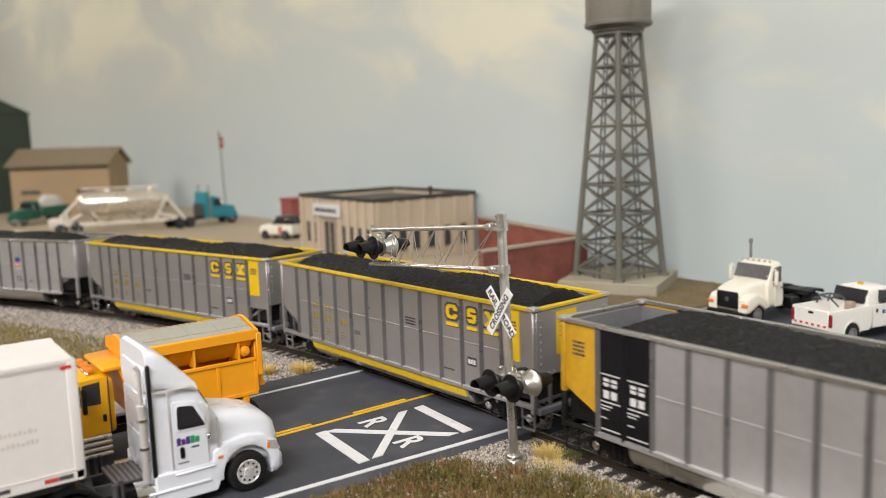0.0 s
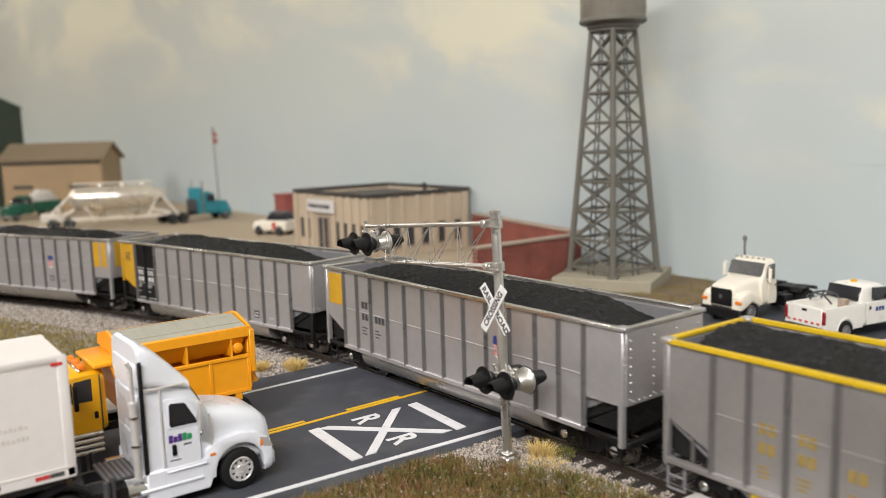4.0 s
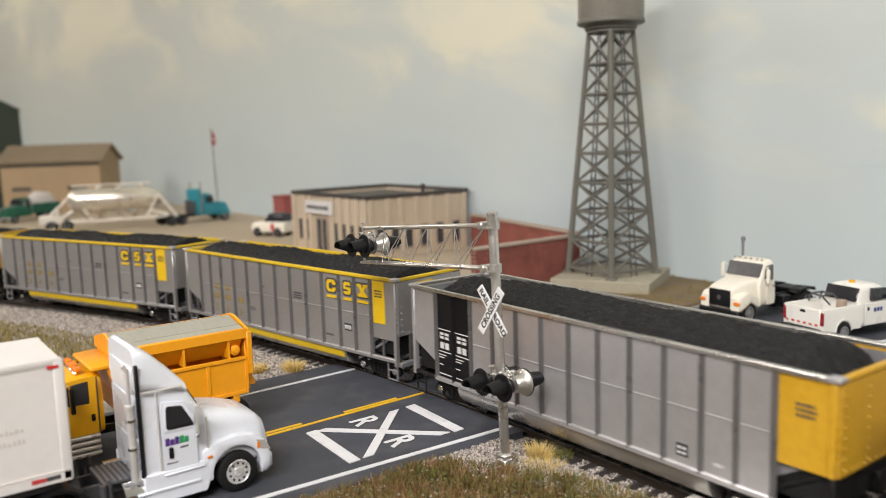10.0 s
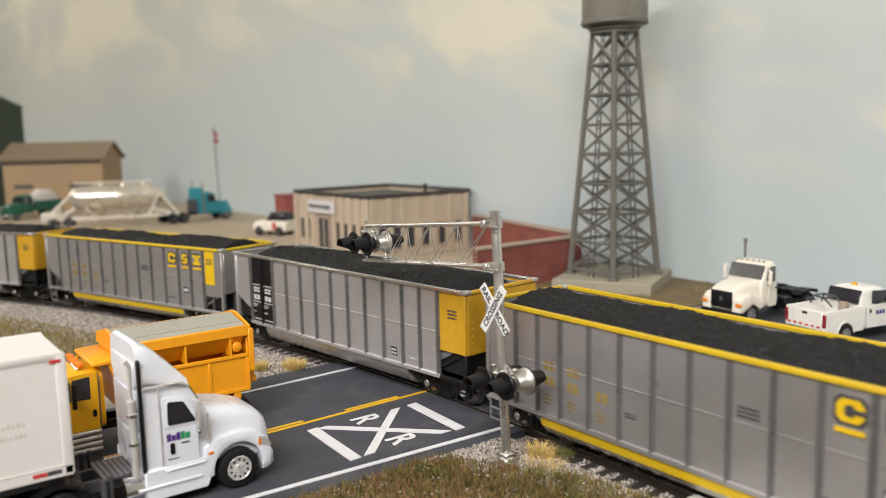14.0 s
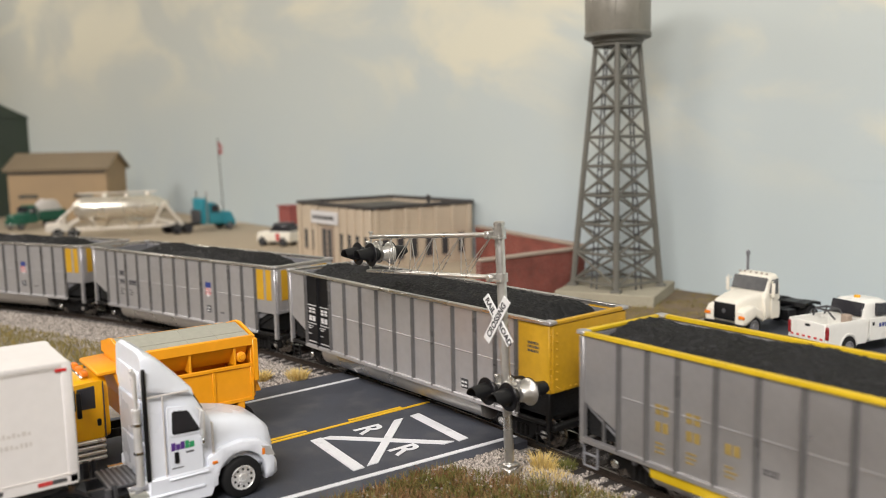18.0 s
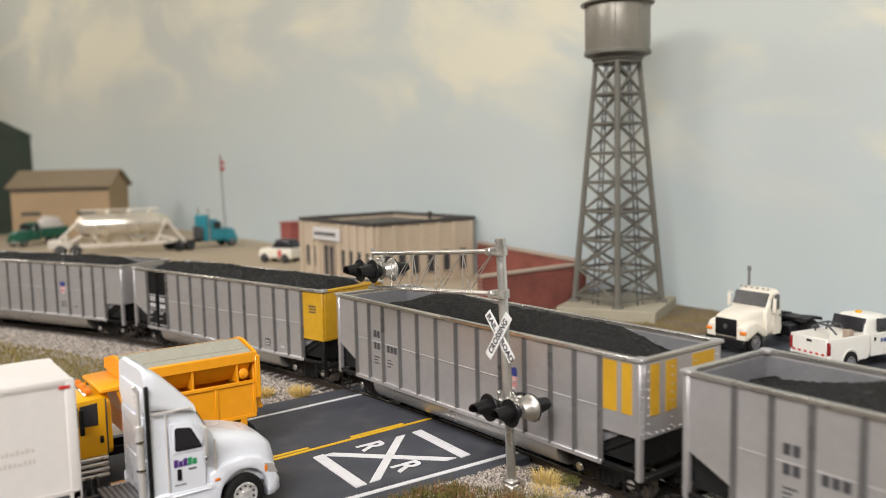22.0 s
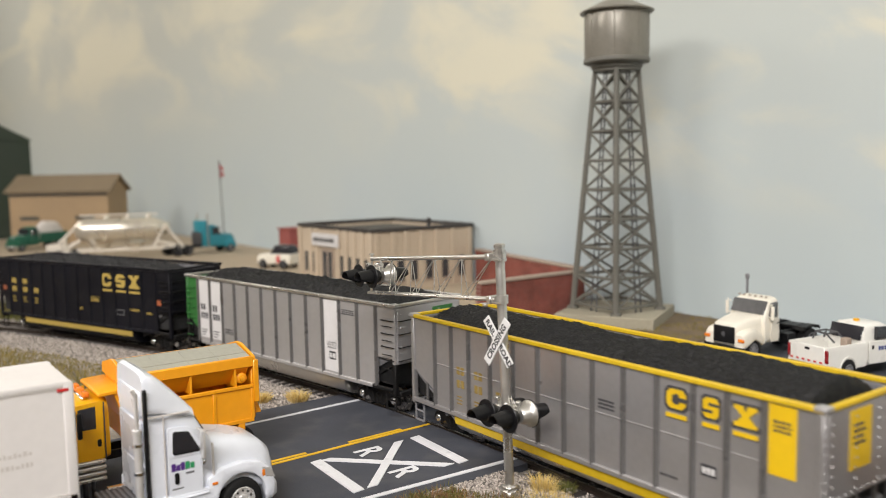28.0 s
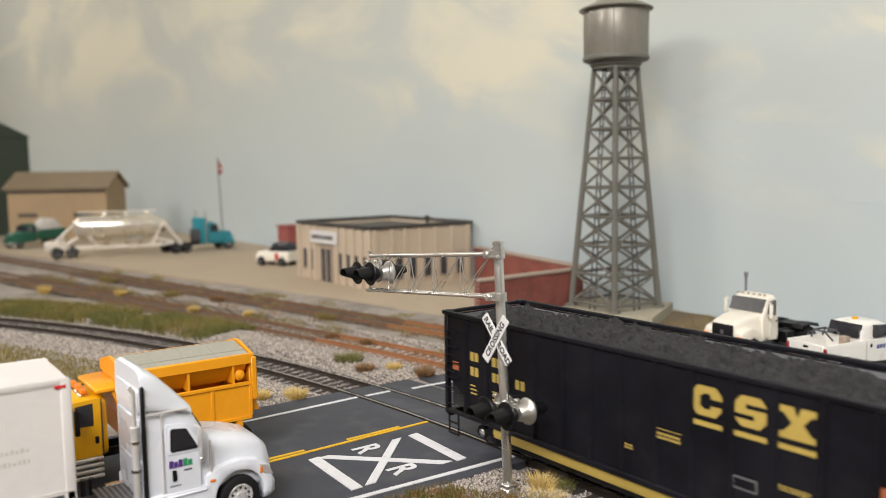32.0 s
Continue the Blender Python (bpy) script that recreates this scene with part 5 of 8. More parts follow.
def crossing_signal():
    sig = thing("crossing_signal", "silver crossing signal mast with cantilever arm and flashers", "crossing signal", m=P(108.4, -34.0, -0.6, 0, -2.9, 0))
    t = B()
    lathe(t, [(1.5, 1.0), (1.5, 77.2), (1.4, 77.6)], "z", (0, 0, 0), 20)
    part("mast", t, MASTM, sig)
    t = B()
    lathe(t, [(1.5, 77.0), (1.95, 77.0), (1.95, 77.8), (1.55, 77.8), (1.55, 78.4), (1.8, 78.5), (1.8, 79.3), (1.4, 79.7), (0.2, 79.8)], "z", (0, 0, 0), 20)
    part("mast_cap", t, MASTM, sig)
    t = B()
    box(t, -2.4, 2.4, -2.4, 2.4, -1.0, 3.0, 0.5)
    box(t, -2.2, 2.2, -2.2, 2.2, 3.0, 4.4, 0.5)
    for a in (-1, 1):
        for b in (-1, 1):
            rod(t, (a * 2.2, b * 2.2, 3), (a * 2.2, b * 2.2, 3.9), 0.4, n=6)
    part("mast_base", t, MASTM, sig)
    # arm
    top0, top1 = Vector((-1.5, -0.4, 75.6)), Vector((-73.5, -1.6, 73.2))
    part("upper_chord", rod(B(), top0, top1, 0.8, n=14), MASTM, sig)
    lows = []
    for s in (-1, 1):
        p0, p1 = Vector((-1.0, s * 1.5 - 0.4, 62.4)), Vector((-75.0, s * 1.4 - 1.6, 60.4))
        lows.append((p0, p1))
        part("lower_chord", rod(B(), p0, p1, 0.55, n=12), MASTM, sig)
    # upright pairs under each top node, slanting pairs up to the node before it
    tops, feet = (0.02, 0.235, 0.44, 0.63, 0.81), (0.0, 0.225, 0.43, 0.62, 0.80)
    for k in range(1, 5):
        node = top0.lerp(top1, tops[k])
        before = top0.lerp(top1, tops[k - 1])
        for s in (0, 1):
            foot = lows[s][0].lerp(lows[s][1], feet[k])
            part("lattice_rod", rod(B(), node, foot, 0.17, n=6), MASTM, sig)
            part("lattice_rod", rod(B(), before, foot, 0.17, n=6), MASTM, sig)
        b0, b1 = lows[0][0].lerp(lows[0][1], feet[k]), lows[1][0].lerp(lows[1][1], feet[k])
        part("cross_tie", rod(B(), b0, b1, 0.3, n=6), MASTM, sig)
        part("node_plate", box(B(), node.x - 0.5, node.x + 0.5, node.y - 0.5, node.y + 0.5, node.z - 1.1, node.z - 0.4, 0.1), MASTM, sig)
    t = B()
    rod(t, lows[0][1] + Vector((0.6, 0, 0)), lows[1][1] + Vector((0.6, 0, 0)), 0.6, n=8)
    rod(t, top1, top1 + Vector((0, 0, 1.6)), 0.5, n=8)
    lathe(t, [(0.5, 1.4), (0.95, 1.5), (0.95, 2.0), (0.3, 2.1)], "z", tuple(top1), 10)
    rod(t, top1 + Vector((6, 0, 0)), top1 + Vector((9, -1, -3)), 0.4, n=8)
    rod(t, (lows[0][1] + lows[1][1]) / 2, top1 + Vector((0, 0, 0)), 0.45, n=8)
    part("tip_frame", t, MASTM, sig)
    for z in (75.6, 62.4):
        t = B()
        lathe(t, [(1.6, -1.3), (2.1, -1.3), (2.1, 1.3), (1.6, 1.3)], "z", (0, 0, z), 18)
        box(t, -3.6, -1.5, -3.4, 2.6, z - 1.2, z + 1.2, 0.3)
        rod(t, (0, -3.4, z - 0.6), (4.0, -3.4, z - 0.6), 0.35, n=6)
        part("bracket", t, MASTM, sig)
    # crossbuck
    buck = Matrix.Translation((0.3, -2.35, 49.6))
    for k, (a, text) in enumerate(((-52, "RAIL ROAD"), (52, "CROSSING"))):
        m = buck @ Matrix.Rotation(radians(90), 4, "X") @ Matrix.Translation((0, 0, 0.45 * k)) @ Matrix.Rotation(radians(a), 4, "Z")
        t = B()
        box(t, -8.8, 8.8, -1.7, 1.7, -0.2, 0.2, 0.12)
        bmesh.ops.transform(t, matrix=m, verts=t.verts)
        blade = part("sign_blade", t, SIGN_WHITE, sig, "white crossbuck blade with black words")
        if k == 0:
            for word, dx in (("RAIL", -5.2), ("ROAD", 5.2)):
                words(word, 2.75, m @ Matrix.Translation((dx, 0, 0.2)), DARK_MARK, blade, "lettering", 0.04, 1.0, 0.11)
        else:
            words(text, 2.75, m @ Matrix.Translation((0, 0, 0.2)), DARK_MARK, blade, "lettering", 0.04, 1.06, 0.11)
    lamp_pair(sig, 2.0, -1.0, 27.4, 10.0)
    lamp_pair(sig, -72.6, -1.0, 67.0, 9.4)
    return sig


SIGN_WHITE = material("sign_white", (0.74, 0.74, 0.74), 0.5, 0.0, 0.04, 1, 8, 0.0)
crossing_signal()


# ---- white sleeper tractor ----
def sleeper_tractor():
    tr = thing("sleeper_tractor", "white sleeper tractor with tall roof fairing on the road", "truck", m=P(58.2, -119.6, 0))
    t = B()
    loft(t, [(24.6, 9.5, 8.6, 8.0, 15.0), (23.6, 11.2, 9.4, 6.5, 18.8), (21.0, 12.2, 9.8, 6.5, 21.4), (15.0, 12.8, 10.2, 7.5, 23.4), (8.0, 13.0, 10.8, 8.5, 24.8), (2.5, 13.0, 11.6, 8.5, 26.0)], 28, 0.38)
    part("hood", t, WHITE, tr)
    for s in (-1, 1):
        t = B()
        out = [(20.4, 5.0)]
        for k in range(13):
            a = radians(-8 + 196 * k / 12)
            out.append((13.0 + 7.4 * math.cos(a), 6.6 + 7.4 * math.sin(a)))
        out += [(5.0, 5.5), (3.0, 5.5), (3.0, 14.5), (7.0, 16.4), (13.0, 17.2), (19.0, 16.2), (22.6, 13.5), (23.4, 9.0), (23.0, 5.0)]
        ya, yb = sorted((s * 10.6, s * 14.1))
        prism(t, out, "x", ya, yb, 0.5, 2)
        part("front_fender", t, WHITE, tr)
        t = B()
        prism(t, [(23.6, 10.4), (22.0, 13.8), (19.0, 14.6), (20.4, 11.2)], "x", *sorted((s * 12.6, s * 14.2)), 0.2)
        lamp = part("headlight", t, RIMM, tr, "silver wraparound headlight")
        t = B()
        box(t, *sorted((s * 13.8, s * 14.3)), 19.3, 20.2, 11.6, 13.6, 0.1)
        part("turn_signal", t, LENS_AMBER, lamp)
        box_t = B()
        box(box_t, *sorted((s * 14.0, s * 14.35)), 4.0, 5.6, 12.4, 13.2, 0.1)
        part("side_marker", box_t, LENS_AMBER, tr)
    t = B()
    loft(t, [(25.6, 8.0, 8.0, 4.0, 8.0), (25.0, 11.5, 11.5, 3.4, 8.6), (22.5, 13.8, 13.8, 3.2, 8.8), (20.6, 14.2, 14.2, 3.2, 8.6)], 20, 0.35)
    part("front_bumper", t, WHITE, tr)
    part("grille", box(B(), -6.5, 6.5, 23.6, 24.9, 8.8, 17.6, 0.4), GREY_PLASTIC, tr)
    for k in range(5):
        part("grille_bar", box(B(), -6.2, 6.2, 24.7, 25.1, 9.6 + 1.6 * k, 10.1 + 1.6 * k, 0.1), CHROME, tr)
    # cab and sleeper
    t = B()
    loft(t, [(5.2, 13.2, 11.4, 8.0, 26.0), (3.6, 13.4, 11.8, 8.0, 28.2), (0.2, 13.6, 12.2, 8.0, 34.4), (-4.0, 13.7, 12.4, 8.0, 36.6), (-13.6, 13.7, 12.6, 8.5, 37.6)], 28, 0.3)
    part("cab", t, WHITE, tr)
    t = B()
    loft(t, [(0.2, 12.8, 10.6, 33.0, 35.4), (-1.6, 13.0, 10.8, 33.4, 37.6), (-4.6, 13.2, 11.2, 34.0, 40.9), (-8.0, 13.5, 11.8, 34.6, 44.4), (-10.8, 13.7, 12.2, 35.2, 46.8), (-12.8, 13.8, 12.2, 35.4, 47.8), (-13.9, 13.7, 12.0, 35.4, 47.2)], 28, 0.3)
    part("roof_fairing", t, WHITE, tr)
    for s in (-1, 1):
        if s > 0:
            part("rubber_strip", box(B(), 13.4, 14.3, -14.4, -13.2, 11.5, 43.5, 0.3), PLASTIC, tr, "tall black rubber strip")
        # door: raised leaf, window, handle, mirror
        t = B()
        prism(t, [(1.6, 9.5), (1.6, 25.4), (-1.6, 31.0), (-7.6, 31.8), (-8.2, 31.0), (-8.2, 9.5)], "x", *sorted((s * 13.4, s * 13.95)), 0.2)
        door = part("door", t, WHITE, tr)
        t = B()
        prism(t, [(1.9, 23.0), (1.2, 24.6), (-1.5, 29.9), (-2.3, 30.6), (-6.6, 31.2), (-7.4, 30.6), (-7.7, 23.6), (-7.2, 22.7), (1.2, 22.5)], "x", *sorted((s * 13.5, s * 14.1)), 0.25, 2)
        part("window_frame", t, WHITE, door)
        t = B()
        prism(t, [(1.0, 23.7), (0.5, 24.8), (-1.9, 29.4), (-2.5, 29.9), (-6.2, 30.4), (-6.8, 29.9), (-7.0, 24.2), (-6.5, 23.4), (0.6, 23.3)], "x", *sorted((s * 13.55, s * 14.16)), 0.12)
        part("window_gasket", t, PLASTIC, door)
        t = B()
        prism(t, [(0.4, 24.1), (-2.2, 29.0), (-2.7, 29.4), (-6.0, 29.8), (-6.4, 29.4), (-6.6, 24.4), (-6.2, 23.9)], "x", *sorted((s * 13.6, s * 14.22)), 0.1)
        part("window", t, SMOKED, door, "dark side window")
        part("door_handle", box(B(), *sorted((s * 13.9, s * 14.2)), -6.6, -5.4, 15.2, 18.4, 0.35, 2), PLASTIC, door)
        part("sill_bar", box(B(), *sorted((s * 13.9, s * 14.05)), -7.4, -4.2, 13.7, 14.0), GREY_PLASTIC, door)
        t = B()
        rod(t, (s * 13.8, 0.2, 30.2), (s * 15.6, 1.2, 29.4), 0.3, n=8)
        rod(t, (s * 15.6, 1.2, 30.0), (s * 15.6, 1.2, 21.0), 0.35, n=8)
        box(t, *sorted((s * 14.6, s * 17.2)), 0.6, 1.6, 21.8, 29.8, 0.4, 2)
        mirror = part("mirror", t, RIMM, tr)
        lathe_t = B()
        lathe(lathe_t, [(0.2, -0.5), (1.1, -0.5), (1.25, 0.0), (0.9, 0.5), (0.1, 0.6)], "y", (s * 15.4, 1.2, 20.6), 14)
        part("round_mirror", lathe_t, CHROME, mirror)
        # skirts, steps
        t = B()
        prism(t, [(4.6, 5.6), (3.6, 3.0), (-14.0, 3.0), (-14.0, 12.0), (4.6, 12.0)], "x", *sorted((s * 12.8, s * 14.2)), 0.4)
        skirt = part("side_skirt", t, WHITE, tr)
        for z0, z1, y0, y1 in ((6.6, 7.4, -16, 1.6), (10.6, 11.2, -8.5, 3.0)):
            part("step_edge", box(B(), *sorted((s * 13.9, s * 14.7)), y0, y1, z0, z1, 0.25), WHITE, skirt)
        for q, (y0, y1, z0, z1, mt) in enumerate(((-7.4, -6.15, 18.9, 21.2, PURPLE), (-6.1, -4.85, 18.9, 20.7, PURPLE), (-4.8, -3.55, 18.9, 21.2, PURPLE), (-3.5, -2.2, 18.9, 21.2, LOGO_GREEN), (-2.15, -0.8, 18.9, 20.7, LOGO_GREEN), (-3.4, -1.0, 17.5, 18.1, GREY_PLASTIC))):
            part("emblem_bar", box(B(), *sorted((s * 13.85, s * 14.03)), y0, y1, z0, z1, 0.1), mt, door)
    t = B()
    rod(t, (13.2, -16.0, 11), (13.2, -16.0, 31.5), 1.1, n=18)
    rod(t, (13.2, -16.0, 31.5), (13.2, -16.0, 32.6), 1.3, n=18)
    rod(t, (13.2, -16.0, 32.5), (13.2, -16.0, 42.6), 0.6, n=14)
    rod(t, (13.2, -16.0, 42.3), (13.2, -16.9, 43.9), 0.68, n=14)
    part("exhaust_pipe", t, RIMM, tr, "chrome exhaust stack")
    # rear wall of the sleeper with its raised panels
    for z0, z1 in ((12.0, 21.0), (22.0, 33.5), (34.5, 42.0)):
        part("rear_panel", box(B(), -10.6, 10.2, -14.35, -13.6, z0, z1, 0.3), WHITE, tr)
    for k in range(5):
        part("vent_slot", box(B(), 6.0, 9.4, -14.55, -14.3, 23.6 + 1.3 * k, 24.2 + 1.3 * k), GREY_PLASTIC, tr)
    for s in (-1, 1):
        part("hood_seam", box(B(), *sorted((s * 12.5, s * 13.75)), 4.6, 4.95, 9.0, 24.6), FAINT, tr)
        part("fairing_seam", box(B(), *sorted((s * 13.0, s * 13.85)), -13.0, -1.5, 35.1, 35.45), FAINT, tr)
        part("sleeper_seam", box(B(), *sorted((s * 13.3, s * 13.85)), -9.1, -8.8, 9.5, 35.0), FAINT, tr)
        part("clamp", rod(B(), (13.2, -16.0, 20.0 if s > 0 else 28.0), (13.2, -16.0, 20.8 if s > 0 else 28.8), 1.3, n=16), CHROME, tr)
    # windscreen
    t = B()
    prism(t, [(4.5, 27.4), (0.9, 34.0), (0.0, 33.6), (3.6, 26.8)], "x", -7.6, 7.6, 0.2)
    part("windscreen", t, SMOKED, tr, "dark sloping windscreen")
    # frame behind the cab
    for s in (-1, 1):
        part("frame_rail", box(B(), s * 4.6 - 0.7, s * 4.6 + 0.7, -58, 20, 6.2, 9.6, 0.2), GREY_PLASTIC, tr)
    part("deck_plate", box(B(), -7.6, 7.6, -23.4, -14.2, 9.4, 10.2, 0.15), GREY_PLASTIC, tr, "grey ribbed deck plate")
    for k in range(6):
        part("deck_rib", box(B(), -7.5, 7.5, -23.2 + k * 1.5, -22.6 + k * 1.5, 10.1, 10.5), SILVER_DULL, tr)
    for s in (-1, 1):
        t = B()
        prism(t, [(-29.0, 9.0), (-30.0, 14.8), (-31.0, 14.8), (-38.0, 9.2)], "x", *sorted((s * 10.2, s * 10.8)), 0.1)
        part("ramp_rail", t, GREY_PLASTIC, tr)
        t = B()
        out = []
        for k in range(11):
            a = radians(20 + 140 * k / 10)
            out.append((-35.5 + 8.4 * math.cos(a), 5.8 + 8.4 * math.sin(a)))
        for k in range(10, -1, -1):
            a = radians(20 + 140 * k / 10)
            out.append((-35.5 + 7.6 * math.cos(a), 5.8 + 7.6 * math.sin(a)))
        prism(t, out, "x", *sorted((s * 8.0, s * 14.4)))
        part("mudguard", t, PLASTIC, tr)
        rod_t = B()
        rod(rod_t, (s * 12.6, -24.5, 3), (s * 12.6, -24.5, 12), 0.9)
        rod(rod_t, (s * 11.4, -22.5, 3.5), (s * 11.4, -22.5, 12.5), 0.7)
        part("air_line_post", rod_t, GREY_PLASTIC, tr)
        tank = B()
        rod(tank, (s * 10.2, -19, 6.5), (s * 10.2, -9, 6.5), 3.6, n=20)
        part("fuel_tank", tank, CHROME, tr)
    part("fifth_wheel", prism(B(), [(-5, -46), (5, -46), (6, -36), (3, -31), (-3, -31), (-6, -36)], "z", 9.6, 11.6, 0.3), PLASTIC, tr)
    part("front_axle", rod(B(), (-11, 13, 6), (11, 13, 6), 1.0), PLASTIC, tr)
    for s in (-1, 1):
        road_wheel(tr, s * 10.4, 13.0, 6.1, 3.9, s)
        for y in (-35.5, -49.0):
            road_wheel(tr, s * 7.6, y, 5.9, 6.6, s, dual=True)
    for y in (-35.5, -49):
        part("rear_axle", rod(B(), (-9, y, 5.9), (9, y, 5.9), 1.2), PLASTIC, tr)
    return tr


def box_trailer():
    tl = thing("box_trailer", "cream-white box trailer with red reflector marks", "trailer", m=P(56.5, -151.5, 0))
    y1, y0 = 0.0, -185.0
    for s in (-1, 1):
        part("side_wall", box(B(), *sorted((s * 13.6, s * 14.6)), y0, y1, 18.6, 47.6, 0.15), TRAILER_WHITE, tl)
        part("bottom_rail", box(B(), *sorted((s * 13.4, s * 14.9)), y0, y1 + 0.4, 16.0, 19.0, 0.3), TRAILER_WHITE, tl)
        part("top_rail", box(B(), *sorted((s * 13.2, s * 14.85)), y0, y1 + 0.3, 47.2, 49.0, 0.35, 2), TRAILER_WHITE, tl)
        part("corner_post", box(B(), *sorted((s * 13.0, s * 14.9)), y1 - 2.2, y1 + 0.7, 16.2, 48.8, 0.6, 3), TRAILER_WHITE, tl)
        for y in (-4.6, -70, -130, -180):
            part("side_marker", box(B(), *sorted((s * 14.8, s * 15.05)), y + 1.2, y + 4.0, 46.4, 47.3, 0.12), LENS_RED, tl)
        for k in range(6):
            y = -9.5 - 30 * k
            part("reflector", box(B(), *sorted((s * 14.7, s * 15.0)), y, y + 3.4, 17.2, 18.3), RED_MARK, tl)
            part("reflector", box(B(), *sorted((s * 14.7, s * 15.0)), y + 3.5, y + 6.9, 17.2, 18.3), GREY_PLASTIC if k == 0 else FAINT, tl)
            part("reflector", box(B(), *sorted((s * 14.7, s * 15.0)), y - 12, y - 8, 17.2, 18.3), GREY_PLASTIC, tl)
        t = B()
        rng = random.Random(4)
        for r, z in enumerate((31.4, 28.4)):
            y = -20.0
            while y < -10.5:
                w = rng.uniform(0.6, 1.1)
                box(t, *sorted((s * 14.55, s * 14.66)), y, y + w, z, z + rng.choice((0.8, 1.2)))
                y += w + 0.35
        part("faded_writing", t, FAINT, tl, kind="stuff")
        part("roof_seam", box(B(), *sorted((s * 14.55, s * 14.72)), y0, y1 - 2.4, 46.9, 47.15), FAINT, tl)
        part("rail_seam", box(B(), *sorted((s * 14.55, s * 14.98)), y0, y1, 18.9, 19.15), FAINT, tl)
        part("landing_leg", box(B(), *sorted((s * 8.4, s * 10.0)), -44, -42, 3, 14, 0.2), GREY_PLASTIC, tl)
        road_wheel(tl, s * 7.6, -160, 5.9, 6.6, s, dual=True)
        road_wheel(tl, s * 7.6, -174, 5.9, 6.6, s, dual=True)
        part("landing_foot", box(B(), *sorted((s * 7.8, s * 10.6)), -45, -41, 0.1, 3.0, 0.3), GREY_PLASTIC, tl)
    part("roof", box(B(), -13.4, 13.4, y0, y1 + 0.2, 48.0, 48.8, 0.2), TRAILER_WHITE, tl)
    part("front_wall", box(B(), -13.2, 13.2, y1 - 0.8, y1 + 0.3, 16.2, 48.4, 0.2), TRAILER_WHITE, tl)
    part("rear_wall", box(B(), -13.4, 13.4, y0 - 0.6, y0 + 0.4, 16.2, 48.4, 0.2), TRAILER_WHITE, tl)
    part("floor_frame", box(B(), -12.5, 12.5, y0 + 2, y1 - 2, 13.6, 16.6, 0.2), GREY_PLASTIC, tl)
    part("front_marker", box(B(), 9.5, 12.5, y1 + 0.2, y1 + 0.8, 46.4, 47.8, 0.15), LENS_RED, tl)
    part("king_pin_plate", box(B(), -6, 6, -20, -3, 11.5, 13.8, 0.2), PLASTIC, tl)
    return tl


sleeper_tractor()
box_trailer()


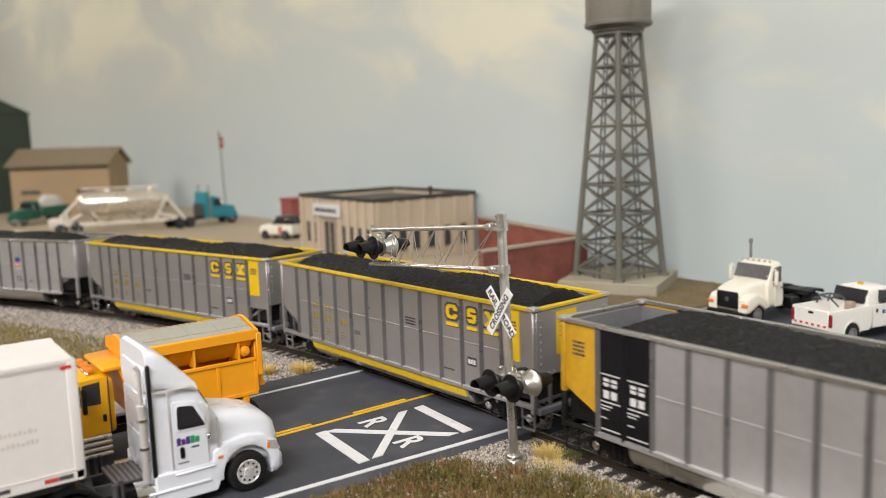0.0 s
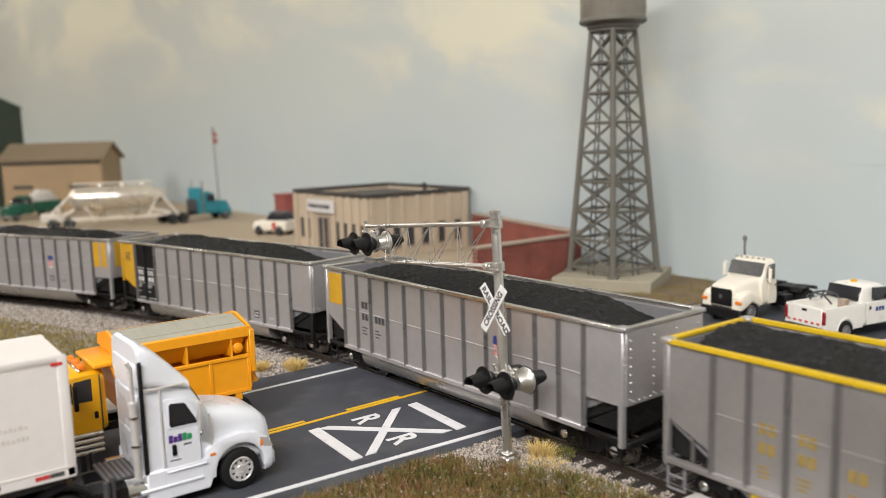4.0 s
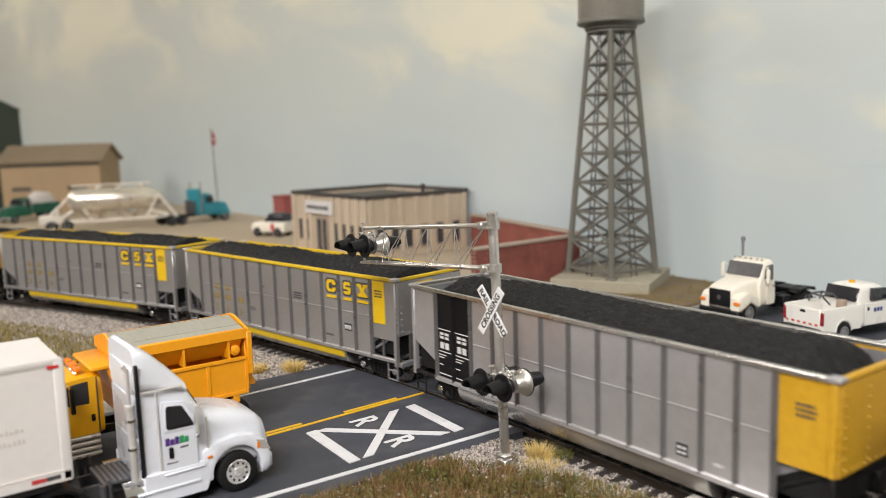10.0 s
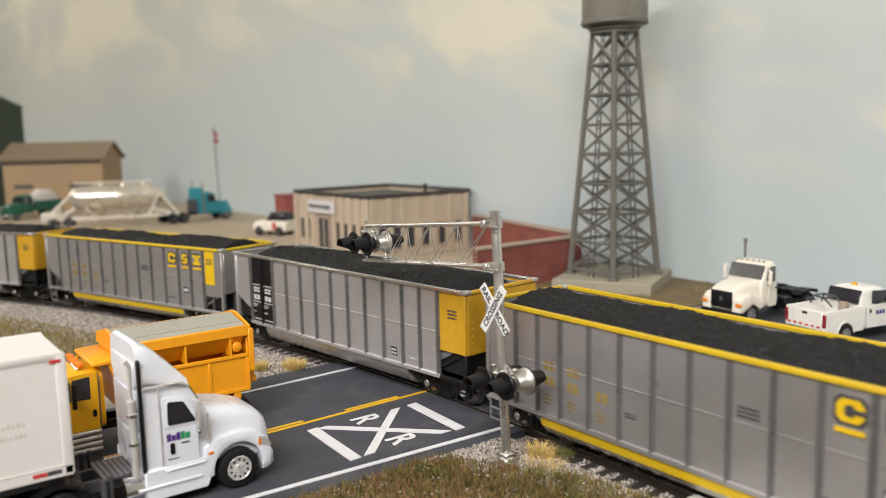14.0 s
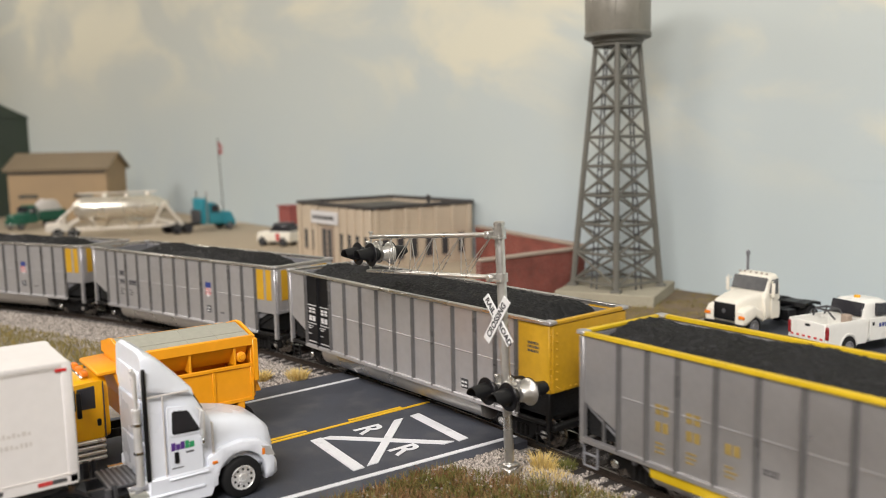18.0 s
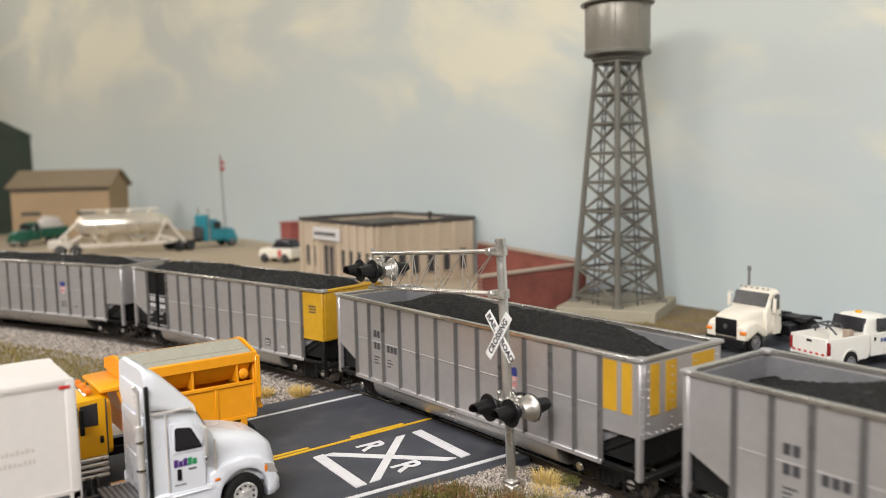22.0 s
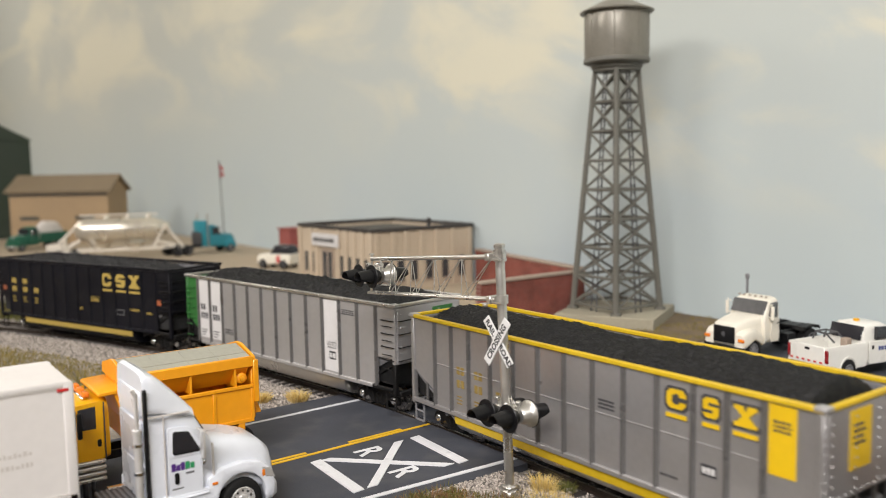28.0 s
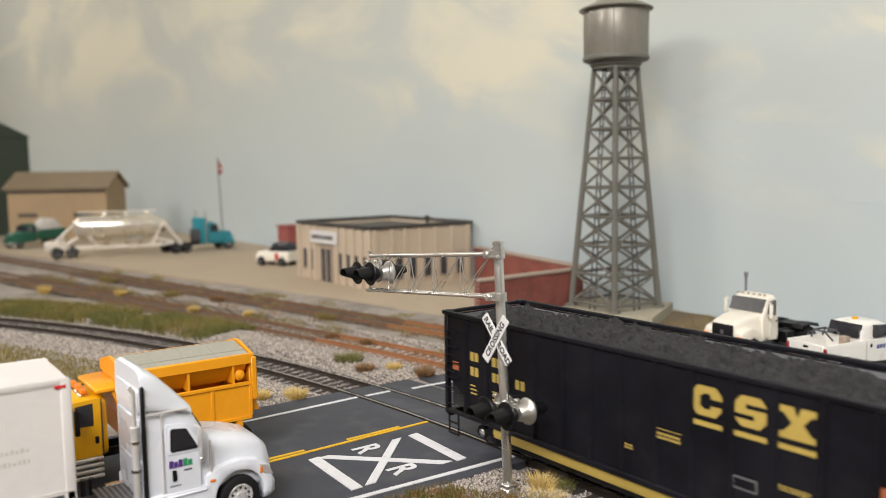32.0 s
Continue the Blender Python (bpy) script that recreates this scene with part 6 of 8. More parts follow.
# ---- orange dump truck ----
def dump_truck():
    """Heading along -y; its own +y is forward, turned round when placed."""
    tr = thing("dump_truck", "orange dump truck with grey tarped spreader body", "truck", m=P(9.5, -112, 0, 0, 0, 180))
    # local: forward +y; bed from y=-31 to 14, cab 18..34, hood 34..50
    for s in (-1, 1):
        part("frame_rail", box(B(), s * 4.4 - 0.7, s * 4.4 + 0.7, -30, 46, 7.2, 10.0, 0.2), PLASTIC, tr)
    t = B()
    prism(t, [(-30, 13.4), (13, 13.4), (13, 14.6), (-30, 14.6)], "x", -12, 12)
    part("bed_floor", t, ORANGE, tr)
    for s in (-1, 1):
        t = B()
        box(t, *sorted((s * 12.4, s * 13.6)), -30, 13, 13.6, 26.0, 0.25)
        body = part("lower_side", t, ORANGE, tr)
        part("side_rail", box(B(), *sorted((s * 13.2, s * 14.2)), -30.4, 13.4, 25.4, 26.8, 0.25), ORANGE, tr)
        part("bottom_rail", box(B(), *sorted((s * 13.2, s * 14.0)), -30.4, 13.4, 13.0, 14.4, 0.2), ORANGE, tr)
        for y in (-30, -16, -2, 12):
            part("side_post", box(B(), *sorted((s * 13.3, s * 14.0)), y - 0.6, y + 0.6, 14.2, 25.6, 0.15), ORANGE, tr)
        # the sloped hopper side over the rail
        t = B()
        prism(t, [(s * 8.0, 27.0), (s * 8.8, 27.0), (s * 13.6, 33.4), (s * 12.8, 33.8)], "y", -29, 13)
        part("hopper_side", t, ORANGE, tr)
        for y in (-24, -8, 8):
            t = B()
            prism(t, [(s * 8.6, 26.6), (s * 13.6, 26.6), (s * 13.6, 33.0)], "y", y - 0.4, y + 0.4)
            part("gusset", t, ORANGE, tr)
        part("top_rail", box(B(), *sorted((s * 12.6, s * 14.2)), -31, 14, 33.0, 36.8, 0.35), ORANGE, tr)
        part("tail_post", box(B(), *sorted((s * 12.6, s * 14.6)), -32.4, -30.4, 20, 35.5, 0.3), ORANGE, tr)
    t = B()
    prism(t, [(-13.2, 36.6), (0, 39.4), (13.2, 36.6), (12.6, 36.0), (0, 38.6), (-12.6, 36.0)], "y", -30, 13)
    part("tarp", t, TARP, tr, "grey tarp over the hopper")
    for s in (-1, 1):
        t = B()
        prism(t, [(s * 9.0, 37.7), (s * 9.35, 37.65), (s * 9.35, 37.3), (s * 9.0, 37.4)], "y", -30, 13)
        part("tarp_seam", t, TARP, tr)
    for y in (-19, -8.5, 2):
        t = B()
        prism(t, [(-13.0, 36.75), (0, 39.55), (13.0, 36.75), (13.0, 36.5), (0, 39.2), (-13.0, 36.5)], "y", y - 0.25, y + 0.25)
        part("tarp_bow", t, TARP, tr)
    for y in (-31.2, 13.6):
        t = B()
        prism(t, [(-13.8, 33), (-13.8, 36.6), (-2, 39.7), (2, 39.7), (13.8, 36.6), (13.8, 33)], "y", y - 0.5, y + 0.5, 0.15)
        part("end_plate", t, ORANGE, tr)
    part("front_bulkhead", box(B(), -12.6, 12.6, 12.4, 13.6, 14, 36, 0.2), ORANGE, tr)
    part("tailgate", box(B(), -12.6, 12.6, -31.6, -30.2, 14, 33, 0.3), ORANGE, tr)
    part("rear_chute", prism(B(), [(-34.4, 15), (-30.4, 27), (-30.4, 15)], "x", -11, 11, 0.2), ORANGE, tr)
    for s in (-1, 1):
        t = B()
        lathe(t, [(0.2, -1.5), (1.9, -1.5), (1.9, 0.6), (1.5, 0.9), (1.0, 1.0), (0.9, 1.9), (0.2, 2.0)], "x", (0, 0, 0), 20)
        o = part("spinner_drum", t, ORANGE, tr, "round orange hydraulic drum")
        o.matrix_basis = P(s * 12.4, -26.5, 29.2, 0, 0 if s > 0 else 180, 0)
        t = box(B(), *sorted((s * 10.5, s * 13.8)), -27, -24.4, 10.4, 13.6, 0.3)
        lamp = part("rear_lamp_box", t, ORANGE, tr)
        t = B()
        lathe(t, [(0.1, 0.0), (0.7, 0.05), (0.7, 0.35), (0.1, 0.4)], "x", (s * 13.7, -25.7, 12.0), 12)
        part("rear_lamp", t, PLASTIC, lamp)
    # canopy over the cab
    t = B()
    prism(t, [(13.0, 31.6), (14.0, 32.4), (21.6, 32.0), (22.0, 31.2), (21.6, 30.6), (13.0, 30.8)], "x", -12.5, 12.5, 0.3)
    part("cab_shield", t, ORANGE, tr)
    t = B()
    prism(t, [(13.2, 31), (13.2, 20), (15.4, 26.5), (17, 30.9)], "x", -11.8, 11.8, 0.2)
    part("shield_brace", t, ORANGE, tr)
    # cab
    t = B()
    loft(t, [(33.5, 12.0, 11.0, 9.5, 24.5), (32.0, 12.2, 10.6, 9.5, 27.6), (29.0, 12.2, 10.4, 9.5, 29.4), (19.5, 12.2, 10.6, 9.5, 29.6), (18.6, 12.0, 10.4, 9.7, 29.2)], 28, 0.3)
    part("cab", t, AMBER_YELLOW, tr)
    t = B()
    loft(t, [(51, 8.6, 7.4, 8, 19), (49, 9.6, 8.0, 7, 21.5), (42, 10.4, 8.6, 8, 23.0), (33.0, 11.0, 9.6, 9, 24.6)], 24, 0.36)
    part("hood", t, AMBER_YELLOW, tr)
    part("front_bumper", box(B(), -12.5, 12.5, 50.6, 52.4, 5, 9, 0.4), CHROME, tr)
    part("grille", box(B(), -5.5, 5.5, 50.6, 51.4, 10, 18.5, 0.3), CHROME, tr)
    part("windscreen", prism(B(), [(33.6, 24.6), (31.6, 29.4), (31.0, 29.2), (32.8, 24.6)], "x", -9.6, 9.6), SMOKED, tr)
    for s in (-1, 1):
        t = B()
        prism(t, [(31.2, 10.4), (31.2, 29.0), (20.6, 29.6), (20.6, 10.4)], "x", *sorted((s * 11.9, s * 12.5)), 0.2)
        door = part("door", t, AMBER_YELLOW, tr)
        t = B()
        prism(t, [(30.4, 20.6), (29.6, 27.6), (22.8, 28.2), (22.8, 20.4)], "x", *sorted((s * 12.1, s * 12.62)), 0.3)
        part("window", t, SMOKED, door, "dark side window")
        part("window_pillar", box(B(), *sorted((s * 12.2, s * 12.72)), 28.4, 28.9, 20.5, 27.6), AMBER_YELLOW, door)
        part("door_seam", box(B(), *sorted((s * 12.2, s * 12.56)), 20.2, 20.5, 10.4, 29.0), GREY_PLASTIC, door)
        part("door_handle", box(B(), *sorted((s * 12.4, s * 12.75)), 21.6, 22.8, 14.6, 17.0, 0.3), PLASTIC, door)
        t = B()
        box(t, *sorted((s * 13.4, s * 15.0)), 27.6, 29.0, 18.6, 27.0, 0.4, 2)
        rod(t, (s * 12.3, 28.3, 26), (s * 14, 28.3, 26.2), 0.3)
        rod(t, (s * 12.3, 28.3, 19.6), (s * 14, 28.3, 19.4), 0.3)
        part("mirror", t, PLASTIC, tr)
        for k in range(4):
            part("step_tread", box(B(), *sorted((s * 10.0, s * 13.2)), 20.5, 32, 3.4 + 1.9 * k, 4.6 + 1.9 * k, 0.3), RIMM, tr)
        road_wheel(tr, s * 9.2, 42, 5.9, 3.6, s, SILVER_DULL)
        for y in (-12, -25.0):
            road_wheel(tr, s * 7.0, y, 5.9, 6.2, s, SILVER_DULL, True)
    t = B()
    box(t, -8, 8, 23.6, 26.0, 29.2, 30.4, 0.3)
    part("light_bar_base", t, CHROME, tr)
    for x in (-6.5, 0, 6.5):
        t = box(B(), x - 2.0, x + 2.0, 23.6, 25.6, 30.2, 31.9, 0.5, 2)
        part("beacon", t, LENS_AMBER, tr, "amber warning beacon")
    for y in (42, -12, -25):
        part("axle", rod(B(), (-9, y, 5.9), (9, y, 5.9), 1.0), PLASTIC, tr)
    return tr


dump_truck()


# ---- water tower ----
def water_tower():
    tw = thing("water_tower", "grey steel water tower on a beige concrete pad", "water tower", m=P(-73.5, 216, 0.6, 0, 0, 27))
    part("pad", box(B(), -32, 32, -32, 32, -3, 7.5, 0.6), PAD, tw, "square beige concrete pad")
    bot, top, z0, z1 = 20.6, 9.9, 7.2, 164.5
    def leg(k, z):
        f = (z - z0) / (z1 - z0)
        w = bot + (top - bot) * f
        a = radians(15 + 90 * k)
        return Vector((w * math.sqrt(2) * math.cos(a) * 0.98, w * math.sqrt(2) * math.sin(a) * 0.98, z))
    for k in range(4):
        p, q = leg(k, z0), leg(k, z1)
        t = B()
        rod(t, p, q, 2.1, 1.5, n=8)
        part("leg", t, TOWERM, tw)
        part("footing", box(B(), p.x - 3.2, p.x + 3.2, p.y - 3.2, p.y + 3.2, 7.0, 9.2, 0.4), TOWERM, tw)
    tiers = 8
    hs = [z0 + 4 + (z1 - z0 - 6) * i / tiers for i in range(tiers + 1)]
    for i, z in enumerate(hs[:-1]):
        for k in range(4):
            a, b = leg(k, z), leg((k + 1) % 4, z)
            a2, b2 = leg(k, hs[i + 1]), leg((k + 1) % 4, hs[i + 1])
            part("strut", rod(B(), a, b, 1.05, n=6), TOWERM, tw)
            part("brace", rod(B(), a, b2, 0.85, n=6), TOWERM, tw)
            part("brace", rod(B(), b, a2, 0.85, n=6), TOWERM, tw)
            mid = (a + b + a2 + b2) / 4
            lathe_t = B()
            box(lathe_t, mid.x - 1.4, mid.x + 1.4, mid.y - 1.4, mid.y + 1.4, mid.z - 1.4, mid.z + 1.4, 0.4)
            part("gusset", lathe_t, TOWERM, tw)
    # ladder-like inner lacing on two faces
    for k in (2, 3):
        for q in (0.44, 0.56):
            a, b = leg(k, z0), leg((k + 1) % 4, z0)
            a2, b2 = leg(k, z1), leg((k + 1) % 4, z1)
            part("ladder_rail", rod(B(), a.lerp(b, q) * 1.0, a2.lerp(b2, q), 0.5, n=6), GREY_PLASTIC, tw)
        for j in range(34):
            z = z0 + 4 + j * 4.6
            a, b = leg(k, z), leg((k + 1) % 4, z)
            part("ladder_rung", rod(B(), a.lerp(b, 0.44), a.lerp(b, 0.56), 0.45, n=5), GREY_PLASTIC, tw)
    part("riser_pipe", rod(B(), (0, 0, 7), (0, 0, 168), 2.0, n=12), TOWERM, tw)
    t = B()
    lathe(t, [(9, 162.6), (14.6, 163), (14.8, 164.6), (16.4, 165.2), (16.8, 168.6), (15, 169.2)], "z", (0, 0, 0), 24)
    part("platform", t, TOWERM, tw)
    t = B()
    lathe(t, [(14.5, 167.4), (19.6, 167.8), (21.2, 168.6), (21.4, 170.2), (21.0, 171.0), (20.2, 171.4)], "z", (0, 0, 0), 32)
    part("tank_bottom", t, TOWERM, tw)
    t = B()
    lathe(t, [(20.2, 170.0), (20.6, 171.2), (20.4, 200.5), (20.0, 201.5)], "z", (0, 0, 0), 32)
    part("tank", t, TANKM, tw, "olive-grey cylindrical tank")
    for k in range(8):
        a = 2 * math.pi * k / 8 + 0.2
        part("tank_seam", rod(B(), (20.5 * math.cos(a), 20.5 * math.sin(a), 174), (20.5 * math.cos(a), 20.5 * math.sin(a), 201), 0.3, n=5), TANKM, tw)
    t = B()
    lathe(t, [(19.0, 200.6), (23.4, 200.2), (23.6, 201.0), (12, 206.5), (2.6, 210.0), (2.6, 211.5), (0.2, 212.2)], "z", (0, 0, 0), 32)
    part("roof", t, TANKM, tw)
    return tw


water_tower()


# ---- tan office building ----
def office():
    """Origin at the near corner; x along the door side towards the left, y to the back."""
    ob = thing("office_building", "tan ribbed office building with dark flat roof edge", "building")
    ob.matrix_basis = P(-289, 158, 0)
    L_, D, H_ = 134.0, 106.0, 51.0
    part("wall_front", box(B(), -L_, 0, 0, 3, 0, H_), TAN, ob)
    part("wall_side", box(B(), -3, 0, 3, D, 0, H_ - 0.2), TAN, ob)
    part("wall_back", box(B(), -L_, -3, D - 3, D, 0, H_ - 0.2), TAN, ob)
    part("wall_far", box(B(), -L_, -L_ + 3, 3, D - 3, 0, H_ - 0.2), TAN, ob)
    part("roof", box(B(), -L_ + 3.2, -3.2, 3.2, D - 3.2, 45, 48.5), ROOFM, ob)
    for d in ((-L_ - 1.5, 1.5, -1.5, 2.2, H_ - 0.1, H_ + 3.2), (-2.2, 1.5, 2.2, D, H_ - 0.1, H_ + 3.2), (-L_ - 1.5, 1.5, D, D + 1.5, H_ - 0.1, H_ + 3.2), (-L_ - 1.5, -L_ + 2.2, 2.2, D, H_ - 0.1, H_ + 3.2)):
        part("roof_edge", box(B(), *d, 0.3), TRIM_DARK, ob)
    for x in (-L_ + 2, -L_ + 24, -L_ + 36, -58, -44, -30, -16, -2.5):
        part("pilaster", box(B(), x - 3.2, x + 3.2, -1.6, 0, 0, H_ - 0.2, 0.4), TAN, ob)
    for y in (4, 21, 34, 50, 66, 84, 102):
        part("pilaster", box(B(), 0, 1.6, y - 2.4, y + 2.4, 0, H_ - 0.2, 0.4), TAN, ob)
    door = part("door", box(B(), -86, -66, -1.0, 0, 0, 30, 0.3), GLASS_DARK, ob, "dark glazed entrance doors")
    for x in (-86.5, -76.3, -66.5):
        part("door_frame", box(B(), x - 0.8, x + 0.8, -1.8, -0.2, 0, 31, 0.2), COPING, door)
    part("door_lintel", box(B(), -87.5, -65.5, -1.8, -0.2, 30.2, 32, 0.2), COPING, door)
    sign = part("sign_board", box(B(), -104, -54, -3.0, -1.4, 35.0, 46.5, 0.3), WHITE_MARK, ob, "white sign board over the entrance")
    t = B()
    rng = random.Random(8)
    x = -100.0
    while x < -60:
        w = rng.uniform(2.2, 4.0)
        box(t, x, x + w, -3.2, -2.9, 39.0, 42.4)
        x += w + 1.0
    part("sign_writing", t, GREY_PLASTIC, sign, kind="stuff")
    for x in (-120, -108, -51, -37, -23, -9):
        w = part("window", box(B(), x - 3.0, x + 3.0, -0.6, 0, 10, 28, 0.2), GLASS_DARK, ob)
        part("window_sill", box(B(), x - 3.6, x + 3.6, -1.4, 0, 8.8, 10, 0.2), COPING, w)
    for y in (13, 28, 42, 58, 75, 93):
        w = part("window", box(B(), 0, 0.6, y - 3.4, y + 3.4, 8, 26, 0.2), GLASS_DARK, ob)
        part("window_sill", box(B(), 0, 1.4, y - 3.8, y + 3.8, 6.8, 8, 0.2), COPING, w)
    t = B()
    rod(t, (-20, 72, 48), (-20, 72, 58), 1.6)
    lathe(t, [(2.4, 57), (2.4, 58.6), (0.3, 60)], "z", (-20, 72, 0), 12)
    part("roof_vent", t, TRIM_DARK, ob)
    return ob


office()


# ---- red brick compound ----
def brick_wall(label, length, h, m):
    """A wall along x that faces -y, with its coping."""
    w = thing("brick_wall", label, "brick wall", "walls of the compound", m)
    part("wall_core", box(B(), 0, length, 0, 5, -4, h), BRICK, w)
    part("coping", box(B(), -0.6, length + 0.6, -1.0, 6, h, h + 1.8, 0.3), COPING, w)
    return w


brick_wall("low red brick wall with tan coping", 94, 28.5, P(-110, 130, 0, 0, 0, 90))
brick_wall("red brick wall running behind the compound", 168, 29.5, P(-282, 262, 0, 0, 0, -12.8))


# ---- far vehicles, warehouses, flagpole ----
def warehouse():
    ob = thing("warehouse", "tan wooden warehouse with brown roof", "building", m=P(-1083, 75, 0, 0, 0, -32))
    d, w, e, r = -98, 74, 82, 104
    part("wall_front", box(B(), -3, 0, -w, w, 0, e), TAN_DARK, ob)
    for y in (-w, w - 3):
        part("wall_gable", prism(B(), [(d, 0), (-3, 0), (-3, e), (d / 2, r - 3), (d, e)], "y", y, y + 3), TAN_DARK, ob)
    part("wall_back", box(B(), d, d + 3, -w + 3, w - 3, 0, e), TAN_DARK, ob)
    part("roof", prism(B(), [(5, e - 4), (5, e - 1), (d / 2, r + 2), (d - 5, e - 1), (d - 5, e - 4), (d / 2, r - 1.5)], "y", -w - 6, w + 6), WAREROOF, ob)
    for y in (-45, 38):
        dr = part("door", box(B(), 0, 0.8, y - 12, y + 12, 0, 36, 0.3), TAN_DARK, ob, "tan loading door")
        part("door_head", box(B(), 0, 1.6, y - 14, y + 14, 36, 42, 0.3), ROOFM, dr)
    part("eave_beam", box(B(), 0, 2.0, -w, w, e - 9, e - 6, 0.3), ROOFM, ob)
    return ob


WAREROOF = material("brown_plank_roof", (0.24, 0.185, 0.12), 0.85, 0.0, 0.12, 3, 40, 0.05)
warehouse()


def green_mill():
    ob = thing("green_mill", "dark green tall mill building by the backdrop", "building", m=P(-1250, -60, 0))
    part("wall_front", box(B(), -40, 0, -240, 128, 0, 166), DARK_GREEN, ob)
    part("roof", prism(B(), [(-240 - 4, 165), (132, 165), (76, 194), (-50, 246), (-244, 240)], "x", -42, 2), DARK_GREEN, ob)
    return ob


green_mill()


def flagpole():
    fp = thing("flagpole", "thin grey flagpole with a small red flag", "flagpole", m=P(-800, 229, 0))
    t = B()
    rod(t, (0, 0, -3), (-9, 0, 118), 0.9, 0.6, n=8)
    lathe(t, [(0.3, 117), (1.4, 118), (1.4, 119.5), (0.2, 120.5)], "z", (-9, 0, 0), 10)
    part("pole", t, GREY_PLASTIC, fp)
    t = B()
    prism(t, [(-0.6, 116), (3, 114), (5.5, 110), (6, 104), (5, 98), (2.5, 99), (1, 96), (-0.6, 98)], "x", -9.5, -8.5)
    part("flag", t, FLAG, fp, "drooping red and white flag")
    part("flag_stripe", prism(B(), [(0.2, 108.5), (5.4, 106), (5.6, 104), (0.2, 106)], "x", -9.8, -8.2), WHITE_MARK, fp)
    return fp


FLAG = material("red_cloth", (0.42, 0.08, 0.08), 0.8, 0.0, 0.1, 2, 8, 0.02)
flagpole()


def simple_cab(tr, y, colour, w=13.0, window=SMOKED):
    """A conventional cab whose nose points to +y, its back at y."""
    t = B()
    loft(t, [(y + 15, w, w - 1.2, 7, 22), (y + 12, w, w - 1.8, 7, 31), (y + 8, w, w - 2, 7, 33), (y, w, w - 1.6, 7, 33)], 24, 0.3)
    part("cab", t, colour, tr)
    t = B()
    loft(t, [(y + 34, w - 4, w - 5, 7, 18), (y + 31, w - 3, w - 4.2, 6, 21), (y + 14, w - 1.8, w - 3, 7, 23)], 24, 0.36)
    part("hood", t, colour, tr)
    part("windscreen", prism(B(), [(y + 15.2, 22.8), (y + 12.4, 30.6), (y + 11.6, 30.4), (y + 14.4, 22.6)], "x", -w + 2.6, w - 2.6), window, tr)
    part("front_bumper", box(B(), -w, w, y + 33, y + 35, 4, 8, 0.4), CHROME, tr)
    for s in (-1, 1):
        part("window", prism(B(), [(y + 12.6, 22), (y + 11, 29.6), (y + 3, 30.2), (y + 3, 21.8)], "x", *sorted((s * (w - 1.2), s * (w + 0.15)))), window, tr)
        t = B()
        loft(t, [(y + 33, 2.2, 1.6, 5, 13), (y + 27, 2.4, 2.0, 9, 15.5), (y + 20, 2.2, 1.6, 6, 12)], 14, 0.5, Matrix.Translation((s * (w - 1.6), 0, 0)))
        part("fender", t, colour, tr)
        part("mirror", box(B(), *sorted((s * (w + 0.8), s * (w + 2.4))), y + 11, y + 12, 21, 28, 0.3), CHROME, tr)
        road_wheel(tr, s * (w - 4.4), y + 26.5, 5.8, 3.8, s, SILVER_DULL)


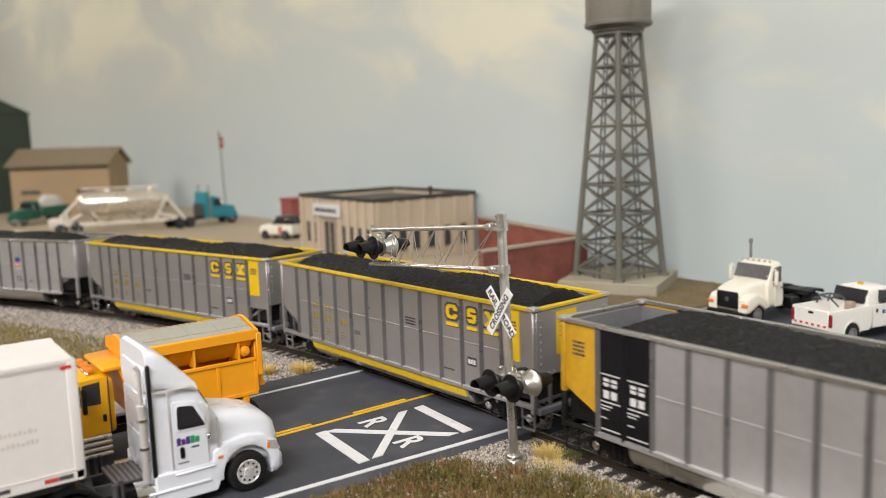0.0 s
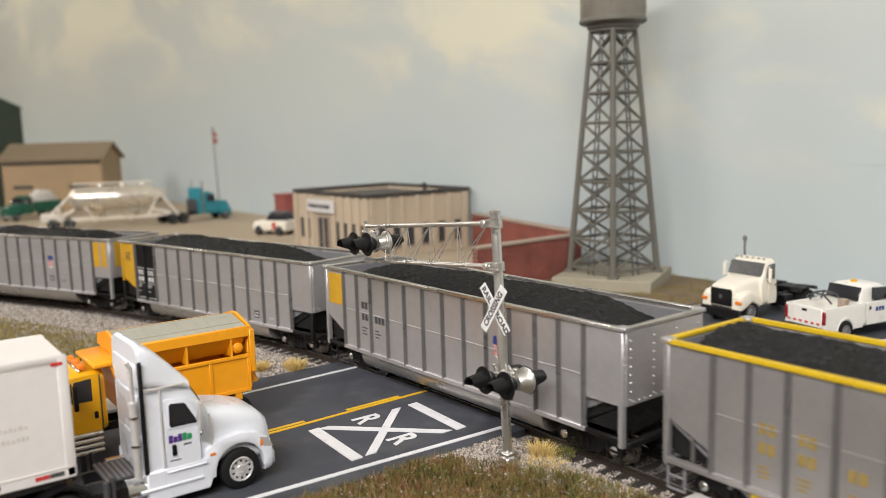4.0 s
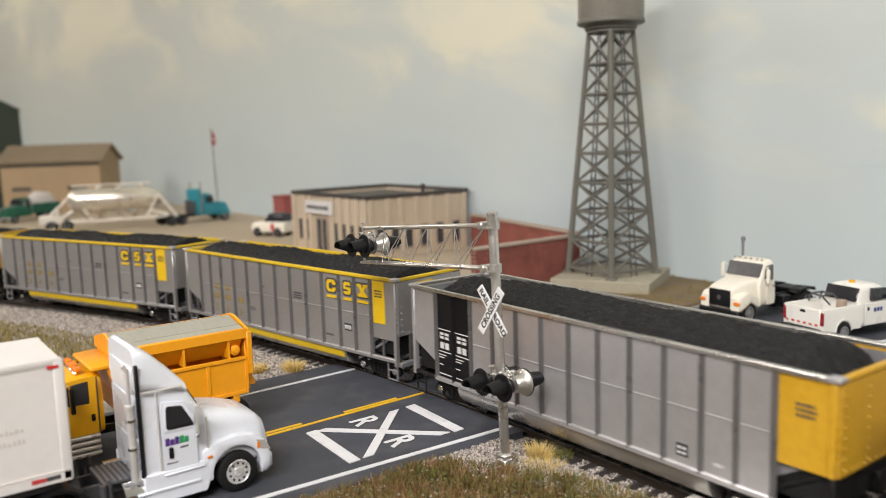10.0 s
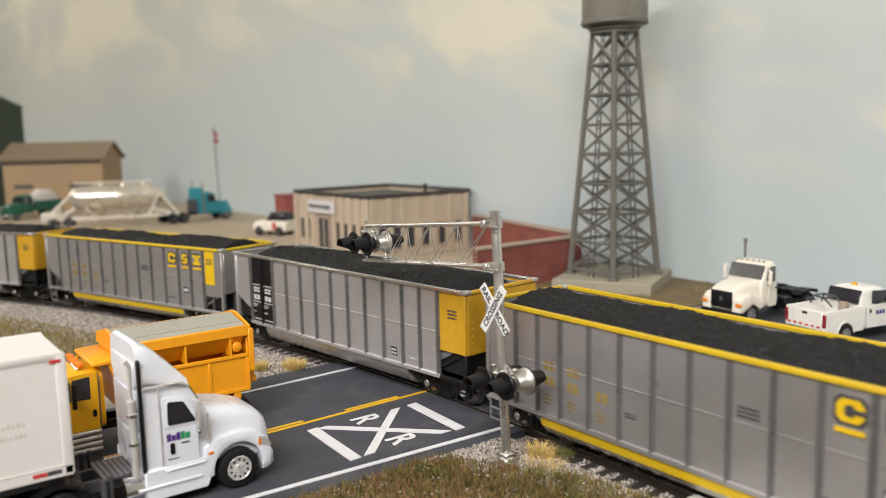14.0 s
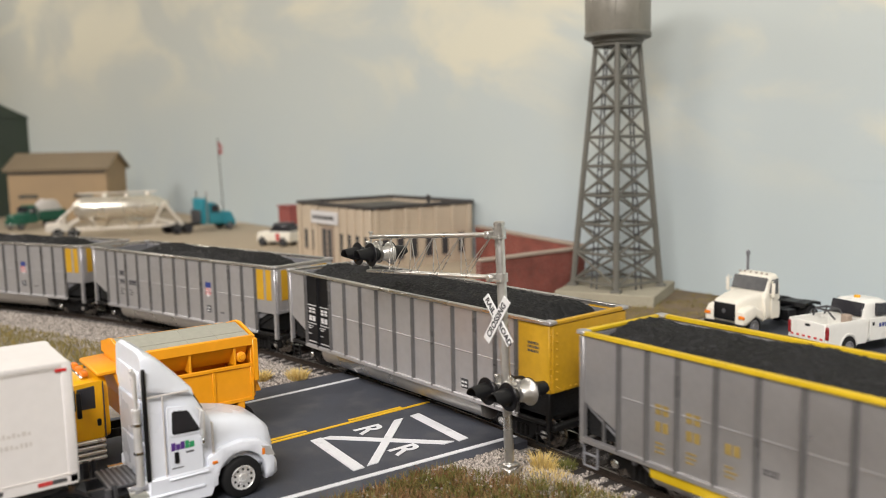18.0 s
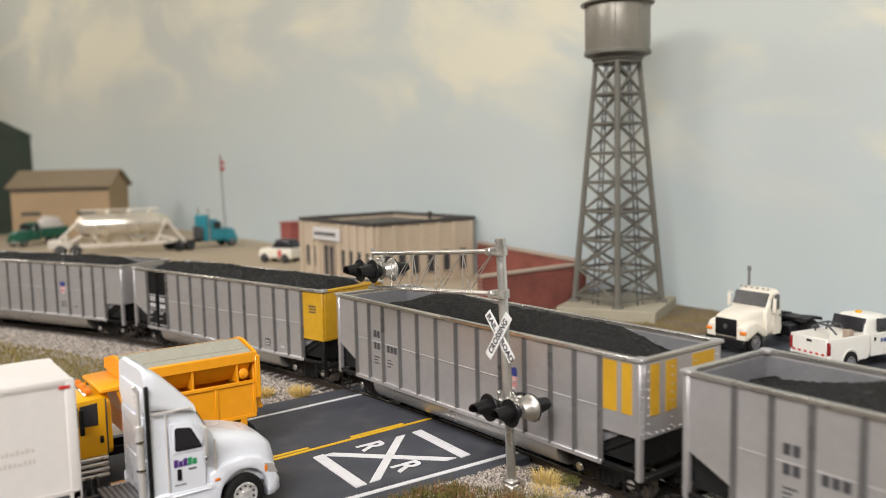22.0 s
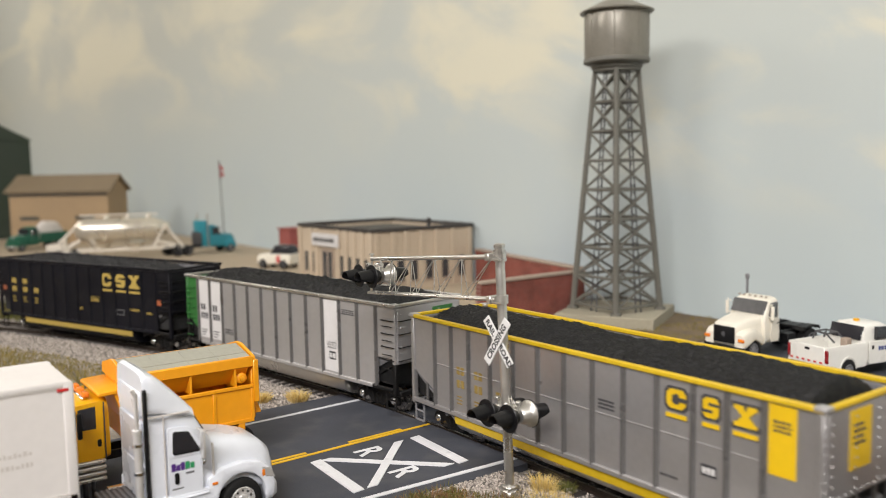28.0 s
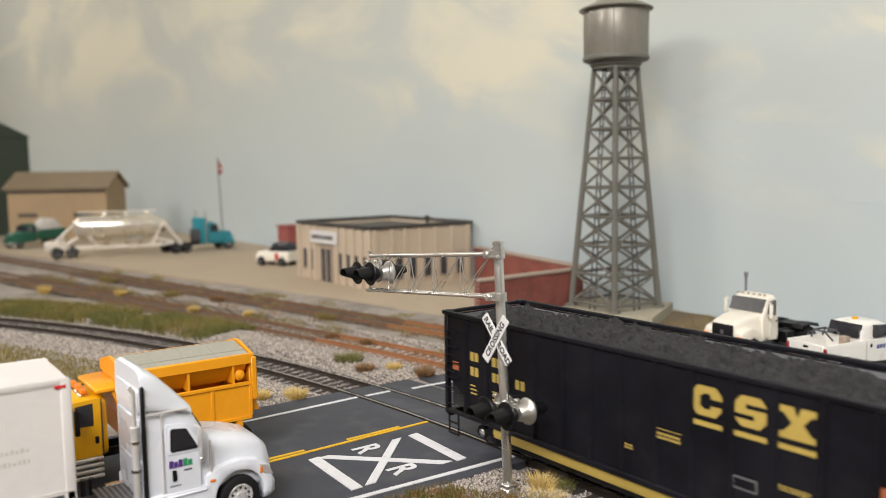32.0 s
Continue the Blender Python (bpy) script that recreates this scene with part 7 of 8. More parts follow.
def tank_rig():
    tr = thing("tractor", "teal day-cab tractor coupled to a tank trailer", "truck", m=P(-751.5, 183, 0.3, 0, 0, 11))
    tr.scale = (1.12, 1.12, 1.12)
    simple_cab(tr, 0, TEAL)
    for s in (-1, 1):
        part("exhaust_pipe", rod(B(), (s * 11, -2, 8), (s * 11, -2, 46), 1.0), CHROME, tr)
        part("frame_rail", box(B(), s * 4.4 - 0.7, s * 4.4 + 0.7, -50, 28, 7, 10, 0.2), PLASTIC, tr)
        for y in (-28, -41):
            road_wheel(tr, s * 7.4, y, 5.9, 6.2, s, SILVER_DULL, True)
    part("sleeper_box", box(B(), -11, 11, -8, -0.5, 8, 38, 0.8, 2), TEAL, tr)
    part("headboard", box(B(), -10, 10, -11, -9.6, 10, 25, 0.3), GREY_PLASTIC, tr)
    tl = thing("tank_trailer", "cream pneumatic tank trailer parked on the yard", "trailer", m=P(-754.5, 114, 0.3, 0, 0, -15.7))
    t = B()
    lathe(t, [(0.5, -86), (6, -86), (12, -80), (14, -75), (14, 4), (12, 10), (6, 24), (0.5, 25)], "y", (0, 0, 36), 32)
    part("tank", t, CREAM_TANK, tl)
    for y in (-60, -35, -10):
        t = B()
        lathe(t, [(13.6, y - 0.5), (14.3, y - 0.4), (14.3, y + 0.4), (13.6, y + 0.5)], "y", (0, 0, 36), 32)
        part("tank_ring", t, CREAM_TANK, tl)
        lathe_t = B()
        lathe(lathe_t, [(3.4, 48), (3.4, 52), (2.8, 53), (0.3, 53.4)], "z", (0, y + 10, 0), 14)
        part("hatch", lathe_t, CREAM_TANK, tl)
    for s in (-1, 1):
        part("walkway_rail", rod(B(), (s * 6, -80, 54), (s * 6, 10, 54), 0.6), CREAM_FRAME, tl)
        part("frame_rail", box(B(), s * 9 - 1, s * 9 + 1, -118, 40, 10, 13, 0.3), CREAM_FRAME, tl)
        for y in (-105, -88):
            road_wheel(tl, s * 7.4, y, 6.6, 6.4, s, RIMM, True)
        for a, b in (((-80, 44), (-114, 13)), ((-80, 24), (-100, 13)), ((18, 40), (38, 13)), ((8, 20), (30, 13)), ((-98, 28), (-98, 12)), ((-80, 44), (-60, 13)), ((18, 40), (4, 13))):
            part("frame_strut", rod(B(), (s * 9, a[0], a[1]), (s * 9, b[0], b[1]), 1.5, n=8), CREAM_FRAME, tl)
    for y in (-58, -18):
        t = B()
        lathe(t, [(14, 20), (9, 14), (3, 9), (2.4, 7), (0.3, 6.8)], "z", (0, y, 0), 18)
        part("discharge_cone", t, CREAM_TANK, tl)
    part("rear_box", box(B(), -11, 11, -118, -100, 13, 20, 0.6), CREAM_FRAME, tl)
    part("king_pin_plate", box(B(), -8, 8, 20, 42, 9.8, 13.2, 0.3), GREY_PLASTIC, tl)
    part("axle", rod(B(), (-10, -105, 6.6), (10, -105, 6.6), 1.2), PLASTIC, tl)
    part("axle", rod(B(), (-10, -88, 6.6), (10, -88, 6.6), 1.2), PLASTIC, tl)


tank_rig()


def green_truck():
    tr = thing("green_truck", "deep green truck with a pale load", "truck", m=P(-985, 22, 0.3, 0, 0, -152))
    simple_cab(tr, 4, DEEP_GREEN)
    part("flatbed", box(B(), -13, 13, -44, 2, 10, 14, 0.4), DEEP_GREEN, tr)
    part("side_board", box(B(), 12, 13.4, -44, 2, 14, 24, 0.3), DEEP_GREEN, tr)
    part("side_board", box(B(), -13.4, -12, -44, 2, 14, 24, 0.3), DEEP_GREEN, tr)
    t = B()
    loft(t, [(-43, 9, 5, 13, 28), (-34, 12, 8, 13, 38), (-14, 12, 8, 13, 40), (0, 9, 5, 13, 30)], 18, 0.6)
    part("covered_load", t, FAINT, tr, "pale covered load")
    for s in (-1, 1):
        road_wheel(tr, s * 7.4, -28, 5.9, 6.0, s, SILVER_DULL, True)


green_truck()


def jeep():
    tr = thing("utility_car", "small white utility car by the office", "car", m=P(-522, 181, 0.3, 0, 0, 118))
    tr.scale = (1.08, 1.08, 1.08)
    t = B()
    loft(t, [(20, 8.6, 8.0, 4.5, 12.5), (18, 9.4, 8.4, 4, 14), (4, 9.6, 8.8, 4, 15), (-18, 9.6, 9.0, 4, 15), (-20, 9.2, 8.6, 5, 14)], 22, 0.32)
    part("body", t, IVORY, tr)
    t = B()
    loft(t, [(4, 8.6, 7.2, 14.5, 16), (0, 8.8, 7.6, 14.5, 22), (-16, 8.8, 7.8, 14.5, 22.4), (-18.5, 8.6, 7.6, 14.5, 20)], 20, 0.35)
    part("cabin", t, SMOKED, tr, "dark glazed cabin")
    part("roof", box(B(), -7.6, 7.6, -17, 0, 21.8, 23, 0.5), GREY_PLASTIC, tr)
    part("door_stripe", box(B(), -9.9, 9.9, -8, -4, 6, 13, 0.2), RED_MARK, tr)
    for s in (-1, 1):
        for y in (13, -12):
            road_wheel(tr, s * 6.6, y, 4.6, 3.2, s, GREY_PLASTIC)


jeep()


def red_shed():
    ob = thing("red_shed", "small red shed beside the office", "shed", m=P(-600, 232, 0))
    part("wall", box(B(), -30, 0, 0, 20, 0, 34, 0.3), RED_SHED, ob)
    part("roof", box(B(), -32, 2, -1.5, 21.5, 34, 36, 0.4), RED_SHED, ob)
    part("door", box(B(), 0, 0.8, 4, 14, 0, 24, 0.2), RED_SHED, ob)
    return ob


RED_SHED = material("faded_red_shed", (0.30, 0.08, 0.07), 0.8, 0.0, 0.1, 2, 20, 0.03)
red_shed()


# ---- ivory cab-and-chassis lorry and white pickup ----
def lorry():
    tr = thing("chassis_lorry", "ivory lorry with bare black chassis on the road", "truck", m=P(42.4, 194.6, 0.1, 0, 0, 175.5))
    tr.scale = (0.90, 0.90, 0.985)
    w = 14.0
    # forward +y
    t = B()
    loft(t, [(6, w, w - 1, 8, 21), (4.0, w, w - 1.6, 8, 26), (0.8, w, w - 2.2, 8, 31.6), (-2, w, w - 2.2, 8, 32.6), (-6.6, w, w - 1.8, 8, 32.6), (-7.4, w - 0.3, w - 2.2, 8, 32)], 28, 0.28)
    part("cab", t, IVORY, tr)
    t = B()
    loft(t, [(24.8, 8.4, 7.8, 9, 18.5), (23.6, 9.2, 8.2, 8, 20.4), (16, 10.6, 9.2, 8, 22.2), (5, 12.2, 11, 8, 23.6)], 26, 0.34)
    part("hood", t, IVORY, tr)
    part("grille", box(B(), -7.4, 7.4, 24.2, 25.6, 9.4, 18.4, 0.6, 2), PLASTIC, tr, "large black grille")
    lathe_t = B()
    lathe(lathe_t, [(0.2, 25.5), (1.3, 25.6), (1.3, 25.8), (0.2, 25.9)], "y", (0, 0, 14.2), 14)
    part("badge", lathe_t, GREY_PLASTIC, tr)
    part("front_bumper", box(B(), -w, w, 23.5, 26.4, 3.4, 8.2, 0.5), PLASTIC, tr)
    part("windscreen", prism(B(), [(5.7, 23.8), (2.3, 30.8), (1.2, 30.5), (4.4, 23.6)], "x", -11.4, 11.4, 0.15), SCREEN, tr, "clear grey windscreen")
    for s in (-1, 1):
        t = B()
        loft(t, [(25, 3.2, 2.6, 7.5, 14.5), (23, 3.8, 3.0, 7.5, 16.4), (15, 4.0, 3.2, 11.5, 17.6), (8, 3.4, 2.6, 8, 14)], 18, 0.4, Matrix.Translation((s * 10.6, 0, 0)))
        part("fender", t, IVORY, tr)
        part("turn_signal", box(B(), *sorted((s * 10.0, s * 14.0)), 24.4, 25.7, 11.0, 12.8, 0.3), LENS_AMBER, tr)
        door = part("door", box(B(), *sorted((s * 13.5, s * 14.3)), -5.6, 1.5, 9, 21.6, 0.3), IVORY, tr)
        part("window", prism(B(), [(2.0, 22.2), (0.2, 29.6), (-4.8, 30.2), (-4.8, 22.0)], "x", *sorted((s * 12.4, s * 13.85)), 0.2), SCREEN, door)
        part("door_handle", box(B(), *sorted((s * 14.2, s * 14.6)), -4.9, -3.6, 18.4, 19.4, 0.2), PLASTIC, door)
        t = B()
        box(t, *sorted((s * 15.0, s * 17.2)), 2.4, 3.4, 21, 28.6, 0.4, 2)
        rod(t, (s * 13.5, 2.5, 28.4), (s * 16, 2.9, 29.6), 0.3)
        rod(t, (s * 13.5, 2.5, 22.5), (s * 16, 2.9, 22.6), 0.3)
        part("mirror", t, IVORY, tr)
        part("frame_rail", box(B(), s * 4.8 - 0.9, s * 4.8 + 0.9, -50, 20, 7.6, 11.4, 0.2), PLASTIC, tr)
        road_wheel(tr, s * 9.6, 15.5, 6.2, 3.9, s, SILVER_DULL)
        road_wheel(tr, s * 7.2, -38, 6.2, 6.6, s, SILVER_DULL, True)
        part("battery_box", box(B(), *sorted((s * 6, s * 11.5)), -26, -18, 5, 11, 0.4), PLASTIC, tr)
        t = B()
        prism(t, [(-30, 11.4), (-31, 13.6), (-38, 14.6), (-45, 13.6), (-46, 11.4), (-45, 12.6), (-38, 13.4), (-31, 12.6)], "x", *sorted((s * 6.6, s * 14)))
        part("mudguard", t, PLASTIC, tr)
    for x in (-6, -2, 2, 6, 9.4, -9.4):
        part("roof_marker", box(B(), x - 0.6, x + 0.6, -0.4, 0.8, 32.3, 33.0, 0.2), COPING, tr)
    for y in (-10, -18, -26, -34, -48):
        part("cross_member", box(B(), -4.8, 4.8, y - 1, y + 1, 8, 10.6, 0.2), PLASTIC, tr)
    part("fifth_wheel", box(B(), -7, 7, -44, -32, 11.4, 13.4, 0.4), PLASTIC, tr)
    t = B()
    rod(t, (11.5, -9.5, 9), (11.5, -9.5, 41.5), 0.8)
    lathe(t, [(0.9, 40), (1.3, 40.6), (1.3, 42.4), (0.4, 43)], "z", (11.5, -9.5, 0), 12)
    part("exhaust_pipe", t, SILVER_DULL, tr)
    part("rear_axle", rod(B(), (-8, -38, 6.2), (8, -38, 6.2), 1.2), PLASTIC, tr)
    part("front_axle", rod(B(), (-9, 15.5, 6.2), (9, 15.5, 6.2), 0.9), PLASTIC, tr)
    return tr


SCREEN = material("grey_screen", (0.12, 0.12, 0.122), 0.12, 0.0, 0.15, 3, 10, 0.0)


def pickup():
    tr = thing("pickup_truck", "white utility pickup with amber roof beacon", "truck", m=P(95.9, 199.5, 0.1, 0, 0, -12))
    tr.scale = (0.94, 0.94, 1.0)
    w = 12.4
    t = B()
    loft(t, [(38, 10.4, 9.6, 6, 13.5), (36.5, 11.6, 10.4, 5, 15.6), (26, 12.2, 11.2, 5, 17.0), (12, 12.4, 11.6, 5, 17.6)], 26, 0.32)
    part("hood", t, OFF_WHITE, tr)
    t = B()
    loft(t, [(17, 12.2, 10.6, 5, 17.5), (13, 12.2, 9.6, 5, 23.2), (9, 12.2, 9.2, 5, 25.0), (-4, 12.2, 9.2, 5, 25.2), (-7, 12.2, 9.8, 5, 23.0), (-8, 12.2, 10.4, 5, 18)], 28, 0.3)
    part("cab", t, OFF_WHITE, tr)
    for s in (-1, 1):
        t = B()
        loft(t, [(-7.5, 1.0, 0.8, 5.5, 17.2), (-34, 1.0, 0.8, 5.5, 17.0)], 14, 0.3, Matrix.Translation((s * 11.4, 0, 0)))
        bed = part("bed_side", t, OFF_WHITE, tr)
        t = B()
        out = [(-25.8, 5.4)]
        for k in range(9):
            a = radians(180 - 180 * k / 8)
            out.append((-20.0 + 5.8 * math.cos(a), 5.6 + 6.0 * math.sin(a)))
        for k in range(8, -1, -1):
            a = radians(180 - 180 * k / 8)
            out.append((-20.0 + 5.45 * math.cos(a), 5.4 + 5.55 * math.sin(a)))
        prism(t, out, "x", *sorted((s * 11.6, s * 12.75)))
        part("wheel_arch", t, OFF_WHITE, tr)
        t = B()
        lathe(t, [(0.2, 0), (5.0, 0), (5.0, 0.3), (0.2, 0.4)], "x", (s * 12.3, -20, 5.4), 20)
        part("wheel_well", t, PLASTIC, tr)
        part("tail_light", box(B(), *sorted((s * 10.6, s * 12.5)), -34.6, -33.6, 9.5, 15.6, 0.3), TAIL_RED, tr, "dark red tail light")
        part("window", prism(B(), [(12.6, 18.2), (10.0, 23.4), (0.6, 23.8), (0.6, 17.8)], "x", *sorted((s * 10.2, s * 12.0))), SMOKED, tr, "dark side window")
        door = part("door", box(B(), *sorted((s * 12.1, s * 12.6)), -5.5, 11.5, 6.5, 17.4, 0.3), OFF_WHITE, tr)
        part("door_handle", box(B(), *sorted((s * 12.5, s * 12.9)), -3.8, -2.4, 13.6, 15.4, 0.2), PLASTIC, door)
        for k in range(3):
            part("emblem_bar", box(B(), *sorted((s * 12.5, s * 12.72)), 1.0 + 2.2 * k, 2.7 + 2.2 * k, 12.6, 14.6, 0.1), BLUE_MARK, door)
        road_wheel(tr, s * 9.3, -20, 5.0, 3.6, s, SILVER_DULL)
        road_wheel(tr, s * 9.3, 26, 5.0, 3.6, s, SILVER_DULL)
        part("mirror", box(B(), *sorted((s * 12.6, s * 15)), 11, 12.4, 16.5, 19.6, 0.3), PLASTIC, tr)
    part("bed_floor", box(B(), -10.6, 10.6, -33.5, -7.6, 9.4, 10.4), OFF_WHITE, tr)
    gate = part("tailgate", box(B(), -10.6, 10.6, -34.6, -33.2, 7.5, 16.8, 0.35), OFF_WHITE, tr)
    part("gate_latch", box(B(), -1.6, 1.6, -34.8, -34.4, 14.4, 15.6, 0.2), PLASTIC, gate)
    for k in range(6):
        x = -9.2 + 3.6 * k
        part("reflector", box(B(), x - 1.0, x + 0.6, -34.85, -34.5, 9.0, 9.9), RED_MARK, gate)
    part("rear_bumper", box(B(), -12.2, 12.2, -37.2, -34.4, 4.0, 7.6, 0.5), PLASTIC, tr)
    part("rear_window", prism(B(), [(-7.6, 17.8), (-5.6, 24.0), (-6.6, 24.2), (-8.9, 17.8)], "x", -9.4, 9.4, 0.15), SMOKED, tr, "dark rear window")
    t = box(B(), -1.2, 1.2, -1.2, 1.2, 24.8, 26.4, 0.4, 2)
    part("roof_beacon", t, AMBER_YELLOW, tr, "amber roof beacon")
    for y in (-11, -19):
        for p, q in (((-10.4, 16.5), (-8.8, 20.4)), ((-8.8, 20.4), (-2, 20.0)), ((-2, 20.0), (3, 16.5))):
            part("rack_pipe", rod(B(), (p[0], y, p[1]), (q[0], y, q[1]), 0.5, n=6), GREY_PLASTIC, tr)
    for x, z in ((-8.8, 20.4), (-2, 20.0)):
        part("rack_pipe", rod(B(), (x, -11, z), (x, -19, z), 0.5, n=6), GREY_PLASTIC, tr)
    part("tool_box", box(B(), 2, 6, -14, -10, 10.2, 18.5, 0.4), COPING, tr)
    part("coil", lathe(B(), [(1.8, 10.2), (3.4, 10.4), (3.6, 12), (3.4, 13.6), (1.8, 13.8)], "z", (5.5, -22, 0), 16), COPING, tr)
    for y in (-20, 26):
        part("axle", rod(B(), (-9, y, 5.2), (9, y, 5.2), 0.8), PLASTIC, tr)
    return tr


lorry()
pickup()


# ---- ballast, grass, bushes ----
def fast_mesh(name, verts, faces, mt):
    """A triangle mesh from arrays in millimetres."""
    me = bpy.data.meshes.new(name)
    me.vertices.add(len(verts))
    me.vertices.foreach_set("co", (verts * MM).astype(np.float32).ravel())
    me.loops.add(faces.size)
    me.loops.foreach_set("vertex_index", faces.astype(np.int32).ravel())
    me.polygons.add(len(faces))
    me.polygons.foreach_set("loop_start", np.arange(0, faces.size, 3, dtype=np.int32))
    me.update(calc_edges=True)
    me.materials.append(mt)
    return me


STONE_MID = material("grey_ballast_stone", (0.24, 0.215, 0.20), 0.85, 0.0, 0.1, 0.6, 40, 0.05, by_island=0.6)
RNG = np.random.RandomState(11)
GROUND_Z = {}


def heights(xy):
    """Ground height for many places, sampled on a grid of 4 mm."""
    out = np.empty(len(xy))
    for i, (x, y) in enumerate(xy):
        key = (round(x / 4), round(y / 4))
        if key not in GROUND_Z:
            GROUND_Z[key] = ground_height(key[0] * 4, key[1] * 4)
        out[i] = GROUND_Z[key]
    return out


OCTA = np.array([(1, 0, 0), (-1, 0, 0), (0, 1, 0), (0, -1, 0), (0, 0, 1), (0, 0, -1)], float)
OCTA_F = np.array([(0, 2, 4), (2, 1, 4), (1, 3, 4), (3, 0, 4), (2, 0, 5), (1, 2, 5), (3, 1, 5), (0, 3, 5)])


def stones(label, xy, size, mt, lift=0.1):
    n = len(xy)
    z = heights(xy) + lift
    sc = RNG.uniform(size[0], size[1], (n, 1, 1))
    v = OCTA[None] * sc * RNG.uniform(0.6, 1.25, (n, 6, 1))
    a = RNG.uniform(0, 2 * np.pi, n)
    b = RNG.uniform(-0.7, 0.7, n)
    ca, sa, cb, sb = np.cos(a)[:, None], np.sin(a)[:, None], np.cos(b)[:, None], np.sin(b)[:, None]
    x, y, zz = v[..., 0], v[..., 1], v[..., 2]
    y, zz = y * cb - zz * sb, y * sb + zz * cb
    x, y = x * ca - y * sa, x * sa + y * ca
    verts = np.stack([x + xy[:, :1], y + xy[:, 1:], zz + z[:, None]], -1).reshape(-1, 3)
    faces = (OCTA_F[None] + 6 * np.arange(n)[:, None, None]).reshape(-1, 3)
    return tagged(part("ballast", fast_mesh("ballast", verts, faces, mt), mt), label, "ballast", kind="stuff")


def scatter(n, x0, x1, y0, y1, keep):
    p = np.column_stack([RNG.uniform(x0, x1, n), RNG.uniform(y0, y1, n)])
    return p[[bool(keep(x, y)) for x, y in p]]


def off_road(x, y):
    d = road_x(y)
    return not (-29 < x < 89.6 if y < 8 else -27 + d < x < 91 + d)


def grass_line(x):
    return min(-20.0, -49.0 + 0.52 * (x - 86)) + 4.0 * smooth_noise(x, 0, 9, 7.7)


def clear_of_ties(x, y, z_tie=True):
    """Between the ties of the straight, not on rails."""
    if abs(abs(y) - 8.25) < 1.3:
        return False
    if abs(y) < 15.4 and x > -12:
        k = ((x + 3250 + 1.6) % 6.4)
        return k > 3.4
    return True


near_light = scatter(32000, 88.5, 240, -70, -9.8, lambda x, y: off_road(x, y) and y > grass_line(x) - 8 and clear_of_ties(x, y) and (y < -17 or RNG.rand() < 0.5))
stones("pale grey gravel beside the crossing", near_light, (0.3, 0.66), STONE, 0.5)
bed = scatter(17000, 88, 330, -17, 17, lambda x, y: off_road(x, y) and clear_of_ties(x, y))
stones("dark grey ballast between the ties", bed, (0.35, 0.8), STONE_DARK)


def beside_curve(n, s0, s1, o0, o1):
    pts = []
    for s, o in zip(RNG.uniform(s0, s1, n), RNG.uniform(o0, o1, n)):
        if abs(abs(o) - 8.25) < 1.3:
            continue
        if abs(o) < 15.4 and ((s + 3250 + 1.6) % 6.4) < 3.4:
            continue
        x, y, a = track_at(s, o)
        if off_road(x, y):
            pts.append((x, y))
    return np.array(pts)


stones("grey ballast along the curved track", beside_curve(26000, -520, -26, -17, 17), (0.4, 0.9), STONE_MID)
stones("pale ballast shoulder along the curved track", beside_curve(26000, -460, -26, -62, -15), (0.4, 0.95), STONE)
stones("pale ballast between the tracks", beside_curve(26000, -420, -26, 15, 62), (0.4, 0.95), STONE)


def grass_material(name, colours):
    mt = bpy.data.materials.new(name)
    mt.use_nodes = True
    n, l = mt.node_tree.nodes, mt.node_tree.links
    b = n["Principled BSDF"]
    b.inputs["Roughness"].default_value = 0.75
    b.inputs["Specular IOR Level"].default_value = 0.3
    g = n.new("ShaderNodeNewGeometry")
    r = n.new("ShaderNodeValToRGB")
    e = r.color_ramp.elements
    while len(e) < len(colours):
        e.new(0.5)
    for i, c in enumerate(colours):
        e[i].position, e[i].color = i / (len(colours) - 1), (*c, 1)
    l.new(g.outputs["Random Per Island"], r.inputs[0])
    l.new(r.outputs[0], b.inputs["Base Color"])
    return mt


GRASS_MIX = grass_material("mixed_meadow_grass", [(0.07, 0.075, 0.016), (0.13, 0.13, 0.03), (0.20, 0.15, 0.05), (0.22, 0.075, 0.035), (0.10, 0.11, 0.022), (0.16, 0.16, 0.04), (0.33, 0.25, 0.11)])
GRASS_STRAW = grass_material("straw_grass", [(0.66, 0.47, 0.13), (0.80, 0.62, 0.24), (0.56, 0.38, 0.10), (0.78, 0.65, 0.36)])
GRASS_DRY = grass_material("dry_pale_grass", [(0.30, 0.24, 0.09), (0.24, 0.22, 0.07), (0.38, 0.29, 0.13), (0.16, 0.17, 0.05)])
GRASS_OLIVE = grass_material("olive_field_grass", [(0.23, 0.18, 0.05), (0.32, 0.24, 0.075), (0.17, 0.16, 0.04), (0.36, 0.27, 0.11)])
GRASS_GREEN = grass_material("dark_green_grass", [(0.10, 0.12, 0.03), (0.16, 0.17, 0.045), (0.22, 0.19, 0.07), (0.13, 0.14, 0.03)])
BUSH_RUST = grass_material("rust_brown_foliage", [(0.24, 0.13, 0.06), (0.32, 0.19, 0.09), (0.16, 0.09, 0.04)])


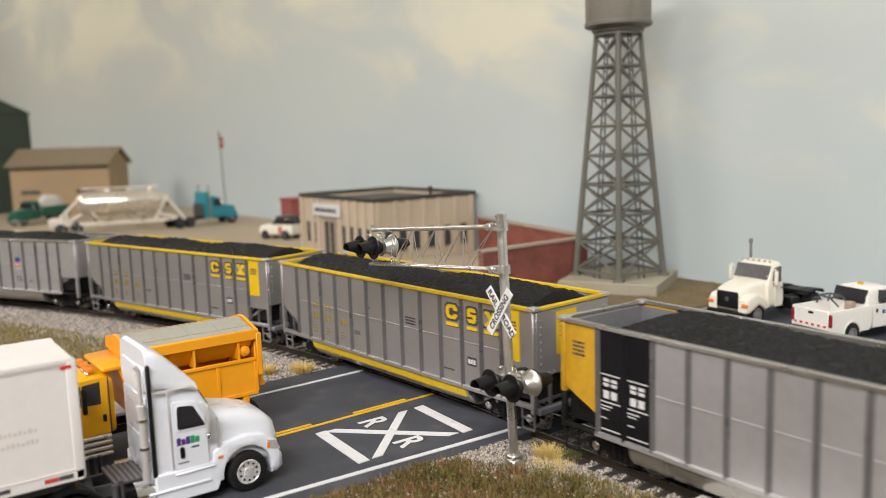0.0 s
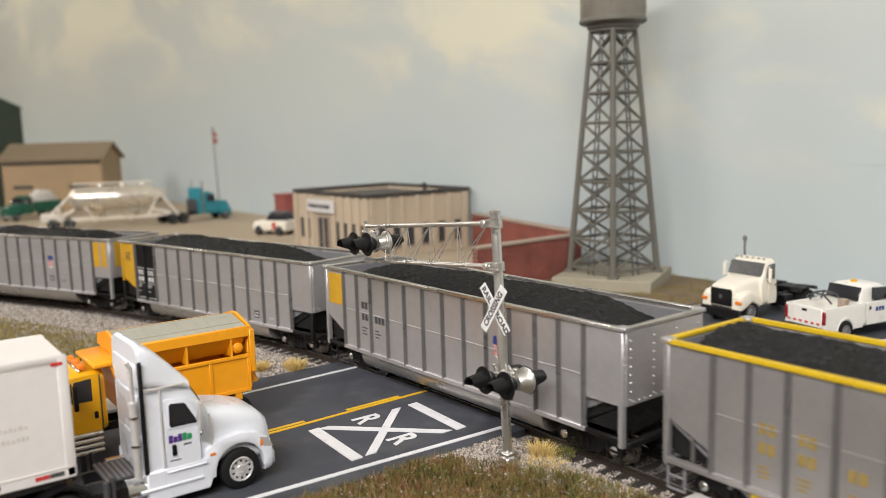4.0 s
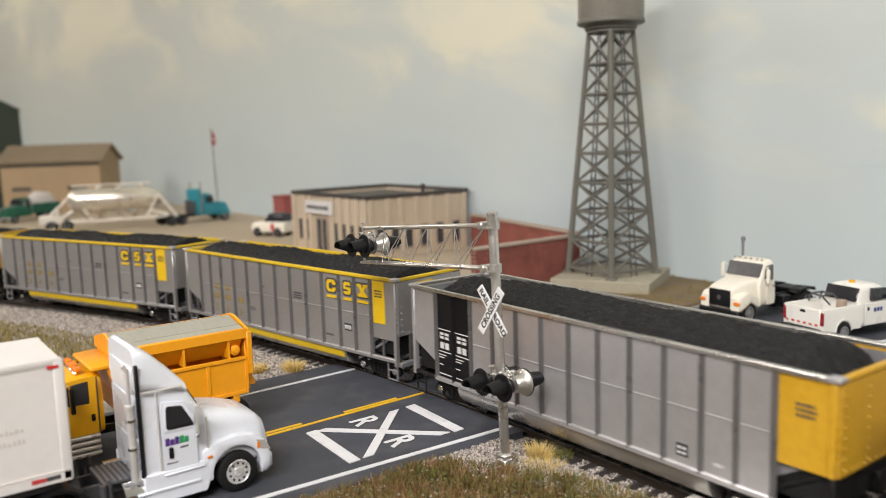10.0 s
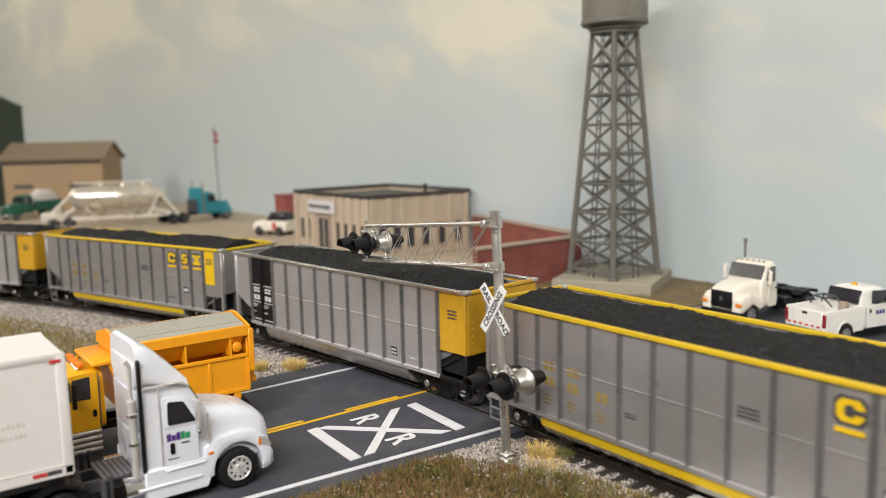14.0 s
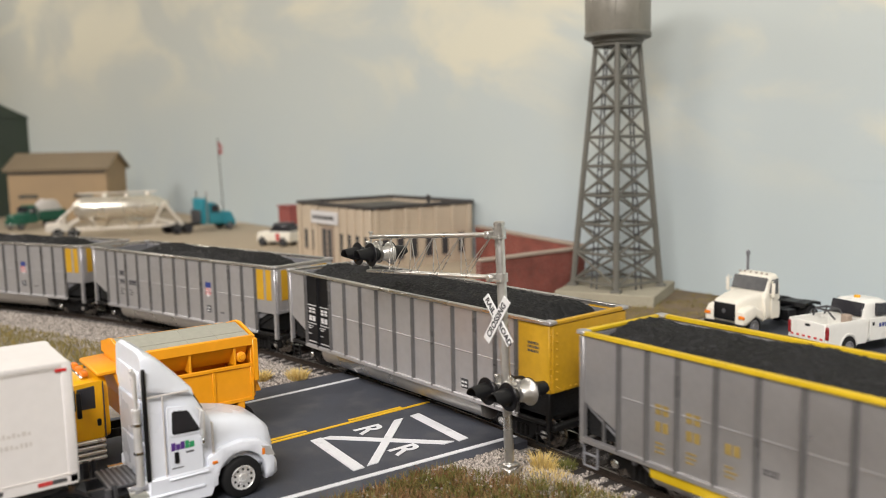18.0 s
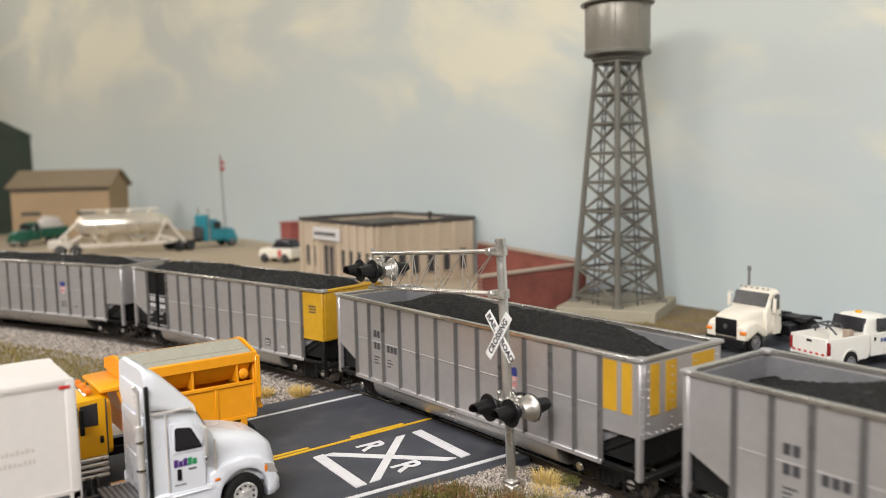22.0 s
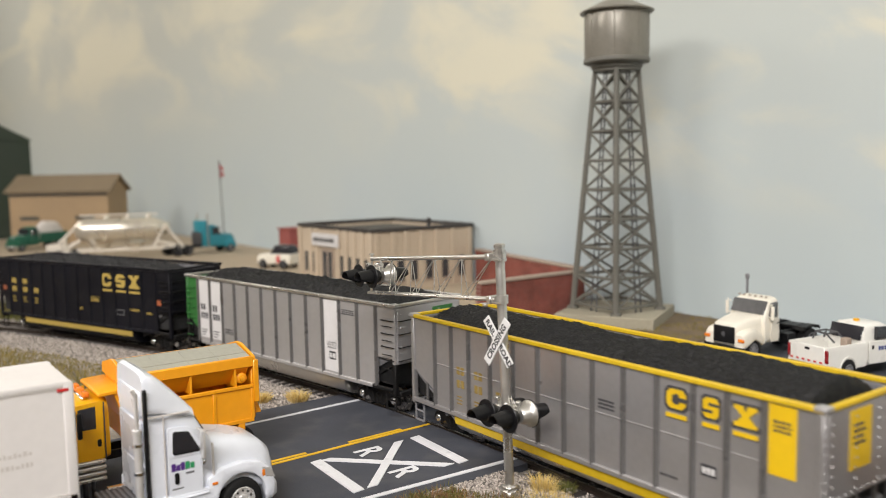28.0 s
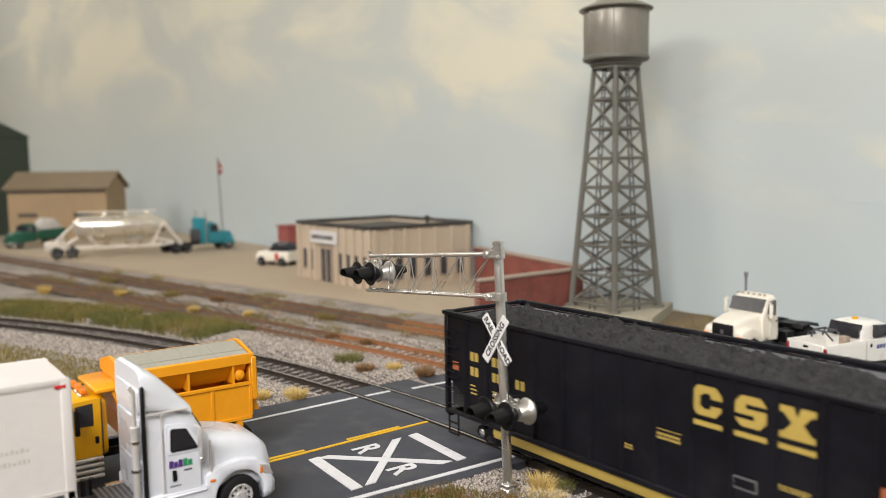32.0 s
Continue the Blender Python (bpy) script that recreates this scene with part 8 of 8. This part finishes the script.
def blades(xy, z, length, width, mt, lean=0.5):
    n = len(xy)
    L = RNG.uniform(length[0], length[1], n)
    W = RNG.uniform(width[0], width[1], n)
    a = RNG.uniform(0, 2 * np.pi, n)
    k = RNG.uniform(0.05, lean, n)
    f = RNG.uniform(0, 2 * np.pi, n)
    dx, dy = np.cos(a) * k, np.sin(a) * k
    px, py = np.cos(f) * W / 2, np.sin(f) * W / 2
    base = np.column_stack([xy, z])
    mid = base + np.column_stack([dx * L * 0.35, dy * L * 0.35, L * 0.55])
    tip = base + np.column_stack([dx * L, dy * L, L * np.sqrt(np.maximum(0.2, 1 - k * k))])
    side = np.column_stack([px, py, np.zeros(n)])
    v = np.stack([base - side, base + side, mid - side * 0.8, mid + side * 0.8, tip], 1).reshape(-1, 3)
    f3 = np.array([(0, 1, 3), (0, 3, 2), (2, 3, 4)])
    faces = (f3[None] + 5 * np.arange(n)[:, None, None]).reshape(-1, 3)
    return fast_mesh("grass", v, faces, mt)


def meadow(label, xy, length, width, mt, lean=0.6, lift=-0.1):
    return tagged(part("grass", blades(xy, heights(xy) + lift, length, width, mt, lean), mt), label, "grass", kind="stuff")


def turf():
    """Dark earth under the grass beside the road."""
    v, f, rows = [], [], []
    for x in range(91, 300, 4):
        y1 = grass_line(x) - 2
        k = 40
        rows.append(len(v))
        for j in range(k + 1):
            y = -230 + (y1 + 230) * j / k
            v.append((x, y, ground_height(x, y) + (0.28 if j < k else -0.3)))
    for a, b in zip(rows, rows[1:]):
        for j in range(40):
            f.append((a + j, b + j, b + j + 1, a + j + 1))
    tagged(raw("turf", v, f, TURF, smooth=True), "dark earth under the roadside grass", "earth", kind="structure")


TURF = material("dark_root_earth", (0.055, 0.045, 0.025), 0.95, 0.0, 0.4, 1.2, 10, 0.4)
turf()
patch = scatter(100000, 89, 290, -190, -18, lambda x, y: y < grass_line(x) - 1 + 3 * RNG.rand() and (x > 93 or RNG.rand() < 0.45) and smooth_noise(x, y, 12, 2.2) > -0.45 - 0.5 * RNG.rand())
meadow("patchy brown and green static grass beside the road", patch, (1.4, 4.4), (0.14, 0.34), GRASS_MIX, 1.0)
rusty = scatter(60000, 92, 290, -190, -20, lambda x, y: y < grass_line(x) - 4 and smooth_noise(x, y, 9, 12.2) > 0.10 + 0.02 * (y - grass_line(x) + 14))
meadow("rust-brown clumps among the roadside grass", rusty, (1.4, 4.0), (0.2, 0.44), BUSH_RUST, 1.0)
dry = scatter(22000, 92, 290, -190, -20, lambda x, y: y < grass_line(x) - 1 and smooth_noise(x, y, 11, 17.3) > 0.15)
meadow("dry straw wisps among the roadside grass", dry, (2.0, 5.4), (0.10, 0.22), GRASS_DRY, 0.8)
def clump(n, x0, x1, y0, y1, mt, label, seed):
    """Rough cushions of short foliage in one heap of blades."""
    rng = np.random.RandomState(seed)
    pts = []
    for _ in range(n):
        x, y = rng.uniform(x0, x1), rng.uniform(y0, y1)
        if y > grass_line(x) - 3:
            continue
        r = rng.uniform(1.6, 3.6)
        a, q = rng.uniform(0, 2 * np.pi, 90), r * np.sqrt(rng.uniform(0, 1, 90))
        pts.append(np.column_stack([x + q * np.cos(a), y + q * np.sin(a)]))
    meadow(label, np.concatenate(pts), (1.6, 5.4), (0.16, 0.42), mt, 1.0)


clump(150, 93, 230, -150, -24, GRASS_MIX, "olive cushions of turf by the road", 3)
clump(130, 93, 230, -150, -34, BUSH_RUST, "rust-brown cushions of turf by the road", 4)
flecks = scatter(2600, 92, 260, -150, -26, lambda x, y: y < grass_line(x))
stones("pale flecks among the grass", flecks, (0.25, 0.55), STONE, 1.6)

field = beside_curve(52000, -620, -70, -190, -52)
field = field[[smooth_noise(x, y, 30, 5.1) > -0.35 for x, y in field]]
meadow("olive straw-coloured field grass behind the trucks", field, (1.2, 3.4), (0.25, 0.55), GRASS_OLIVE, 0.8)


def between(n, fn, s0, s1, o0, o1, keep=-0.1, seed=9.3, ties=False):
    pts = []
    for s, o in zip(RNG.uniform(s0, s1, n), RNG.uniform(o0, o1, n)):
        if ties and (abs(abs(o) - 8.25) < 1.5 or (abs(o) < 15.6 and (s + 900 + 1.7) % 6.4 < 3.5)):
            continue
        x, y, a = fn(s, o)
        if off_road(x, y) and smooth_noise(x, y, 26, seed) > keep:
            pts.append((x, y))
    return np.array(pts)


meadow("dark green grass between the tracks", between(46000, track_at, -640, -190, 18, 64, -0.2), (2.2, 6.4), (0.22, 0.45), GRASS_GREEN, 0.9)
meadow("tall olive grass between the tracks", between(15000, track_at, -640, -200, 17, 66, 0.0, 3.7), (4.0, 9.0), (0.2, 0.4), GRASS_OLIVE, 0.8)
meadow("straw grass between the sidings", between(6000, siding_two, -640, -60, 13, 24, 0.22), (1.0, 3.4), (0.25, 0.5), GRASS_OLIVE, 0.8)
meadow("dry grass along the yard edge", between(6000, siding_three, -640, -60, 14, 26, 0.2, 4.4), (1.0, 3.0), (0.25, 0.5), GRASS_OLIVE, 0.8)


def tuft(x, y, r, length, n, mt, label, name="grass_tuft"):
    a = RNG.uniform(0, 2 * np.pi, n)
    q = r * np.sqrt(RNG.uniform(0, 1, n))
    xy = np.column_stack([x + q * np.cos(a), y + q * np.sin(a)])
    L = RNG.uniform(length * 0.6, length, n)
    k = np.clip(q / r * 0.6 + RNG.uniform(-0.3, 0.45, n), 0.02, 0.92)
    z = heights(xy) - 0.2
    base = np.column_stack([xy, z])
    d = np.column_stack([np.cos(a) * k, np.sin(a) * k])
    mid = base + np.column_stack([d * (L * 0.4)[:, None], L * 0.55])
    tip = base + np.column_stack([d * L[:, None], L * np.sqrt(1 - k * k * 0.8)])
    f = RNG.uniform(0, 2 * np.pi, n)
    side = np.column_stack([np.cos(f), np.sin(f), np.zeros(n)]) * RNG.uniform(0.05, 0.11, n)[:, None]
    v = np.stack([base - side, base + side, mid - side, mid + side, tip], 1).reshape(-1, 3)
    faces = (np.array([(0, 1, 3), (0, 3, 2), (2, 3, 4)])[None] + 5 * np.arange(n)[:, None, None]).reshape(-1, 3)
    ob = part(name, fast_mesh(name, v, faces, mt), mt)
    return tagged(ob, label, "grass tuft", "tufts by the tracks")


tuft(110.5, -22, 3.4, 6.8, 300, GRASS_STRAW, "golden straw grass tuft beside the mast")
tuft(117, -26.5, 4.8, 3.6, 170, GRASS_STRAW, "low straw tuft in the gravel")
tuft(112, -13.6, 3.4, 4.0, 320, GRASS_GREEN, "small green tuft beside the rail")
tuft(-43, -50, 3.4, 5.6, 420, GRASS_STRAW, "round straw tuft in pale gravel")
tuft(-33.5, -37, 3.8, 6.4, 500, GRASS_STRAW, "bushy golden tuft by the road edge")
for x, y, r, h, mt, lab in ((-81, 17, 7, 6.5, GRASS_GREEN, "green bush of grass between the tracks"), (-59, 14, 4, 5, BUSH_RUST, "rust-brown tuft between the tracks"), (-30, 31, 4, 6.5, BUSH_RUST, "brown upright tuft near the road"),
                            (-52, 27, 3.4, 4, GRASS_STRAW, "small straw tuft on ballast"), (-150, 45, 4, 5, BUSH_RUST, "rust-brown tuft by the siding"), (-120, 52, 4, 5, BUSH_RUST, "dry brown tuft by the siding"),
                            (-205, 70, 6, 6, GRASS_OLIVE, "olive tuft at the yard edge"), (-300, 10, 2.6, 7, GRASS_STRAW, "yellow flowering tuft in green grass"), (-255, 34, 2.4, 6, GRASS_STRAW, "yellow tuft beside the siding"),
                            (-330, 40, 5, 6, BUSH_RUST, "rust-brown tuft by rusty rails"), (-420, -10, 3.2, 8, GRASS_STRAW, "yellow bush of dry grass"), (-470, -60, 3.6, 9, GRASS_STRAW, "tall yellow dry grass clump"),
                            (-380, 20, 6, 6, GRASS_OLIVE, "olive grass clump between tracks"), (-520, 5, 8, 7, GRASS_OLIVE, "olive grass clump by the curve")):
    tuft(x, y, r, h, 500, mt, lab)

PAD_GREY = material("light_grey_concrete", (0.50, 0.49, 0.46), 0.8, 0.0, 0.08, 1.5, 12, 0.03)
tagged(part("concrete_slab", box(B(), 163, 236, -44, -13.4, -3, 3.4, 0.5), PAD_GREY), "light grey concrete slab beside the track", "slab")

wisps = scatter(1500, 106, 150, -44, -16, lambda x, y: smooth_noise(x, y, 7, 6.6) > 0.05 and y < -16)
meadow("sparse straw blades in the gravel by the mast", wisps, (1.2, 3.4), (0.08, 0.18), GRASS_STRAW, 0.9)
verge_grass = scatter(9000, -135, 4, 140, 264, lambda x, y: smooth_noise(x, y, 16, 8.8) > -0.2 and not (-108 < x < -40 and 180 < y < 252))
meadow("short straw grass round the water tower", verge_grass, (1.0, 3.0), (0.2, 0.45), GRASS_OLIVE, 0.8, 1.0)

STONE_BROWN = material("brown_siding_stone", (0.15, 0.115, 0.085), 0.9, 0.0, 0.1, 0.6, 40, 0.05, by_island=0.6)
stones("brown dirty ballast along the sidings", between(26000, siding_two, -640, -150, -22, 22, -0.6, 1.9, True), (0.4, 0.85), STONE_BROWN)
stones("pale ballast along the siding near the road", between(30000, siding_two, -230, 20, -34, 26, -0.7, 1.9, True), (0.4, 0.85), STONE)
stones("brown dirty ballast beside the yard", between(20000, siding_three, -640, -30, -16, 18, -0.6, 2.9, True), (0.4, 0.85), STONE_BROWN)
meadow("dry brown weeds along the sidings", between(7000, siding_two, -640, -40, -26, 34, 0.12, 14.1), (1.5, 5.0), (0.22, 0.45), BUSH_RUST, 0.9)
meadow("yellow weeds along the sidings", between(5000, siding_three, -640, -40, -20, 22, 0.2, 19.1), (1.5, 5.5), (0.2, 0.4), GRASS_DRY, 0.9)


def motions():
    """The train rolls over the crossing."""
    for k, car in enumerate(CARS):
        rows = []
        for i in range(65):
            t = i * 0.5
            rows.append((t, car_pose(train_place(t) - 183.36 * k, 0.05)))
        walk(car, rows)


motions()
